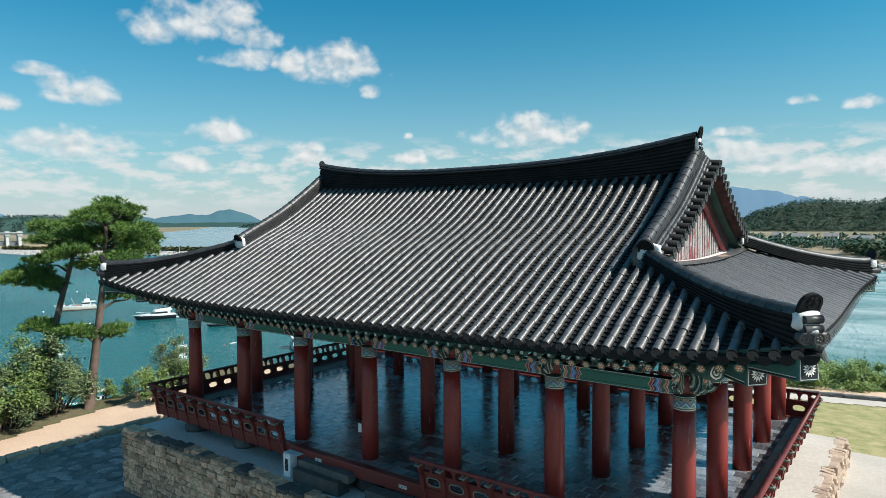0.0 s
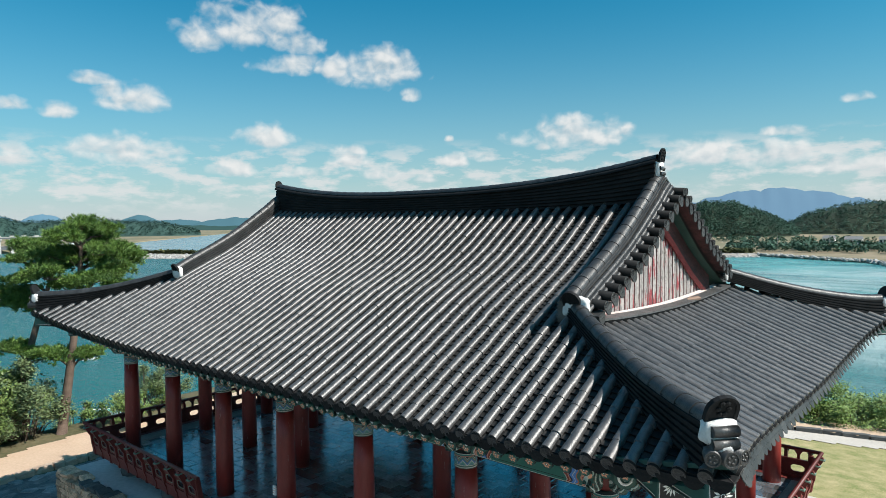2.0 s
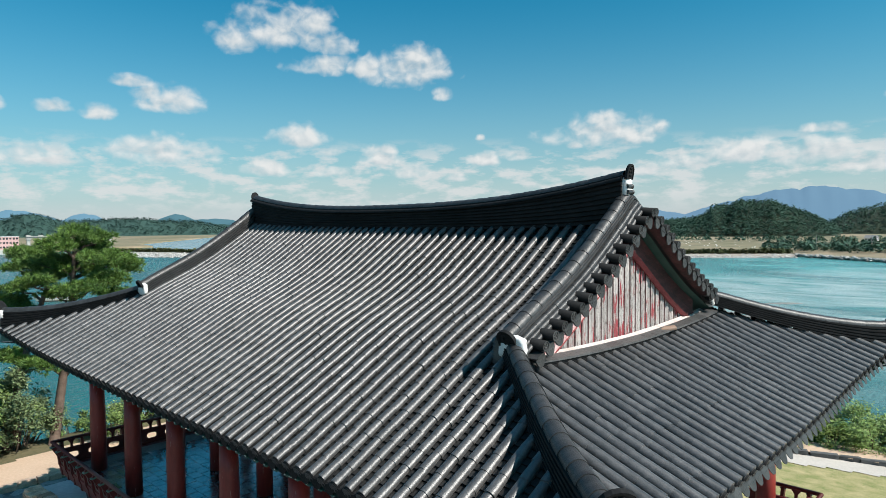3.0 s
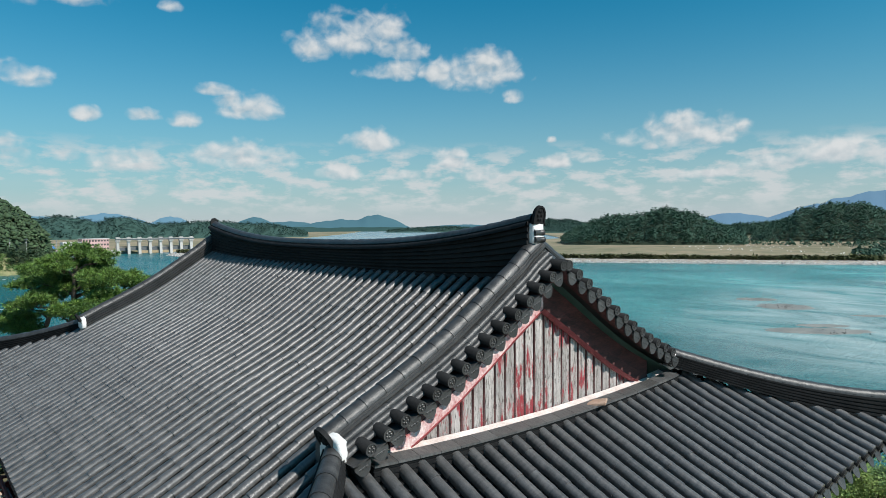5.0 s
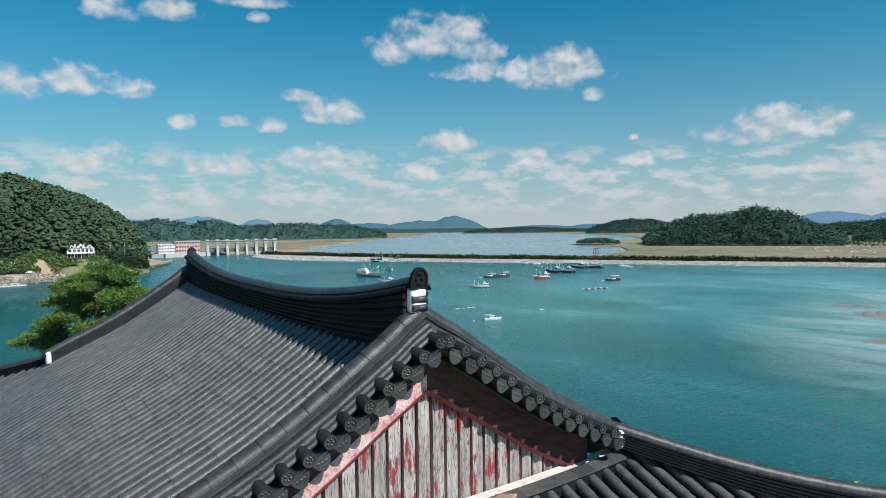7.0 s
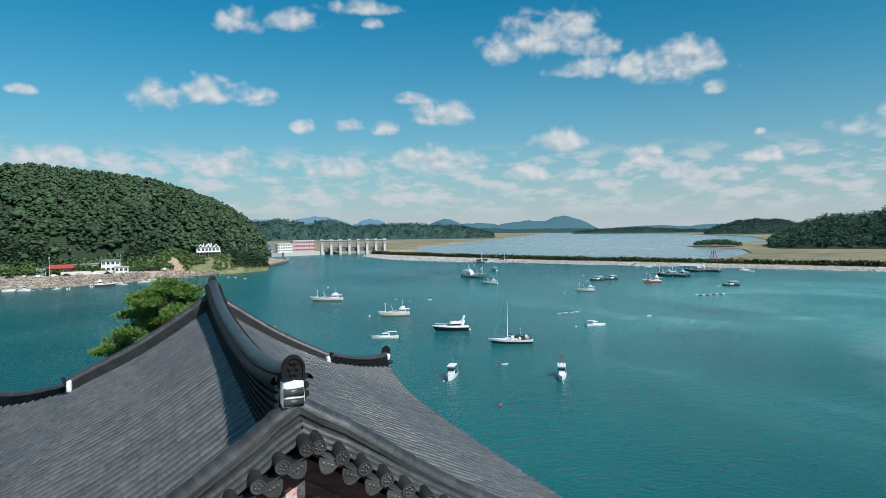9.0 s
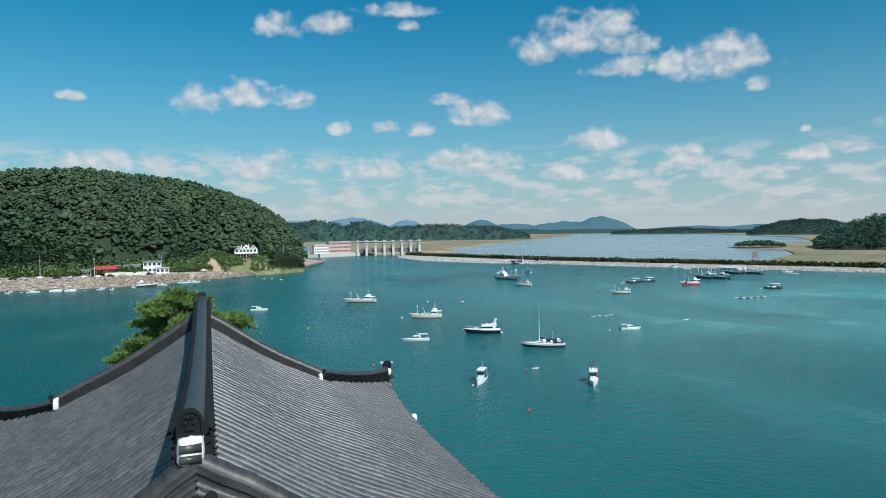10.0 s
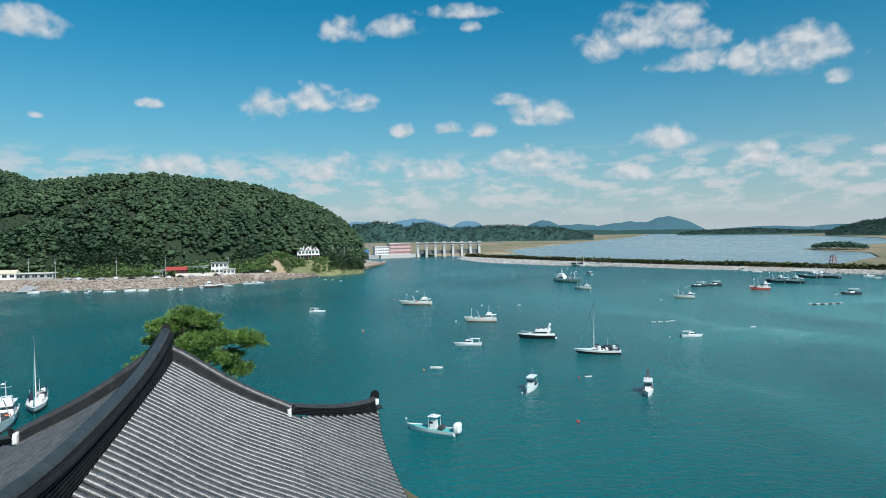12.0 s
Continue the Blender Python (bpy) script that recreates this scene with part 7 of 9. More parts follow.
leafy("scrub", P, [1.2 * v for v in S], [1.7 * v for v in S], 14, SCRUB, "green scrub along the top of the breakwater", "scrub", frng, 0.5, False)

# fields: bales, hedges, small trees
P = [(-430 + 330 * frng.random(), 560 + 190 * frng.random(), -15.9) for _ in range(150)]
P = [p for p in P if p[1] > 470 - 0.55 * (p[0] + 110)]
joined_lumps("bales", P, [0.9] * len(P), WHITE, "white wrapped bales scattered over the fields", "bales", 0.8, 0.05)
P, S = [], []
for i in range(900):
    a = frng.random()
    x, y = (-150 + 330 * a, 500 + 90 * frng.random()) if i % 3 else (-470 + 560 * a, 700 + 60 * frng.random())
    P.append((x, y, -15.0))
    S.append(1.5 + 2.6 * frng.random())
for i in range(300):
    a, r = frng.random() * math.tau, frng.random() ** 0.5
    P.append((-600 + 34 * r * math.cos(a), 655 + 18 * r * math.sin(a), -15.5 + 3.5 * (1 - r * r)))
    S.append(1.6 + 1.6 * frng.random())
leafy("hedge_trees", P, S, [1.6 * v for v in S], 40, FOREST_MID, "dark hedges and small trees among the fields", "trees", frng, 0.3, False)
# bank and boulders on the near east shore
P, S = [], []
pts = [(-113, 478), (-40, 432), (0, 345), (60, 276)]
for i in range(1500):
    t = frng.random() * 2.999
    k = int(t)
    x = pts[k][0] + (pts[k + 1][0] - pts[k][0]) * (t - k)
    y = pts[k][1] + (pts[k + 1][1] - pts[k][1]) * (t - k)
    P.append((x + frng.normal() * 1.5, y - 2 + frng.normal() * 1.5, -16.9 + 1.2 * frng.random()))
    S.append(0.5 + 0.9 * frng.random())
joined_lumps("bank_boulders", P, S, ROCK, "grey boulders along the bank", "boulders")
P, S = [], []
for i in range(700):
    t = frng.random() * 1.999
    k = int(t) + 1
    x = pts[k][0] + (pts[k + 1][0] - pts[k][0]) * (t - int(t))
    y = pts[k][1] + (pts[k + 1][1] - pts[k][1]) * (t - int(t))
    P.append((x + 8 + 26 * frng.random(), y + 10 + 40 * frng.random(), -14.6))
    S.append(1.6 + 2.2 * frng.random())
leafy("bank_trees", P, S, [1.6 * v for v in S], 50, FOREST, "bushes and trees behind the bank", "trees", frng, 0.28, False)
# sandbars
MUD = material("wet mud", (0.16, 0.155, 0.135), (0.33, 0.31, 0.27), 0.5, 0.2, 1.5, 0.3)
SANDBARS = ((-87.5, 224, 7, 5, 40), (-72.5, 210, 8.5, 8.5, 45), (-48, 167, 13, 5.5, 42), (-50, 177, 7, 3, 42), (-47, 206, 6, 2, 42))
for cx, cy, rx, ry, a in SANDBARS:
    n = 36
    ring = [(rx * (1 + 0.25 * noise.noise((k * 0.7, cx, 0))) * math.cos(math.tau * k / n), ry * (1 + 0.4 * noise.noise((k * 0.6, cy, 3))) * math.sin(math.tau * k / n)) for k in range(n)]
    c, s = math.cos(radians(a)), math.sin(radians(a))
    V = [(cx + x * c - y * s, cy + x * s + y * c, SEA - 0.02) for x, y in ring] + [(cx + 0.6 * (x * c - y * s), cy + 0.6 * (x * s + y * c), SEA + 0.16) for x, y in ring]
    F = [(k, (k + 1) % n, n + (k + 1) % n, n + k) for k in range(n)] + [tuple(range(n, 2 * n))]
    tagged(new("sandbar", mesh_of("sandbar", V, F, MUD)), "low mud bank just clear of the water", "sandbar", kind="structure")
P = [(c[0] + frng.normal() * 2.6, c[1] + frng.normal() * 2.6, SEA + 0.15) for c in ((-87.5, 224), (-72.5, 210), (-72.5, 210), (-45, 168)) for _ in range(22)]
joined_lumps("pebbles", P, [0.12 + 0.14 * frng.random() for _ in P], STONED, "dark stones on the mud banks", "stones")

# sluice dam
dam = thing("sluice_dam", (-708, 203, SEA), "white concrete sluice dam with tall piers and a bridge deck", "dam", rz=81)
for i in range(8):
    x = -36 + 10.3 * i
    bm = box(x - 1.3, x + 1.3, -4.5, 6, -1, 13.2)
    for v in bm.verts:
        if v.co.z > 10 and v.co.y < 0:
            v.co.y += 2.2
    part("pier", bm, CEM, dam, "tall tapered pier")
    part("pier_head", box(x - 2.2, x + 2.2, -3.6, 4, 13.2, 14.4), CEM, dam)
    part("hoist_house", box(x - 1.8, x + 1.8, -2.5, 2.5, 16.2, 17.6), CEM, dam)
    if i < 7:
        part("gate", box(x + 1.3, x + 9.0, 1, 1.6, 3.5, 6.8), STEEL, dam, "dark steel sluice gate")
part("deck", box(-38, 38.5, -3.4, 3.8, 14.6, 15.9), STEEL, dam, "dark bridge deck")
part("walkway", box(-38, 38.5, 3, 5.5, 7.0, 7.9), CEMD, dam)
part("parapet", box(-38, 38.5, -3.6, -3.3, 15.9, 16.5), CEM, dam)
sw = tagged(new("sea_wall", data_of(moved(box(-27, 27, -2, 2, -1.5, 4.2), Matrix.Translation((-706, 145, SEA)) @ Matrix.Rotation(radians(113), 4, "Z")), "sea_wall", CEM)), "white concrete sea wall beside the dam", "sea wall", kind="structure")
tagged(new("land_dam_head", data_of(moved(box(-42, 40, -30, -1.9, -1.5, 3.6), Matrix.Translation((-706, 145, SEA)) @ Matrix.Rotation(radians(-67), 4, "Z")), "land_dam_head", CEMD)), "paved ground behind the sea wall", "yard", kind="structure")


def house(name, x, y, z, w, d, h, rz, wall, roofm, label, storeys=1, bays=3, flat=False, over=0.5):
    hs = thing(name, (x, y, z), label, "house", rz=rz)
    part("wall", box(-w / 2, w / 2, -d / 2, d / 2, -0.8, h), wall, hs)
    if flat:
        part("roof", box(-w / 2 - over, w / 2 + over, -d / 2 - over, d / 2 + over, h, h + 0.35), roofm, hs)
    else:
        bm = bmesh.new()
        e = over
        v = [bm.verts.new(p) for p in ((-w / 2 - e, -d / 2 - e, h), (w / 2 + e, -d / 2 - e, h), (w / 2 + e, d / 2 + e, h), (-w / 2 - e, d / 2 + e, h), (-w / 2, 0, h + d * 0.3), (w / 2, 0, h + d * 0.3))]
        for f in ((0, 1, 5, 4), (2, 3, 4, 5), (1, 2, 5), (3, 0, 4), (3, 2, 1, 0)):
            bm.faces.new([v[i] for i in f])
        part("roof", bm, roofm, hs)
    sh = h / storeys
    for s in range(storeys):
        for b in range(bays):
            cx = -w / 2 + (b + 0.5) * w / bays
            wd = part("window", box(cx - w / bays * 0.3, cx + w / bays * 0.3, -d / 2 - 0.06, -d / 2 + 0.05, s * sh + sh * 0.35, s * sh + sh * 0.8), GLASS, hs)
            part("window_frame", box(cx - 0.05, cx + 0.05, -d / 2 - 0.1, -d / 2 - 0.065, s * sh + sh * 0.35, s * sh + sh * 0.8), CEM, wd)
    return hs


HULL_GREY = plain("grey float plastic", (0.3, 0.31, 0.32), 0.6)
PINKW = plain("pink building paint", (0.55, 0.36, 0.34), 0.8)
WHITEW = plain("white house paint", (0.72, 0.7, 0.68), 0.8)
REDR = plain("red sheet roof", (0.36, 0.06, 0.05), 0.6)
BLUER = plain("blue sheet roof", (0.03, 0.16, 0.4), 0.6)
GREYR = plain("grey roof", (0.22, 0.22, 0.22), 0.7)
BROWNR = plain("brown roof tiles", (0.16, 0.08, 0.06), 0.7)
house("office_building", -728, 148, -13.6, 26, 12, 12.5, 98, PINKW, WHITEW, "pink and white three-storey office by the dam", 3, 9, True, 0.4)
house("office_building", -722, 126, -13.6, 17, 9, 9.5, 98, WHITEW, WHITEW, "white concrete frame building by the dam", 3, 6, True, 0.4)
house("shed", -700, 96, -13.8, 24, 9, 4, 98, WHITEW, BLUER, "long shed with a pale blue roof by the dam", 1, 6)
MAROON = plain("dark red house wall", (0.14, 0.03, 0.035), 0.8)


def villa(x, y, z, rz):
    """White two-storey guest house over a dark red ground floor: three gables, balconies, chimneys."""
    v = thing("villa", (x, y, z), "white guest house with three gables over a dark red ground floor", "house", rz=rz)
    part("ground_floor", box(-6.5, 6.5, -4, 4, -2.0, 2.8), MAROON, v)
    part("upper_floor", box(-8, 8, -4.2, 4, 2.8, 6.2), WHITEW, v)
    for gx, gw, gh in ((-5.2, 2.6, 2.2), (0.0, 3.0, 3.0), (5.2, 2.6, 2.2)):
        bm = bmesh.new()
        f = [bm.verts.new(p) for p in ((gx - gw, -4.8, 6.2), (gx + gw, -4.8, 6.2), (gx, -4.8, 6.2 + gh))]
        k = [bm.verts.new((q.co.x, 4.2, q.co.z)) for q in f]
        bm.faces.new(f)
        bm.faces.new(k[::-1])
        for i in range(3):
            j = (i + 1) % 3
            bm.faces.new((f[j], f[i], k[i], k[j])).material_index = 1
        g = part("gable", bm, [WHITEW, BROWNR], v, "white gable with a brown roof")
        part("window", box(gx - 0.6, gx + 0.6, -4.9, -4.82, 6.5, 7.5), GLASS, g)
    for cx in (-6.2, -3.6, -1.2, 1.2, 3.6, 6.2):
        w = part("window", box(cx - 0.75, cx + 0.75, -4.3, -4.15, 3.6, 5.4), GLASS, v)
        part("window_frame", box(cx - 0.06, cx + 0.06, -4.36, -4.31, 3.6, 5.4), CEM, w)
    for cx in (-4.5, -1.5, 1.5, 4.5):
        part("door", box(cx - 0.8, cx + 0.8, -4.1, -3.95, 0.1, 2.3), GLASS, v)
    part("balcony", box(-8.2, 8.2, -6.0, -4.2, 2.6, 2.85), WHITEW, v)
    part("balcony_rail", box(-8.2, 8.2, -6.0, -5.9, 3.5, 3.62), WHITEW, v)
    for k in range(9):
        part("post", box(-8.1 + 2.0 * k, -7.95 + 2.0 * k, -5.98, -5.85, -2.0, 3.5), WHITEW, v)
    for cx in (-2.6, 2.6):
        part("chimney", box(cx - 0.35, cx + 0.35, 0, 0.7, 6.2, 9.0), WHITEW, v)
    return v


villa(-474, 29, -6.2, 95)
house("shelter", -425, -134, -12.6, 20, 9, 3.4, 88, CEMD, plain("pale sheet roof", (0.6, 0.6, 0.56), 0.7), "open harbour shelter with a pale roof", 1, 5, True, 0.8)
house("house", -430, -152, -12.6, 12, 7, 3.6, 88, WHITEW, plain("cream sheet roof", (0.62, 0.55, 0.42), 0.7), "small harbour hut with a cream roof", 1, 3)
house("shed", -431, -117, -12.6, 9, 6, 3.0, 88, CEMD, BLUER, "small grey shed with a blue roof", 1, 3)
house("hut", -414, -64, -12.6, 5, 4, 3.0, 88, WHITEW, GREYR, "small white hut at the harbour", 1, 2)
house("house", -413, -54, -12.6, 12, 7, 3.6, 88, MAROON, REDR, "low harbour house with a red roof", 1, 4)
house("house", -423, -42, -12.6, 13, 8, 5.2, 88, WHITEW, plain("grey-green sheet roof", (0.35, 0.38, 0.34), 0.7), "white harbour warehouse with a pale roof", 1, 4, True, 0.7)
house("house", -420, -29, -12.6, 10, 8, 7.2, 88, WHITEW, GREYR, "white two-storey harbour house", 2, 4, True, 0.8)
house("house", -411, -23, -12.6, 7, 5, 3.4, 88, WHITEW, CEM, "low white harbour shop building", 1, 3, True)
for y_, w_ in ((-46, 15), (-34, 6)):
    part("wall", box(-w_ / 2, w_ / 2, -0.25, 0.25, -0.8, 1.9), plain("cream yard wall", (0.66, 0.6, 0.52), 0.85), thing("yard_wall", (-404, y_, -12.6), "long cream yard wall before the harbour houses", "wall", rz=88))
ramp = tagged(new("ramp", data_of(moved(box(-4.5, 4.5, -16, 12, -0.6, 0.2, 0.05), Matrix.Translation((-398, -128, -14.9)) @ Matrix.Rotation(radians(88), 4, "Z") @ Matrix.Rotation(radians(11), 4, "X")), "ramp", CEMD)), "grey concrete boat ramp running down to the water", "ramp", kind="structure")
pon = thing("pontoon", (-382, -124, SEA), "long pale floating pontoon at the foot of the ramp", "pontoon", rz=86)
part("deck", box(-9, 9, -2, 2, 0.35, 0.6, 0.04), CEM, pon)
for k in range(6):
    part("float", lump(1.2, 1.6, 0.4, k), HULL_GREY, pon).matrix_basis = Matrix.Translation((-7.5 + 3 * k, 0, 0.1))
for x, y, w in ((20, 560, 30), (62, 585, 14), (95, 600, 12), (-30, 620, 16), (40, 640, 18), (-60, 700, 12), (-85, 690, 14), (-110, 720, 10), (10, 690, 12), (120, 660, 16), (-560, 1300, 40), (-360, 960, 14)):
    house("farm_house", x, y, -15.3, w, 9, 4.5, 0 if x > -500 else 30, WHITEW, GREYR if w < 20 else WHITEW, "white farm building far across the water", 1, 4)


def car(x, y, z, rz, mat, label):
    c = thing("car", (x, y, z), label, "car", "parked cars at the harbour", rz=rz)
    part("body", box(-2.1, 2.1, -0.85, 0.85, 0.3, 0.85, 0.12), mat, c)
    bm = box(-1.3, 1.0, -0.75, 0.75, 0.85, 1.45)
    for v in bm.verts:
        if v.co.z > 1:
            v.co.x *= 0.72
    cab = part("cabin", bm, mat, c)
    part("window", box(-0.85, 0.65, -0.7, 0.7, 0.95, 1.35), GLASS, cab)
    for sx in (-1.3, 1.3):
        for sy in (-0.8, 0.8):
            part("wheel", moved(tube([(0, -0.1, 0), (0, 0.1, 0)], 0.32, 12), Matrix.Translation((sx, sy, 0.32))), BLACK, c)
    return c


CW, CK, CS = plain("white car paint", (0.7, 0.7, 0.7), 0.3), plain("black car paint", (0.015, 0.015, 0.018), 0.3), plain("silver car paint", (0.35, 0.36, 0.37), 0.35)
crg = random.Random(9)
proto = {}
for m, lab in ((CW, "white parked car on the harbour road"), (CK, "dark parked car on the harbour road"), (CS, "silver parked car on the harbour road")):
    proto[lab] = None
for i in range(17):
    lab = list(proto)[crg.choice((0, 0, 1, 2, 1))]
    y = -112 + 7.0 * i + crg.uniform(-1.5, 1.5)
    x = shore_x(y) - 17 + crg.uniform(-3, 1)
    zc = shore_top(y)
    P_ = pose(x, y, zc, 0, 0, crg.choice((88, 90, 2, 85)))
    if proto[lab] is None:
        proto[lab] = car(x, y, zc, 88, {"w": CW, "d": CK, "s": CS}[lab[0]], lab)
    else:
        copy_thing(proto[lab], P_)


def pole(x, y, z, h):
    p = thing("utility_pole", (x, y, z), "tall grey utility pole with crossarms", "utility pole", "utility poles along the shore")
    part("shaft", tube([(0, 0, -0.5), (0, 0, h)], [0.2, 0.12], 8), CEMD, p)
    part("crossarm", box(-0.08, 0.08, -1.1, 1.1, h - 1.2, h - 1.0), STEEL, p)
    part("transformer", box(-0.35, 0.35, -0.35, 0.35, h - 3.6, h - 2.6), CEMD, p)
    return p


pole0 = pole(-405, -59, -12.6, 13)
for x, y, z in ((-409, -87, -12.6), (-417, -122, -12.6), (-422, -24, -12.6), (-426, -139, -12.6), (-482, 48, -9), (-490, 58, -9), (-560, 84, -13), (-640, 100, -13), (-700, 110, -12)):
    copy_thing(pole0, pose(x, y, z))
pe = pole(40, 520, -15.5, 11)
for x, y in ((10, 500), (75, 545), (110, 575), (-40, 505), (-80, 540), (-120, 560)):
    copy_thing(pe, pose(x, y, -15.5))
tw = thing("signal_tower", (-318, 350, -15.3), "red steel lattice tower at the end of the pier", "tower")
REDS = plain("red steel", (0.4, 0.1, 0.07), 0.5)
for sx in (-1, 1):
    for sy in (-1, 1):
        part("leg", tube([(sx * 2, sy * 2, 0), (sx * 0.7, sy * 0.7, 9)], 0.22, 6), REDS, tw)
for z in (2.5, 5, 7.5):
    k = 2 - 1.3 * z / 9
    part("brace", box(-k, k, -k, k, z - 0.12, z + 0.12), REDS, tw)
slip = tagged(new("slipway", data_of(moved(box(-7, 7, -8, 4, -1.6, 0.5), Matrix.Translation((-322, 334, -16.2)) @ Matrix.Rotation(radians(25), 4, "Z") @ Matrix.Rotation(radians(5), 4, "X")), "slipway", CEM)), "sloping concrete slipway", "slipway", kind="structure")

# shore boulders and bushes under the wooded hill
TANROCK = material("tan shore boulders", (0.2, 0.155, 0.12), (0.46, 0.37, 0.3), 0.9, 0.3, 2.0, 0.4, 0.35, island=True)
sp = SHORE_LINE
P, S, P2, S2 = [], [], [], []
for i in range(6200):
    t = 1.4 + frng.random() * 9.0
    x, y = shore_at(t)
    zt = shore_top(y)
    if i < 5000:
        u = frng.random()
        P.append((x + 1 - 12.5 * u * (1 if t < 6 else 0.6), y + frng.normal() * 0.8 + (0 if t < 6 else 5 * u), SEA + 0.1 + (zt - SEA) * u ** 1.2))
        S.append(0.22 + 0.55 * frng.random() ** 2)
    elif t < 7.2:
        o = 34 + 16 * frng.random()
        P2.append((x - o, y, zt + max(0, o - 36) * 0.35))
        S2.append(1.2 + 1.8 * frng.random())
P3, S3 = [], []
for i in range(1500):
    x, y = shore_at(1.4 + frng.random() * 4.6)
    o = 46 + 14 * frng.random()
    d2 = min(1.0, ((x - o + 600) / 171) ** 2 + ((y + 100) / 190) ** 2)
    P3.append((x - o, y, max(shore_top(y) - 0.3, SEA + 76 * math.sqrt(1 - d2) - 3)))
    S3.append(1.6 + 1.6 * frng.random())
leafy("shore_trees", P3, [1.1 * v for v in S3], [2.6 * v for v in S3], 64, FOREST, "dark trees behind the harbour houses", "trees", frng, 0.2, False)
joined_lumps("shore_boulders", P, S, TANROCK, "pale boulders along the harbour shore", "boulders")
leafy("shore_shrubs", P2, S2, [1.2 * v for v in S2], 60, MEADOW, "bright green shrubs at the foot of the wood", "shrubs", frng, 0.22, False)
CUT = material("bare earth cutting", (0.3, 0.22, 0.14), (0.46, 0.36, 0.25), 0.95, 0.05, 0.4, 0.5)
G1 = dome("bank_cut", -456, 6, 16, 20, 12.0, -16, 0.6, CUT, "bare earth bank below the villa", 10, 30, 5.0)
BANKG = material("weedy bank", (0.06, 0.1, 0.03), (0.3, 0.27, 0.14), 0.95, 0.08, 0.5, 0.5)
G2 = dome("bank_grass", -462, 38, 26, 34, 10.6, -18, 0.5, BANKG, "grassy bank beside the shore", 25, 30, 4.0)
canopy("bank_shrubs", [G1, G2], 1500, 1.2, "green shrubs over the banks below the villa", RNG, lambda x, y, z: noise.noise((x * 0.09, y * 0.09, 0)) > -0.12 and z > -15, MEADOW, 40, 1.2, False, 0.28)
canopy("bank_pines", [G2], 1100, 2.0, "dark trees beside the villa", RNG, lambda x, y, z: z > -16 and (y > 44 or x < -472), FOREST, 50, 2.2, True, 0.25)

# lagoon behind the breakwater, the sky's reflection put into its pale colour
LAGOON = material("sky-pale lagoon water", (0.17, 0.235, 0.25), (0.3, 0.355, 0.36), 0.25, 0.004, 0.02, 0.1, spec=0.5, stretch=(0.4, 1, 1))
V = [(brk(i / 20)[0] - 3 * brk_n(i / 20)[0], brk(i / 20)[1] - 3 * brk_n(i / 20)[1], SEA + 0.05) for i in range(21)]
V = V + [(-118, 490, SEA + 0.05), (-500, 1300, SEA + 0.05), (-1800, 2400, SEA + 0.05), (-3400, 2600, SEA + 0.05), (-3000, 1200, SEA + 0.05), (-900, 350, SEA + 0.05), (-760, 215, SEA + 0.05)]
tagged(new("lagoon", mesh_of("lagoon", V, [tuple(range(len(V)))], LAGOON)), "pale calm lagoon behind the breakwater", "lagoon", kind="structure")


# ---- boats ----
HULLW = plain("white boat gelcoat", (0.78, 0.78, 0.76), 0.35)
HULLK = plain("black hull paint", (0.015, 0.016, 0.02), 0.35)
HULLC = plain("cream hull paint", (0.66, 0.6, 0.5), 0.5)
HULLD = plain("dark work hull", (0.05, 0.055, 0.06), 0.6)
HULLR = plain("red boat paint", (0.45, 0.07, 0.06), 0.5)
DECKT = plain("turquoise deck paint", (0.12, 0.45, 0.42), 0.6)
DECKG = plain("grey deck paint", (0.4, 0.4, 0.38), 0.7)
ALU = plain("pale metal pole", (0.6, 0.6, 0.6), 0.35)
ORB = plain("orange plastic", (0.7, 0.18, 0.06), 0.5)
RUST = plain("rust-brown antifouling", (0.1, 0.05, 0.035), 0.7)
NAVY = plain("navy canvas", (0.012, 0.016, 0.035), 0.7)
RUB = plain("black rubber", (0.02, 0.02, 0.02), 0.7)


def hull_bm(L, B, D, sheer=0.5, stern=0.85, low=-0.35, z0=None, z1=None):
    """Loft of a hull, bow at +x, keel under water; with z0 a strake on its side from z0 to z1 alone."""
    bm = bmesh.new()
    n = 12
    rings = []
    for i in range(n + 1):
        t = i / n
        x = -L / 2 + L * t
        b = B / 2 * (stern + (1 - stern) * min(1, t * 3)) * (1 - max(0, (t - 0.45) / 0.55) ** 2.2)
        top = D * (1 + sheer * max(0, t - 0.3) ** 1.5)
        b = max(b, 0.03)
        rake = 0.08 * L * max(0, t - 0.7) / 0.3
        if z0 is None:
            pr = [(0, low * (1 - max(0, t - 0.7) * 2.5)), (b * 0.72, low * 0.4), (b * 0.93, top * 0.45), (b, top)]
        else:
            pr = [(b * (0.9 + 0.1 * z0) + 0.02, top * z0), (b * (0.9 + 0.1 * z1) + 0.025, top * z1)]
        ring = [bm.verts.new((x + rake * (z / D if z > 0 else 0), y, z)) for y, z in pr]
        ring2 = [bm.verts.new((x + rake * (z / D if z > 0 else 0), -y, z)) for y, z in pr]
        rings.append((ring, ring2))
    m = len(rings[0][0])
    for (a, a2), (b_, b2) in zip(rings, rings[1:]):
        for k in range(m - 1):
            bm.faces.new((a[k], a[k + 1], b_[k + 1], b_[k]))
            bm.faces.new((a2[k + 1], a2[k], b2[k], b2[k + 1]))
    if z0 is None:
        a, a2 = rings[0]
        bm.faces.new(a + a2[::-1])
    bmesh.ops.remove_doubles(bm, verts=bm.verts[:], dist=0.005)
    bmesh.ops.recalc_face_normals(bm, faces=bm.faces[:])
    return bm


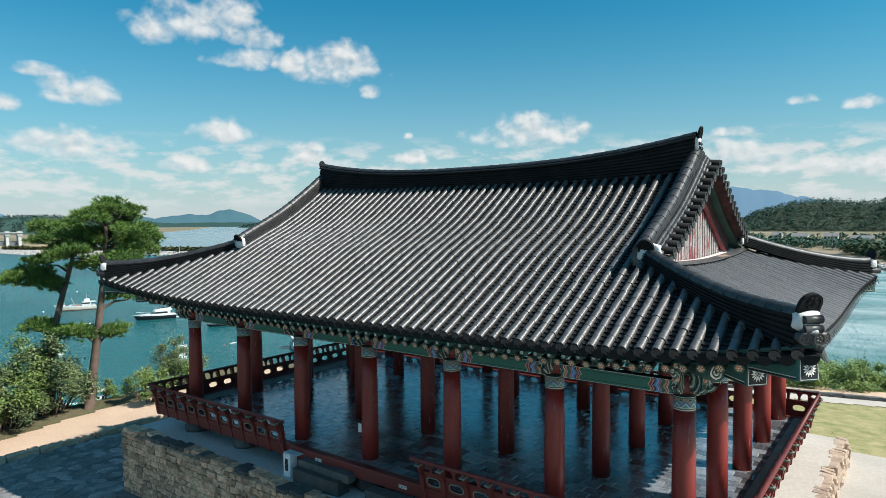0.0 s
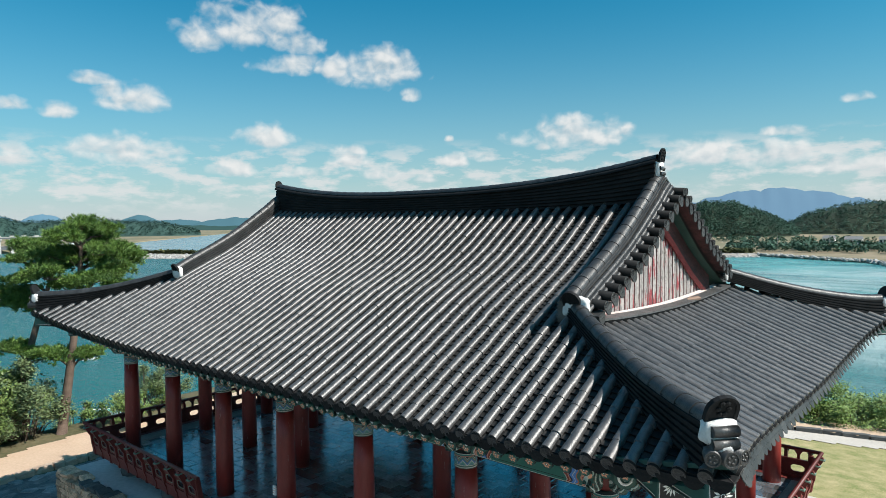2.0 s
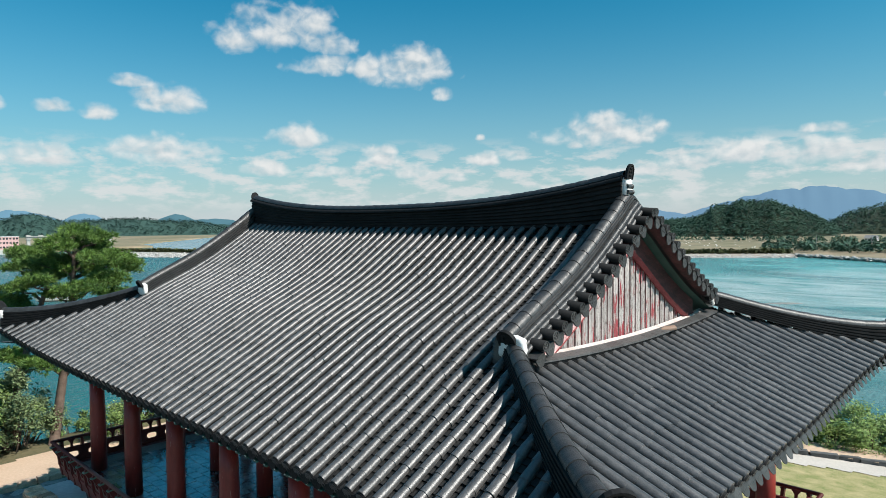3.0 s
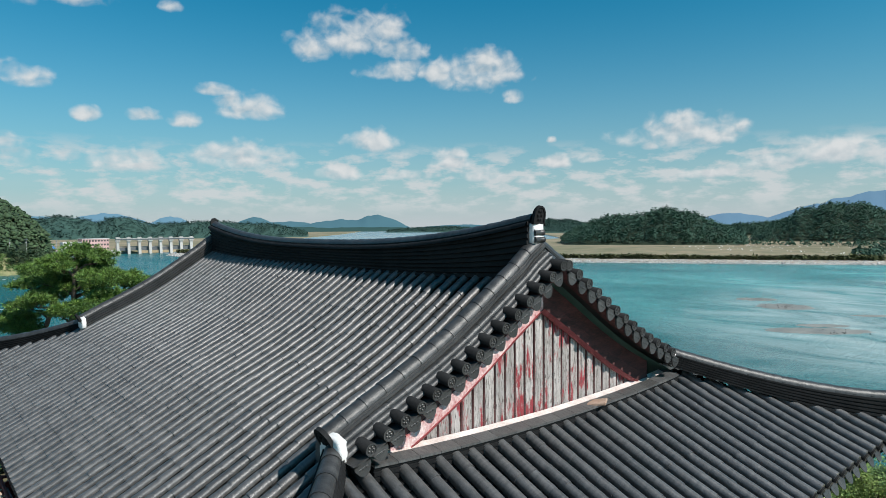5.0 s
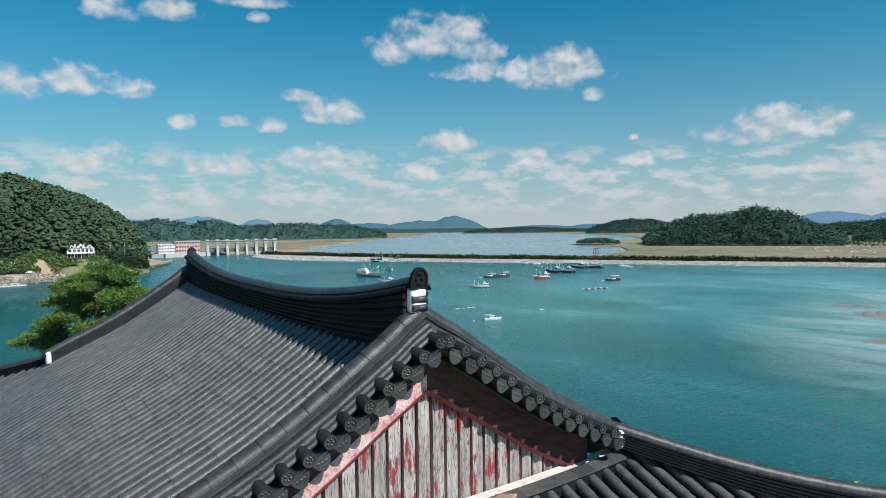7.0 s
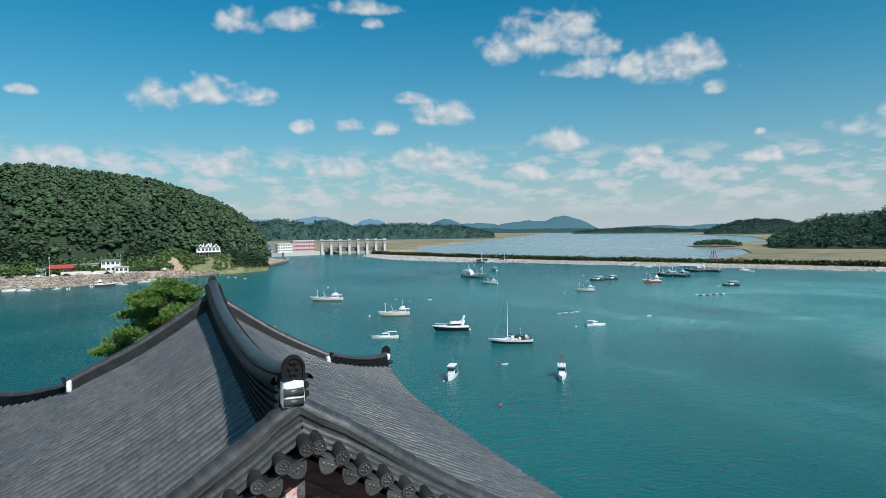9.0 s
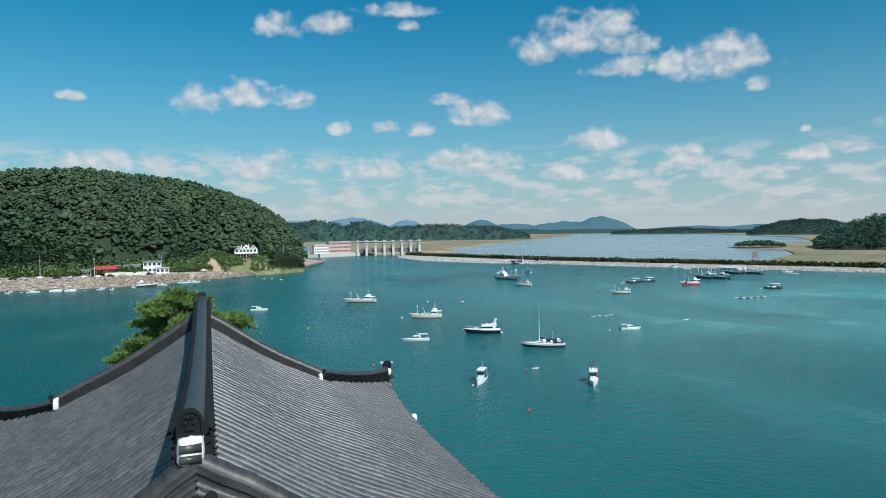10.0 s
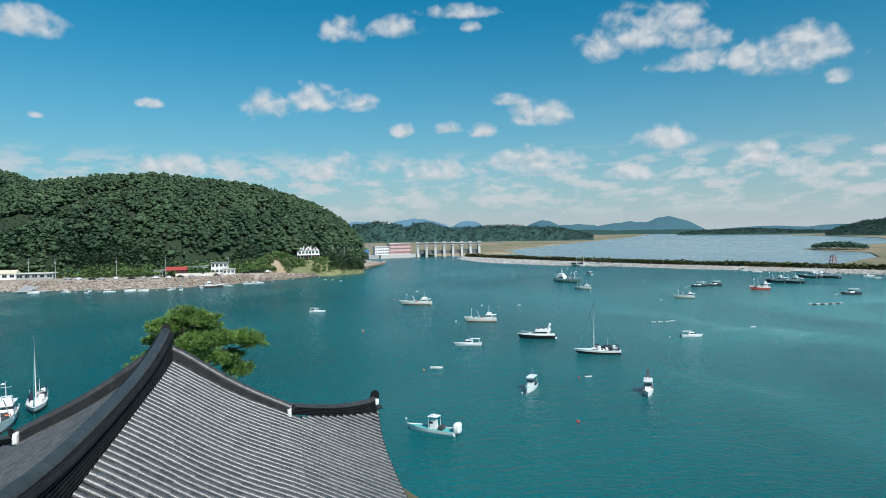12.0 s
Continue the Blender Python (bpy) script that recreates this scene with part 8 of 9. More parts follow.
def deck_bm(L, B, D, z, stern=0.85, sheer=0.5):
    bm = bmesh.new()
    n = 12
    lo, ro = [], []
    for i in range(n + 1):
        t = i / n
        b = B / 2 * (stern + (1 - stern) * min(1, t * 3)) * (1 - max(0, (t - 0.45) / 0.55) ** 2.2) * 0.96
        x = -L / 2 + L * t + 0.06 * L * max(0, t - 0.7) / 0.3
        zz = z * (1 + sheer * max(0, t - 0.3) ** 1.5)
        lo.append(bm.verts.new((x, max(b, 0.02), zz)))
        ro.append(bm.verts.new((x, -max(b, 0.02), zz)))
    for i in range(n):
        bm.faces.new((lo[i], ro[i], ro[i + 1], lo[i + 1]))
    return bm


def cabin_bm(x0, x1, w, z0, z1, rake=0.25, back=0.05):
    bm = box(x0, x1, -w / 2, w / 2, z0, z1)
    for v in bm.verts:
        if v.co.z > (z0 + z1) / 2:
            v.co.x -= rake if v.co.x > (x0 + x1) / 2 else -back
            v.co.y *= 0.9
    bmesh.ops.bevel(bm, geom=bm.edges[:], offset=0.06, segments=2, affect="EDGES")
    return bm


def band(x0, x1, w, z0, z1, rake):
    bm = box(x0 - 0.02, x1 + 0.02, -w / 2 - 0.02, w / 2 + 0.02, z0, z1)
    for v in bm.verts:
        if v.co.x > (x0 + x1) / 2:
            v.co.x -= rake * (v.co.z - z0) / (z1 - z0)
    return bm


def yacht():
    t = thing("motor_yacht", (0, 0, SEA), "white flybridge motor yacht with a black hull", "yacht")
    part("hull", hull_bm(12, 3.8, 1.35), HULLK, t, "glossy black hull")
    part("strake", hull_bm(12, 3.8, 1.35, z0=0.88, z1=1.06), HULLW, t)
    part("deck", deck_bm(12, 3.8, 1.35, 1.36), HULLW, t)
    c = part("cabin", cabin_bm(-4.2, 2.4, 3.1, 1.35, 2.85, 1.9), HULLW, t)
    part("window", band(-3.2, 1.9, 3.08, 1.95, 2.5, 1.0), GLASS, c)
    part("foredeck_hump", cabin_bm(1.0, 4.9, 2.3, 1.35, 1.85, 1.6), HULLW, t)
    f = part("flybridge", cabin_bm(-4.6, 0.9, 2.9, 2.85, 3.5, 1.1), HULLW, t)
    part("windscreen", band(-0.9, 0.0, 2.3, 3.5, 3.85, 0.4), GLASS, f)
    part("seat", box(-2.6, -1.4, -0.9, 0.9, 3.5, 3.95, 0.08), HULLD, f)
    for k in (-1, 1):
        part("radar_arch_leg", moved(box(-0.3, 0.3, -0.08, 0.08, 0, 1.9, 0.05), Matrix.Translation((-3.6, k * 1.3, 3.3)) @ Matrix.Rotation(radians(-22), 4, "Y")), HULLW, t)
    part("radar_arch", box(-4.7, -4.0, -1.4, 1.4, 4.95, 5.15, 0.06), HULLW, t)
    part("swim_platform", box(-6.7, -5.9, -1.6, 1.6, 0.15, 0.3, 0.03), HULLW, t)
    for s in (-1, 1):
        part("bow_rail", tube([(0.5, s * 1.7, 2.1), (3.5, s * 1.2, 2.35), (6.2, s * 0.1, 2.6)], 0.035, 6), ALU, t)
    for x in (-3, 0, 2.5):
        part("fender", tube([(x, -1.95, 0.3), (x, -1.95, 1.0)], 0.14, 8), HULLW, t)
    return t


def sailboat(name="sailing_yacht", L=12.0, mast=15.0, label="white sailing yacht with a tall bare mast"):
    t = thing(name, (0, 0, SEA), label, "sailboat")
    part("hull", hull_bm(L, L * 0.3, 1.1, 0.35, 0.6), HULLW, t)
    part("stripe", hull_bm(L, L * 0.3, 1.1, 0.35, 0.6, z0=0.0, z1=0.55), HULLK, t, "black lower hull")
    part("deck", deck_bm(L, L * 0.3, 1.1, 1.1, 0.6, 0.35), HULLW, t)
    c = part("cabin", cabin_bm(-1.5, 3, L * 0.17, 1.1, 1.6, 1.2), HULLW, t)
    part("window", band(-1.0, 2.2, L * 0.165, 1.28, 1.45, 0.6), GLASS, c)
    part("mast", tube([(L * 0.12, 0, 1.2), (L * 0.12, 0, mast)], [0.11, 0.07], 8), ALU, t)
    part("boom", tube([(L * 0.12, 0, 2.1), (-L * 0.26, 0, 2.15)], 0.07, 8), HULLW, t)
    part("furled_sail", tube([(L * 0.48, 0, 1.5), (L * 0.13, 0, mast * 0.93)], [0.1, 0.04], 6), plain("green sail cover", (0.03, 0.2, 0.2)), t)
    part("backstay", tube([(-L * 0.49, 0, 1.4), (L * 0.12, 0, mast)], 0.02, 4), STEEL, t)
    part("sprayhood", cabin_bm(-2.6, -1.4, L * 0.18, 1.5, 2.4, 0.5), HULLK, t, "dark spray hood")
    part("solar_arch", box(-L * 0.45, -L * 0.38, -1.5, 1.5, 2.6, 2.75, 0.03), GLASS, t)
    for s in (-1, 1):
        part("arch_leg", tube([(-L * 0.41, s * 1.4, 1.1), (-L * 0.41, s * 1.4, 2.65)], 0.04, 6), ALU, t)
    for s in (-1, 1):
        for k in range(7):
            part("stanchion", tube([(-L * 0.4 + k * L * 0.12, s * L * 0.125, 1.1), (-L * 0.4 + k * L * 0.12, s * L * 0.125, 1.75)], 0.03, 5), ALU, t)
        part("canister", tube([(-L * 0.3, s * L * 0.1, 1.5), (-L * 0.22, s * L * 0.1, 1.5)], 0.3, 10), HULLK, t)
    part("dinghy", lump(1.1, 0.6, 0.3, 4), HULLD, t).matrix_basis = Matrix.Translation((-L * 0.36, 0, 1.7))
    for k in range(12):
        x = -5.2 + 0.52 * k
        part("canvas_bag", lump(0.42 + 0.1 * (k % 3), 0.4, 0.32 + 0.12 * (k % 4), k), (NAVY, HULLK, HULLW, NAVY)[k % 4], t).matrix_basis = Matrix.Translation((x * L / 12, 0.75 * (-1) ** k, 1.5 + 0.25 * (k % 3)))
    part("aerial", tube([(-L * 0.2, 0.3, 1.6), (-L * 0.2, 0.3, 4.6)], 0.05, 5), ALU, t)
    return t


def fisher(L=13.0, label="white fishing boat with wheelhouse and gantries", hullm=None, aft=True):
    t = thing("fishing_boat", (0, 0, SEA), label, "fishing boat")
    B = L * 0.27
    part("hull", hull_bm(L, B, 1.25, 0.8, 0.9), hullm or HULLC, t)
    part("bulwark", hull_bm(L, B, 1.25, 0.8, 0.9, z0=0.82, z1=1.18), HULLW, t)
    part("deck", deck_bm(L, B, 1.25, 1.0, 0.9, 0.8), DECKG, t)
    x0 = -L * 0.36
    c = part("wheelhouse", cabin_bm(x0, x0 + L * 0.26, B * 0.72, 1.0, 2.9, 0.25), HULLW, t)
    part("window", band(x0 + 0.4, x0 + L * 0.25, B * 0.7, 2.1, 2.6, 0.12), GLASS, c)
    part("upper_bridge", cabin_bm(x0 + 0.3, x0 + L * 0.2, B * 0.55, 2.9, 3.8, 0.2), HULLW, t)
    part("canopy", box(x0 - 1.6, x0 + 0.5, -B * 0.4, B * 0.4, 2.7, 2.85, 0.04), HULLW, t)
    part("mast", tube([(x0 + L * 0.12, 0, 3.6), (x0 + L * 0.12, 0, 6.4)], 0.07, 6), ALU, t)
    part("yard", tube([(x0 + L * 0.12, -0.8, 5.4), (x0 + L * 0.12, 0.8, 5.4)], 0.045, 6), ALU, t)
    for s in (-1, 1):
        part("derrick", tube([(L * 0.05, s * B * 0.3, 1.0), (L * 0.17, s * 0.25, 4.4)], 0.07, 6), ALU, t)
    part("fore_mast", tube([(L * 0.36, 0, 1.2), (L * 0.36, 0, 4.9)], 0.08, 6), HULLW, t)
    part("lamp_bar", box(L * 0.36 - 0.2, L * 0.36 + 0.2, -0.3, 0.3, 4.7, 5.2, 0.05), HULLW, t)
    for k in range(5):
        part("fishing_net", lump(0.55, 0.45, 0.35, k), (ORB, HULLD, DECKT, HULLW, HULLD)[k], t).matrix_basis = Matrix.Translation((L * (0.02 + 0.075 * k), 0.5 * (-1) ** k, 1.35 + 0.04 * k))
    for s in (-1, 1):
        for k in range(6):
            part("rail_post", tube([(-L * 0.46 + k * L * 0.13, s * B * 0.46, 1.3), (-L * 0.46 + k * L * 0.13, s * B * 0.46, 1.95)], 0.035, 5), ALU, t)
        part("hand_rail", tube([(-L * 0.46, s * B * 0.46, 1.95), (L * 0.2, s * B * 0.46, 1.95)], 0.035, 5), ALU, t)
    part("net_drum", moved(tube([(0, -B * 0.3, 0), (0, B * 0.3, 0)], 0.45, 12), Matrix.Translation((L * 0.28, 0, 1.7))), HULLD, t)
    part("waterline", hull_bm(L, B, 1.25, 0.8, 0.9, z0=0.0, z1=0.2), RUST, t, "rust-brown waterline")
    part("radar", lathe([(0.3, 6.4), (0.32, 6.55), (0.1, 6.65)], 10), HULLW, t)
    part("winch", box(-L * 0.02, L * 0.04, -0.5, 0.5, 1.0, 1.9, 0.08), HULLD, t)
    part("anchor_roller", tube([(L * 0.5, 0, 2.2), (L * 0.62, 0, 1.3)], 0.09, 6), HULLD, t)
    for x in (-0.3, -0.1, 0.1, 0.25):
        part("tyre_fender", moved(tube([(0, -0.12, 0), (0, 0.12, 0)], 0.3, 10), Matrix.Translation((L * x, -B / 2 - 0.05, 0.65))), RUB, t)
    return t


def workboat(L=8.0, label="white work boat with a small cabin and canopy", hullm=None, tall=False):
    t = thing("work_boat", (0, 0, SEA), label, "work boat")
    B = L * 0.34
    part("hull", hull_bm(L, B, 0.85, 0.5, 0.95), hullm or HULLW, t)
    part("deck", deck_bm(L, B, 0.85, 0.72, 0.95), DECKT if not tall else HULLW, t)
    c = part("cabin", cabin_bm(-L * 0.15, L * 0.12, B * 0.6, 0.7, 2.3, 0.2), HULLW, t)
    part("window", band(-L * 0.12, L * 0.115, B * 0.59, 1.5, 2.0, 0.12), GLASS, c)
    part("canopy", box(-L * 0.42, L * 0.14, -B * 0.4, B * 0.4, 2.3, 2.42, 0.03), HULLW, t)
    for s in (-1, 1):
        part("canopy_post", tube([(-L * 0.4, s * B * 0.38, 0.8), (-L * 0.4, s * B * 0.38, 2.32)], 0.04, 6), ALU, t)
    part("outboard", box(-L * 0.53, -L * 0.48, -0.2, 0.2, 0.1, 1.15, 0.06), RUB, t)
    part("gear", lump(0.6, 0.5, 0.3, 3), HULLD, t).matrix_basis = Matrix.Translation((-L * 0.3, 0.1, 1.0))
    part("crate", box(L * 0.2, L * 0.3, -0.4, 0.4, 0.75, 1.15, 0.03), HULLW, t)
    for k in range(4):
        part("gear", lump(0.3, 0.35, 0.25, 20 + k), (HULLD, HULLW, NAVY, DECKG)[k], t).matrix_basis = Matrix.Translation((-L * 0.36 + 0.5 * k, 0.5 * (-1) ** k, 0.95))
    if tall:
        for s in (-1, 1):
            part("derrick", tube([(-L * 0.1, s * B * 0.35, 0.8), (-L * 0.02, 0, 4.6)], 0.06, 6), HULLR, t)
    else:
        part("aerial", tube([(0, 0.3, 2.4), (0, 0.3, 4.0)], 0.03, 5), ALU, t)
    part("mooring_line", tube([(L * 0.52, 0, 0.9), (L * 0.72, 0.2, 0.3), (L * 0.95, 0.3, -0.1)], 0.035, 5), HULLW, t)
    return t


def console():
    t = thing("console_boat", (0, 0, SEA), "white open boat with a turquoise deck and covered outboards", "motor boat")
    part("hull", hull_bm(7.4, 2.3, 0.7, 0.6, 0.95), HULLW, t)
    part("deck", deck_bm(7.4, 2.3, 0.7, 0.6, 0.95, 0.6), DECKT, t, "turquoise deck")
    c = part("console", cabin_bm(-0.5, 0.5, 1.1, 0.6, 1.9, 0.2), HULLW, t)
    part("window", band(-0.1, 0.48, 1.0, 1.45, 1.8, 0.1), GLASS, c)
    part("hard_top", box(-0.9, 0.7, -0.75, 0.75, 2.45, 2.53, 0.03), HULLW, t)
    for sx in (-0.8, 0.5):
        for s in (-1, 1):
            part("top_post", tube([(sx, s * 0.65, 0.7), (sx, s * 0.65, 2.47)], 0.035, 6), ALU, t)
    part("seat", box(-1.7, -1.0, -0.6, 0.6, 0.6, 1.2, 0.06), HULLD, t)
    part("radar", lathe([(0.2, 2.55), (0.24, 2.7), (0.1, 2.8)], 12), HULLW, t)
    part("engine_cover", lump(0.5, 0.75, 0.8, 6), HULLW, t).matrix_basis = Matrix.Translation((-3.9, 0, 1.15))
    part("fender", lump(0.3, 0.3, 0.35, 2), SALMON, t).matrix_basis = Matrix.Translation((-2.2, -1.25, 0.3))
    part("mooring_line", tube([(3.9, 0, 0.8), (4.5, -0.3, 0.1)], 0.06, 5), HULLD, t)
    return t


def motorboat():
    t = thing("motor_boat", (0, 0, SEA), "small white motor boat with a low cabin", "motor boat")
    part("hull", hull_bm(8, 2.5, 0.75, 0.4, 0.9), HULLW, t)
    part("deck", deck_bm(8, 2.5, 0.75, 0.75, 0.9, 0.4), HULLW, t)
    c = part("cabin", cabin_bm(-1.2, 1.8, 1.8, 0.75, 1.75, 0.9), HULLW, t)
    part("window", band(-0.8, 1.6, 1.78, 1.15, 1.5, 0.55), GLASS, c)
    part("top", box(-3.4, -0.4, -0.85, 0.85, 2.1, 2.17, 0.03), HULLW, t)
    for s in (-1, 1):
        part("top_post", tube([(-3.2, s * 0.8, 0.8), (-3.2, s * 0.8, 2.12)], 0.035, 5), ALU, t)
    part("outboard", box(-4.25, -3.95, -0.2, 0.2, 0.0, 0.95, 0.06), RUB, t)
    part("aerial", tube([(0, 0, 1.7), (0, 0, 2.9)], 0.03, 5), ALU, t)
    return t


def skiff():
    t = thing("skiff", (0, 0, SEA), "small pale open skiff", "skiff")
    part("hull", hull_bm(4.8, 1.7, 0.5, 0.4, 0.9), HULLW, t)
    part("deck", deck_bm(4.8, 1.7, 0.5, 0.32, 0.9, 0.4), DECKG, t)
    for x in (-1.2, 0.2):
        part("thwart", box(x - 0.15, x + 0.15, -0.7, 0.7, 0.38, 0.45), HULLC, t)
    part("outboard", box(-2.58, -2.36, -0.13, 0.13, 0.1, 0.75, 0.04), RUB, t)
    return t


def buoy(mat, label, name="buoy"):
    t = thing(name, (0, 0, SEA), label, "buoy", "mooring buoys")
    bm = bmesh.new()
    bmesh.ops.create_uvsphere(bm, u_segments=12, v_segments=8, radius=0.42)
    part("float", moved(bm, Matrix.Translation((0, 0, 0.22))), mat, t, "", True)
    part("eye", tube([(0, 0, 0.6), (0, 0, 0.85)], 0.06, 6), STEEL, t)
    return t


def fleet(make, places, group, rg, size=1.0):
    first = None
    for x, y, a in places:
        if -410 < x < -366 and -160 < y < 20:
            # those along the harbour lie just off the waterline
            x = shore_x(y) + 4 + 0.3 * (x + 410)
        m = pose(x, y, SEA, 0, 0, a + rg.uniform(-4, 4)) @ Matrix.Diagonal((size, size, size, 1))
        if first is None:
            first = make()
            first.matrix_basis = m
            tagged(first, group=group)
        else:
            copy_thing(first, m)


brg = random.Random(2)
fleet(yacht, [(-150, 73, 245)], "moored yachts", brg, 0.78)
fleet(sailboat, [(-125, 78, 240)], "moored sailboats", brg, 0.84)
fleet(lambda: fisher(15.5, "tall white fishing boat with wheelhouse and gantries"), [(-318, 164, 20), (-326, 168, 30)], "moored fishing boats", brg, 1.05)
fleet(lambda: fisher(14.5), [(-242, 60, 245)], "moored fishing boats", brg, 0.82)
fleet(lambda: fisher(11.5, "cream fishing boat with a white wheelhouse"), [(-186, 69, 250), (-221, 171, 235), (-276, 152, 230)], "moored fishing boats", brg, 0.82)
fleet(lambda: fisher(9.5, "dark fishing boat moored in a row", HULLD), [(-268, 260, 200), (-262, 264, 205), (-285, 298, 200), (-281, 305, 20), (-378, -29, 90)], "moored fishing boats", brg)
fleet(lambda: fisher(8.5, "red fishing boat at anchor", HULLR), [(-238, 224, 255)], "moored fishing boats", brg)
fleet(lambda: workboat(5.4), [(-98, 49, 322), (-379, 316, 60), (-348, 307, 40), (-361, 200, 200), (-374, -120, 85), (-370, -91, 170), (-378, -71, 100), (-375, -64, 80), (-368, -45, 190)], "moored work boats", brg)
fleet(lambda: workboat(6.0, "white work boat with a red tripod derrick", None, True), [(-89, 68, 328)], "moored work boats", brg, 0.95)
fleet(lambda: workboat(7.5, "dark-hulled work boat with white canopy", HULLD), [(-263, 209, 260), (-264, 219, 265), (-270, 266, 190), (-262, 268, 200), (-284, 302, 190), (-277, 308, 185), (-206, 242, 250)], "moored work boats", brg)
fleet(console, [(-79, 25.5, 232)], "moored motor boats", brg)
fleet(motorboat, [(-146, 52, 250), (-138, 113, 75), (-233, 19, 80), (-393, 292, 60), (-365, 315, 120), (-335, 307, 60), (-459, 269, 45), (-451, 283, 30), (-434, 280, 60), (-423, 284, 30),
                  (-374, -81, 90), (-394, -11, 80), (-382, -5, 100), (-277, 332, 70), (-267, 325, 40), (-383, -104, 60), (-381, -50, 150), (-386, -36, 200), (-390, -22, 60), (-398, -8, 170)], "moored motor boats", brg, 0.85)
fleet(skiff, [(-122, 37, 70), (-104, 64, 80), (-165, 119, 70), (-165, 121.5, 250), (-165, 124, 75), (-165, 126, 255), (-146, 140, 80), (-224, 97, 80), (-406, 297, 30), (-379, 289, 40), (-384, -87, 80), (-377, -19, 100), (-407, 3, 100),
              (-407, 12, 90), (-405, 16, 60), (-420, 33, 40), (-402, 36, 60), (-396, 40, 70), (-384, 44, 80), (-339, 325, 30), *[(brk(t)[0] + 17 * brk_n(t)[0], brk(t)[1] + 17 * brk_n(t)[1], 360 * t * 7) for t in (0.33, 0.36, 0.4, 0.47, 0.5, 0.56, 0.59, 0.66, 0.7, 0.77, 0.82, 0.88)],
              (-392, -150, 80), (-391, -104, 90), (-388, -99, 70), (-390, -58, 100), (-389, -52, 60), (-392, -34, 90), (-396, -24, 110), (-399, -2, 80)], "moored skiffs", brg, 0.55)
fleet(lambda: sailboat("small_sailboat", 8.0, 10.5, "small moored sailboat with a bare mast"), [(-458, 240, 30), (-462, 248, 40), (-455, 260, 30)], "moored sailboats", brg)
fleet(lambda: sailboat("pier_sailboat", 11.0, 13.0, "white sailing yacht at the near pier"), [(-114, -37.5, 15)], "yachts at the near pier", brg)
fleet(lambda: fisher(12.0, "white fishing boat at the near pier", HULLW), [(-104, -39, 15)], "yachts at the near pier", brg)
fleet(lambda: buoy(ORB, "orange round mooring buoy"), [(-180, 29, 0), (-121, 34, 0), (-222, 88, 0), (-264, -42, 0), (-265, 55, 0)], "", brg, 0.62)
fleet(lambda: buoy(HULLW, "white round mooring buoy"), [(-189, 61, 0), (-87, 23, 0), (-219, 158, 0), (-139, 107, 0), (-313, 17, 0), (-82, 23, 0), (-96, 46.5, 0), (-307, 206, 0), (-438, 214, 0), (-294, 223, 0)], "", brg, 0.62)
fleet(lambda: buoy(HULLR, "red and white mooring buoy"), [(-77, 48, 0), (-104, 62, 0)], "", brg, 0.62)
raft = thing("float_raft", (-182, 204, SEA), "line of grey floats and planks lying on the water", "raft", rz=82)
for k in range(9):
    part("float", lump(0.75, 0.5, 0.35, k), HULLD if k % 2 else HULLW, raft).matrix_basis = Matrix.Translation((-6.5 + 1.6 * k, 0.2 * (-1) ** k, 0.15))
part("plank", box(-7, 7, -0.5, 0.5, 0.3, 0.42), CEMD, raft)


# ---- pines and shrubs ----
SIDE, AWAY = Vector((0.42, 0.9, 0)), Vector((-0.9, 0.42, 0))


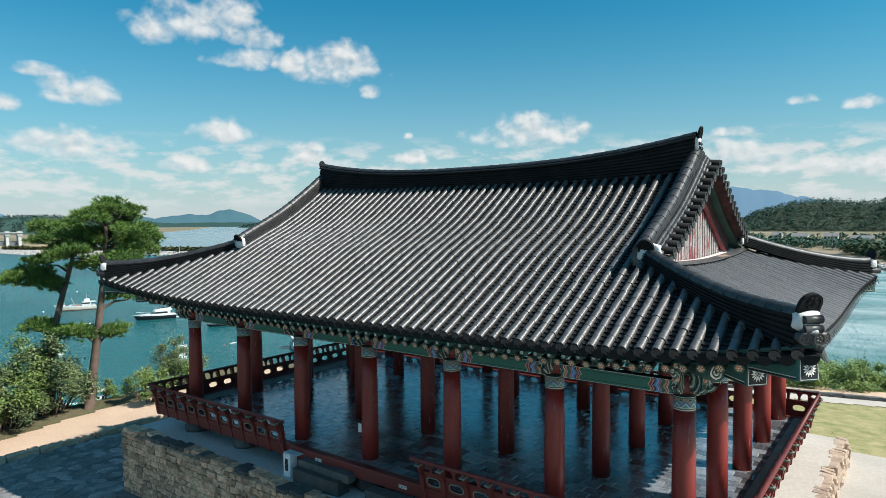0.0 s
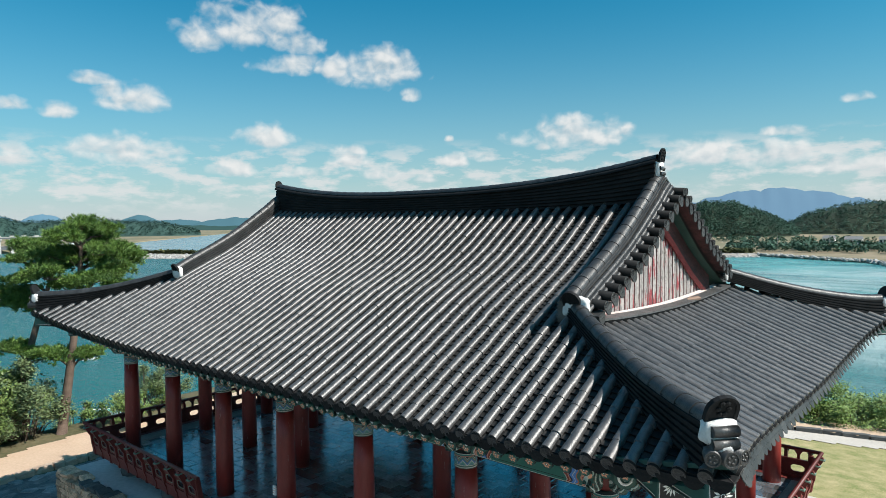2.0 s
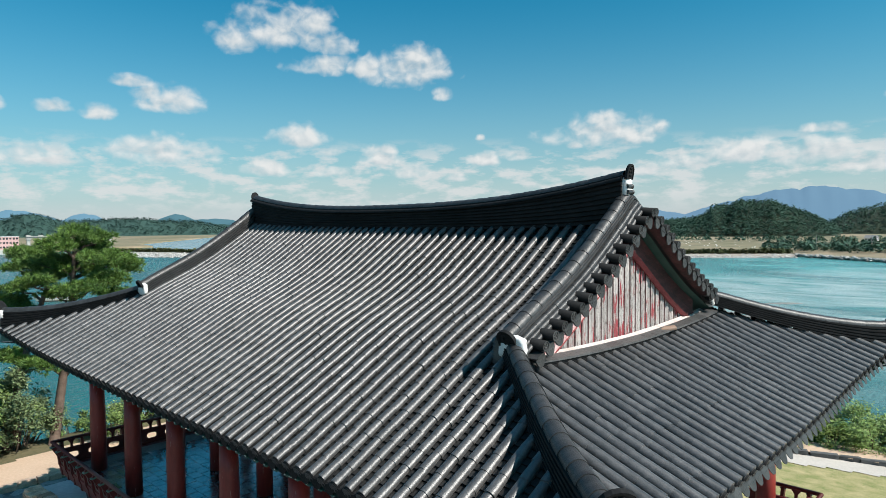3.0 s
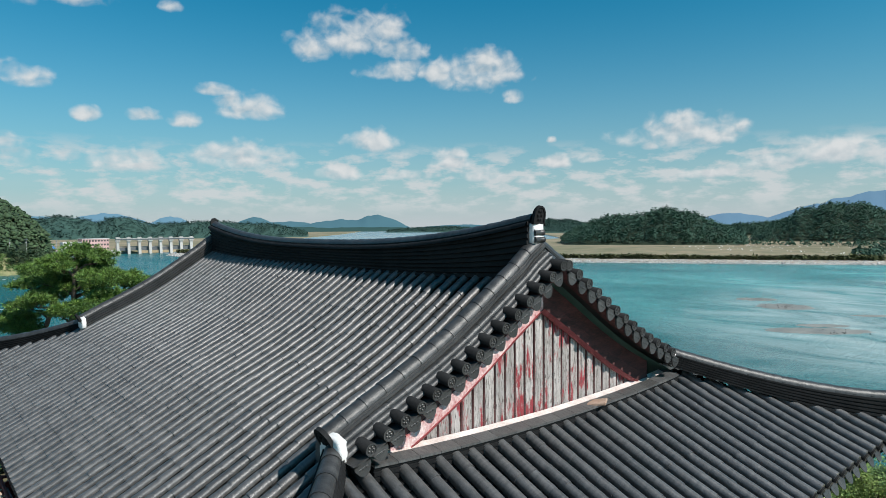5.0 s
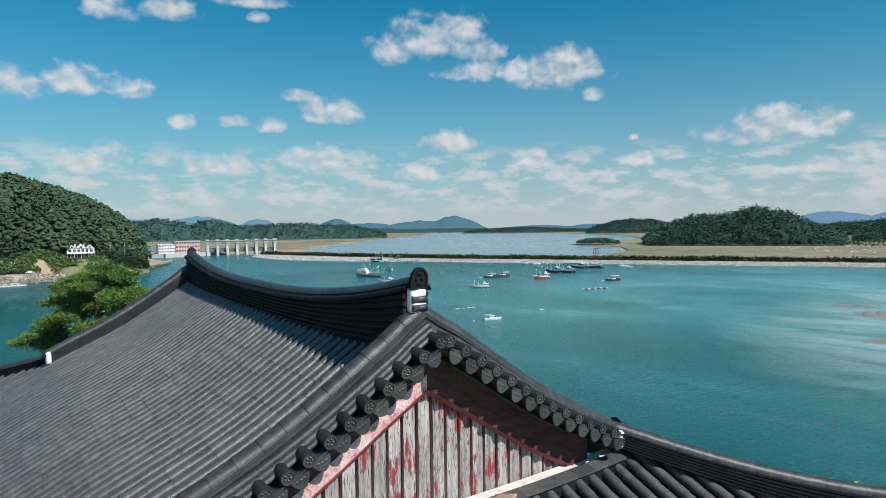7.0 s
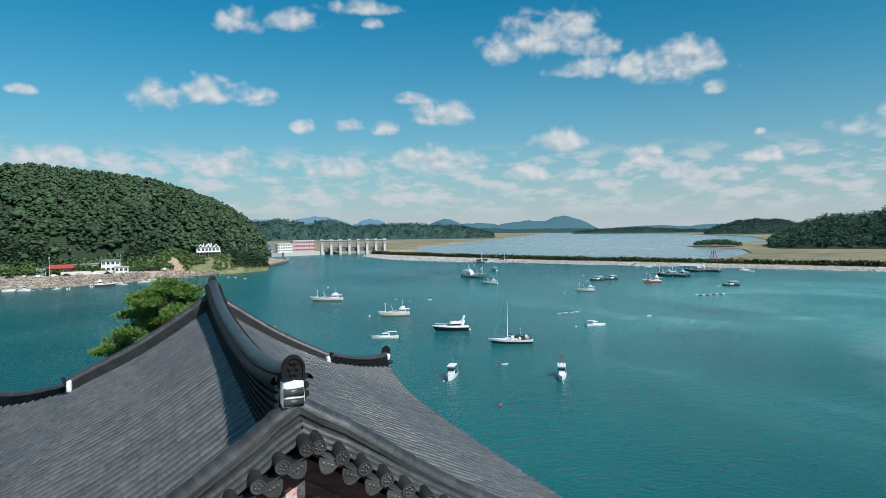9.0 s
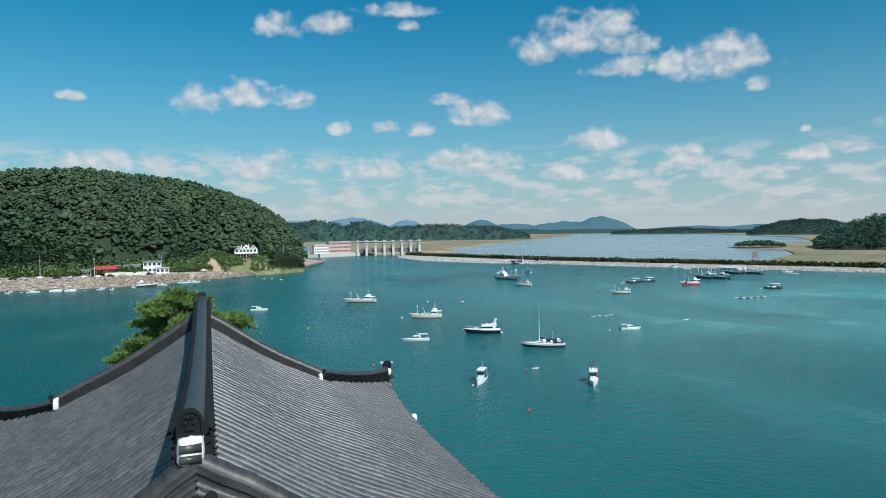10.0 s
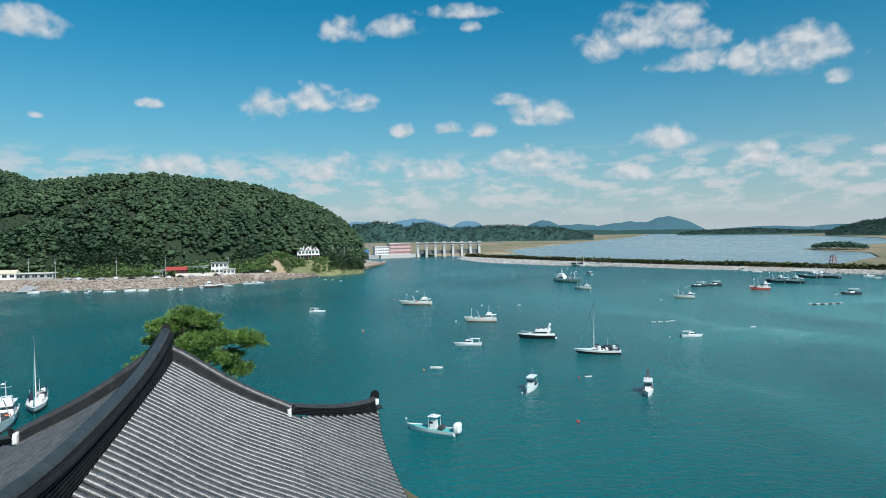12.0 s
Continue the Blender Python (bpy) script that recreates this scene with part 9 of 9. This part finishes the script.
def pine(name, at, top, seed, pads, label):
    """Red pine: tapered trunk, bent limbs, and puffs of needle tufts. Pads: height, two offsets from the trunk, radius."""
    rg = random.Random(seed)
    t = thing(name, at, label, "pine tree", "pines on the headland")
    H = top[2] - at[2]
    lean = Vector(top) - Vector(at)

    def trunk_at(f):
        return Vector((lean.x * f + 0.16 * math.sin(f * 5 + seed), lean.y * f + 0.14 * math.sin(f * 4 + 2 * seed), H * f))
    pts = [trunk_at(i / 12) for i in range(13)]
    part("trunk", tube(pts, [0.19 * (1 - 0.75 * i / 12) + 0.02 for i in range(13)], 10), BARK, t, "slim red-brown pine trunk", True)
    V, F = [], []
    for z, u, v, r in pads:
        f = min(0.98, max(0.05, (z - at[2]) / H))
        c0 = trunk_at(max(0.05, f - 0.05))
        c = trunk_at(f) + SIDE * u + AWAY * v
        limb_bm = bmesh.new()
        add_tube(limb_bm, [c0, (c0 + c) / 2 + Vector((0, 0, 0.1)), c - Vector((0, 0, 0.1))], [0.075, 0.05, 0.025], 5)
        for q in range(3):
            add_tube(limb_bm, [c - Vector((0, 0, 0.1)), c + Vector((rg.uniform(-0.6, 0.6) * r, rg.uniform(-0.6, 0.6) * r, 0.12))], [0.025, 0.01], 4)
        part("limb", limb_bm, BARK, t)
        for q in range(int(10 + 12 * r)):
            a, rr = rg.uniform(0, math.tau), r * 0.85 * math.sqrt(rg.random())
            cc = c + Vector((math.cos(a) * rr, math.sin(a) * rr, 0.38 * r * (1 - (rr / r) ** 2) + rg.uniform(-0.2, 0.16)))
            pr_ = rg.uniform(0.26, 0.44)
            for n in range(16):
                d0 = Vector((rg.gauss(0, 1), rg.gauss(0, 1), rg.gauss(0.25, 0.6))).normalized()
                p = cc + Vector((d0.x * pr_, d0.y * pr_, d0.z * pr_ * 0.55)) * rg.uniform(0.4, 1.0)
                for s in range(20):
                    d = (Vector((rg.gauss(0, 1), rg.gauss(0, 1), rg.gauss(0.5, 0.8))).normalized() + d0 * 0.5) * rg.uniform(0.11, 0.19)
                    w = d.cross(Vector((rg.uniform(-1, 1), rg.uniform(-1, 1), rg.uniform(-1, 1)))).normalized() * 0.017
                    b = len(V)
                    V += [p - w, p + w, p + d]
                    F.append((b, b + 1, b + 2))
    o = new("crown", mesh_of("crown", V, F, NEEDLE))
    under(o, t, "dense puffs of bright green needles")
    return t


pine("pine_tree", (-18.95, -2.35, -0.15), (-19.4, -1.1, 8.9), 3,
     [(8.8, 0.1, 0.0, 0.75), (8.4, 0.75, 0.3, 0.8), (8.2, -0.5, -0.4, 0.85), (7.6, 1.0, -0.3, 0.95), (7.4, -0.9, 0.4, 0.95), (7.1, 0.2, 0.6, 1.05), (6.7, 1.3, 0.2, 0.9),
      (6.6, -1.3, -0.3, 0.9), (6.2, 0.5, -0.7, 1.0), (6.0, -0.5, 0.5, 0.9), (4.6, 1.1, 0.2, 0.9), (3.1, -0.8, 0.0, 0.75), (3.0, 0.6, 0.2, 0.6),
      (7.9, 0.6, 1.0, 0.9), (7.3, 1.1, 1.5, 1.0), (7.3, 1.5, 2.4, 0.9), (7.0, 1.9, 3.3, 0.75), (6.3, 1.0, 2.4, 0.8), (5.7, 1.6, 2.7, 0.7)],
     "tall slim pine with bright green needle pads")
pine("pine_tree", (-20.0, -4.0, -0.8), (-21.9, -1.3, 7.9), 8,
     [(8.0, -1.5, 0.9, 0.8), (7.7, -0.7, 0.5, 0.9), (7.2, -1.2, -0.1, 0.9), (7.3, 0.2, 0.5, 0.9), (6.7, -0.2, 0.2, 1.0), (6.2, -1.0, 0.6, 0.9), (5.6, -1.5, 0.7, 0.9),
      (5.4, -2.1, 0.4, 0.75), (5.2, -0.8, 0.2, 0.8), (3.3, -0.7, 0.2, 0.8), (3.0, 0.6, -0.2, 0.75), (2.1, -0.5, 0.2, 0.55)],
     "leaning pine with layered needle pads")


def shrub(name, at, r, h, seed, leaves, mat, label, group="shrubs on the slope", size=0.085):
    """Leafy bush: bundle of stems and thousands of single leaves in uneven bunches."""
    rg = random.Random(seed)
    t = thing(name, at, label, "shrub", group)
    bm = bmesh.new()
    bunch = []
    for k in range(16):
        a, rr = rg.uniform(0, math.tau), r * math.sqrt(rg.random())
        tip = Vector((math.cos(a) * rr, math.sin(a) * rr, h * rg.uniform(0.35, 1.0) * (1 - 0.45 * (rr / r) ** 2)))
        add_tube(bm, [(tip.x * 0.15, tip.y * 0.15, -0.3), tip * 0.6, tip], [0.03, 0.018, 0.006], 5)
        bunch.append((tip, rg.uniform(0.3, 0.55) * r * 0.55))
    part("woody_base", bm, BARK, t)
    V, F = [], []
    for n in range(leaves):
        c, br = rg.choice(bunch)
        d = Vector((rg.gauss(0, 1), rg.gauss(0, 1), rg.gauss(0, 0.8)))
        p = c + d * br * 0.5
        if p.z < -0.2:
            p.z = rg.uniform(-0.2, 0.4)
        u = Vector((rg.uniform(-1, 1), rg.uniform(-1, 1), rg.uniform(-0.5, 0.6))).normalized() * size * rg.uniform(0.6, 1.3)
        w = u.cross(Vector((rg.uniform(-0.4, 0.4), rg.uniform(-0.4, 0.4), 1))).normalized() * u.length * 0.32
        b = len(V)
        V += [p - u * 0.5, p + w, p + u * 0.6, p - w]
        F.append((b, b + 1, b + 2, b + 3))
    under(new("foliage", mesh_of("foliage", V, F, mat)), t)
    return t


prg = random.Random(6)
protos = [shrub("shrub", (-21.5, -8, -1.2), 1.5, 2.5, 31, 7000, LEAF, "dense bright green shrub on the slope"),
          shrub("shrub", (-21.8, -5, -1.5), 1.3, 2.8, 32, 6000, LEAF2, "loose grey-green shrub on the slope"),
          shrub("shrub", (-20.8, -1.2, -0.6), 1.2, 1.7, 33, 5000, LEAF, "low green shrub beside the path")]
spots = []
for k in range(22):
    y = -13.0 + 0.48 * k + prg.uniform(-0.3, 0.3)
    x = -18.3 - 0.12 * y - prg.uniform(0, 3.4)
    spots.append((x, y))
spots += [(-17.9, -0.3)]
spots += [(-19.4 - 0.5 * k + prg.uniform(-0.3, 0.3), 1.6 + 0.75 * k + prg.uniform(-0.3, 0.3)) for k in range(3)]
for x, y in spots:
    s = prg.uniform(0.85, 1.4) if y < 1 else prg.uniform(0.85, 1.0)
    copy_thing(prg.choice(protos), pose(x, y, ground_z(x, y) - 0.05, 0, 0, prg.uniform(0, 360)) @ Matrix.Diagonal((s, s, s, 1)))
pr = [shrub("shrub", (5.0, 18.6, ground_z(5, 18.6)), 1.6, 2.3, 41, 9000, LEAFB, "dense sunlit green shrub behind the walk", "shrubs behind the walk", 0.085),
      shrub("shrub", (8.0, 19.8, ground_z(8, 19.8)), 1.4, 2.1, 42, 8000, LEAFB, "rounded sunlit green shrub behind the walk", "shrubs behind the walk", 0.085)]
for k in range(18):
    x = 2.5 + 0.75 * k
    y = edge_back(x) + (0.8, 2.4)[k % 2] + prg.uniform(-0.2, 0.8)
    s = prg.uniform(1.05, 1.35) + 0.3 * (k % 2)
    copy_thing(prg.choice(pr), pose(x, y, ground_z(x, y) + 0.15, 0, 0, prg.uniform(0, 360)) @ Matrix.Diagonal((s, s, s, 1)))
# grass
V, F = [], []
for n in range(18000):
    x = prg.uniform(4, 16)
    y = prg.uniform(6.6, kerb_y(x) - 1.7)
    if noise.noise((x * 0.7, y * 0.7, 0)) + prg.uniform(-0.25, 0.25) < 0.08:
        continue
    z = ground_z(x, y) + 0.02
    a, hh = prg.uniform(0, math.tau), prg.uniform(0.008, 0.025)
    dx, dy = math.cos(a) * 0.02, math.sin(a) * 0.02
    b = len(V)
    V += [(x - dx, y - dy, z), (x + dx, y + dy, z), (x + prg.uniform(-0.05, 0.05), y + prg.uniform(-0.05, 0.05), z + hh)]
    F.append((b, b + 1, b + 2))
tagged(new("grass", mesh_of("grass", V, F, GRASS)), "short patchy grass", "grass", kind="stuff")


# ---- pieces of roof and floor ----
TILE_ME = mesh_of("roof_tile", PIPE_V, PIPE_F, TILE, True)
END_ME = mesh_of("roof_tile", END_V, END_F, TILE, True)
for m, me in [(m, TILE_ME) for m in near_t] + [(m, END_ME) for m in near_e]:
    o = new("roof_tile", me)
    o.matrix_basis = m
    under(o, roof)

SLAB_V = [(-0.5, -0.5, 0), (0.5, -0.5, 0), (0.5, 0.5, 0), (-0.5, 0.5, 0), (-0.47, -0.485, 0.02), (0.47, -0.485, 0.02), (0.47, 0.485, 0.02), (-0.47, 0.485, 0.02)]
SLAB_F = [(4, 5, 6, 7), (0, 1, 5, 4), (1, 2, 6, 5), (2, 3, 7, 6), (3, 0, 4, 7)]
SLAB_ME = mesh_of("floor_slab", SLAB_V, SLAB_F, FLOOR)
slabs_far = []
srng = random.Random(3)
for i in range(36):
    for j in range(32):
        x, y = -7.6 + 0.211 + i * 0.422 + (0.211 if j % 2 else 0), -4.75 + 0.148 + j * 0.297
        if x > 7.45:
            continue
        m = Matrix.Translation((x, y, FLOOR_Z - BASE_Z - 0.022 + srng.uniform(-0.002, 0.002))) @ Euler((srng.uniform(-0.006, 0.006), srng.uniform(-0.006, 0.006), 0)).to_matrix().to_4x4() @ Matrix.Diagonal((0.417, 0.292, 1, 1))
        if x > 1.5 and y < 0.6 and x + y < 6.4:
            o = new("floor_slab", SLAB_ME)
            o.matrix_basis = m
            under(o, fl)
        else:
            slabs_far.append(m)
tagged(under(new("floor_paving", batch("floor_paving", SLAB_V, SLAB_F, slabs_far, FLOOR_J)), fl), kind="stuff")
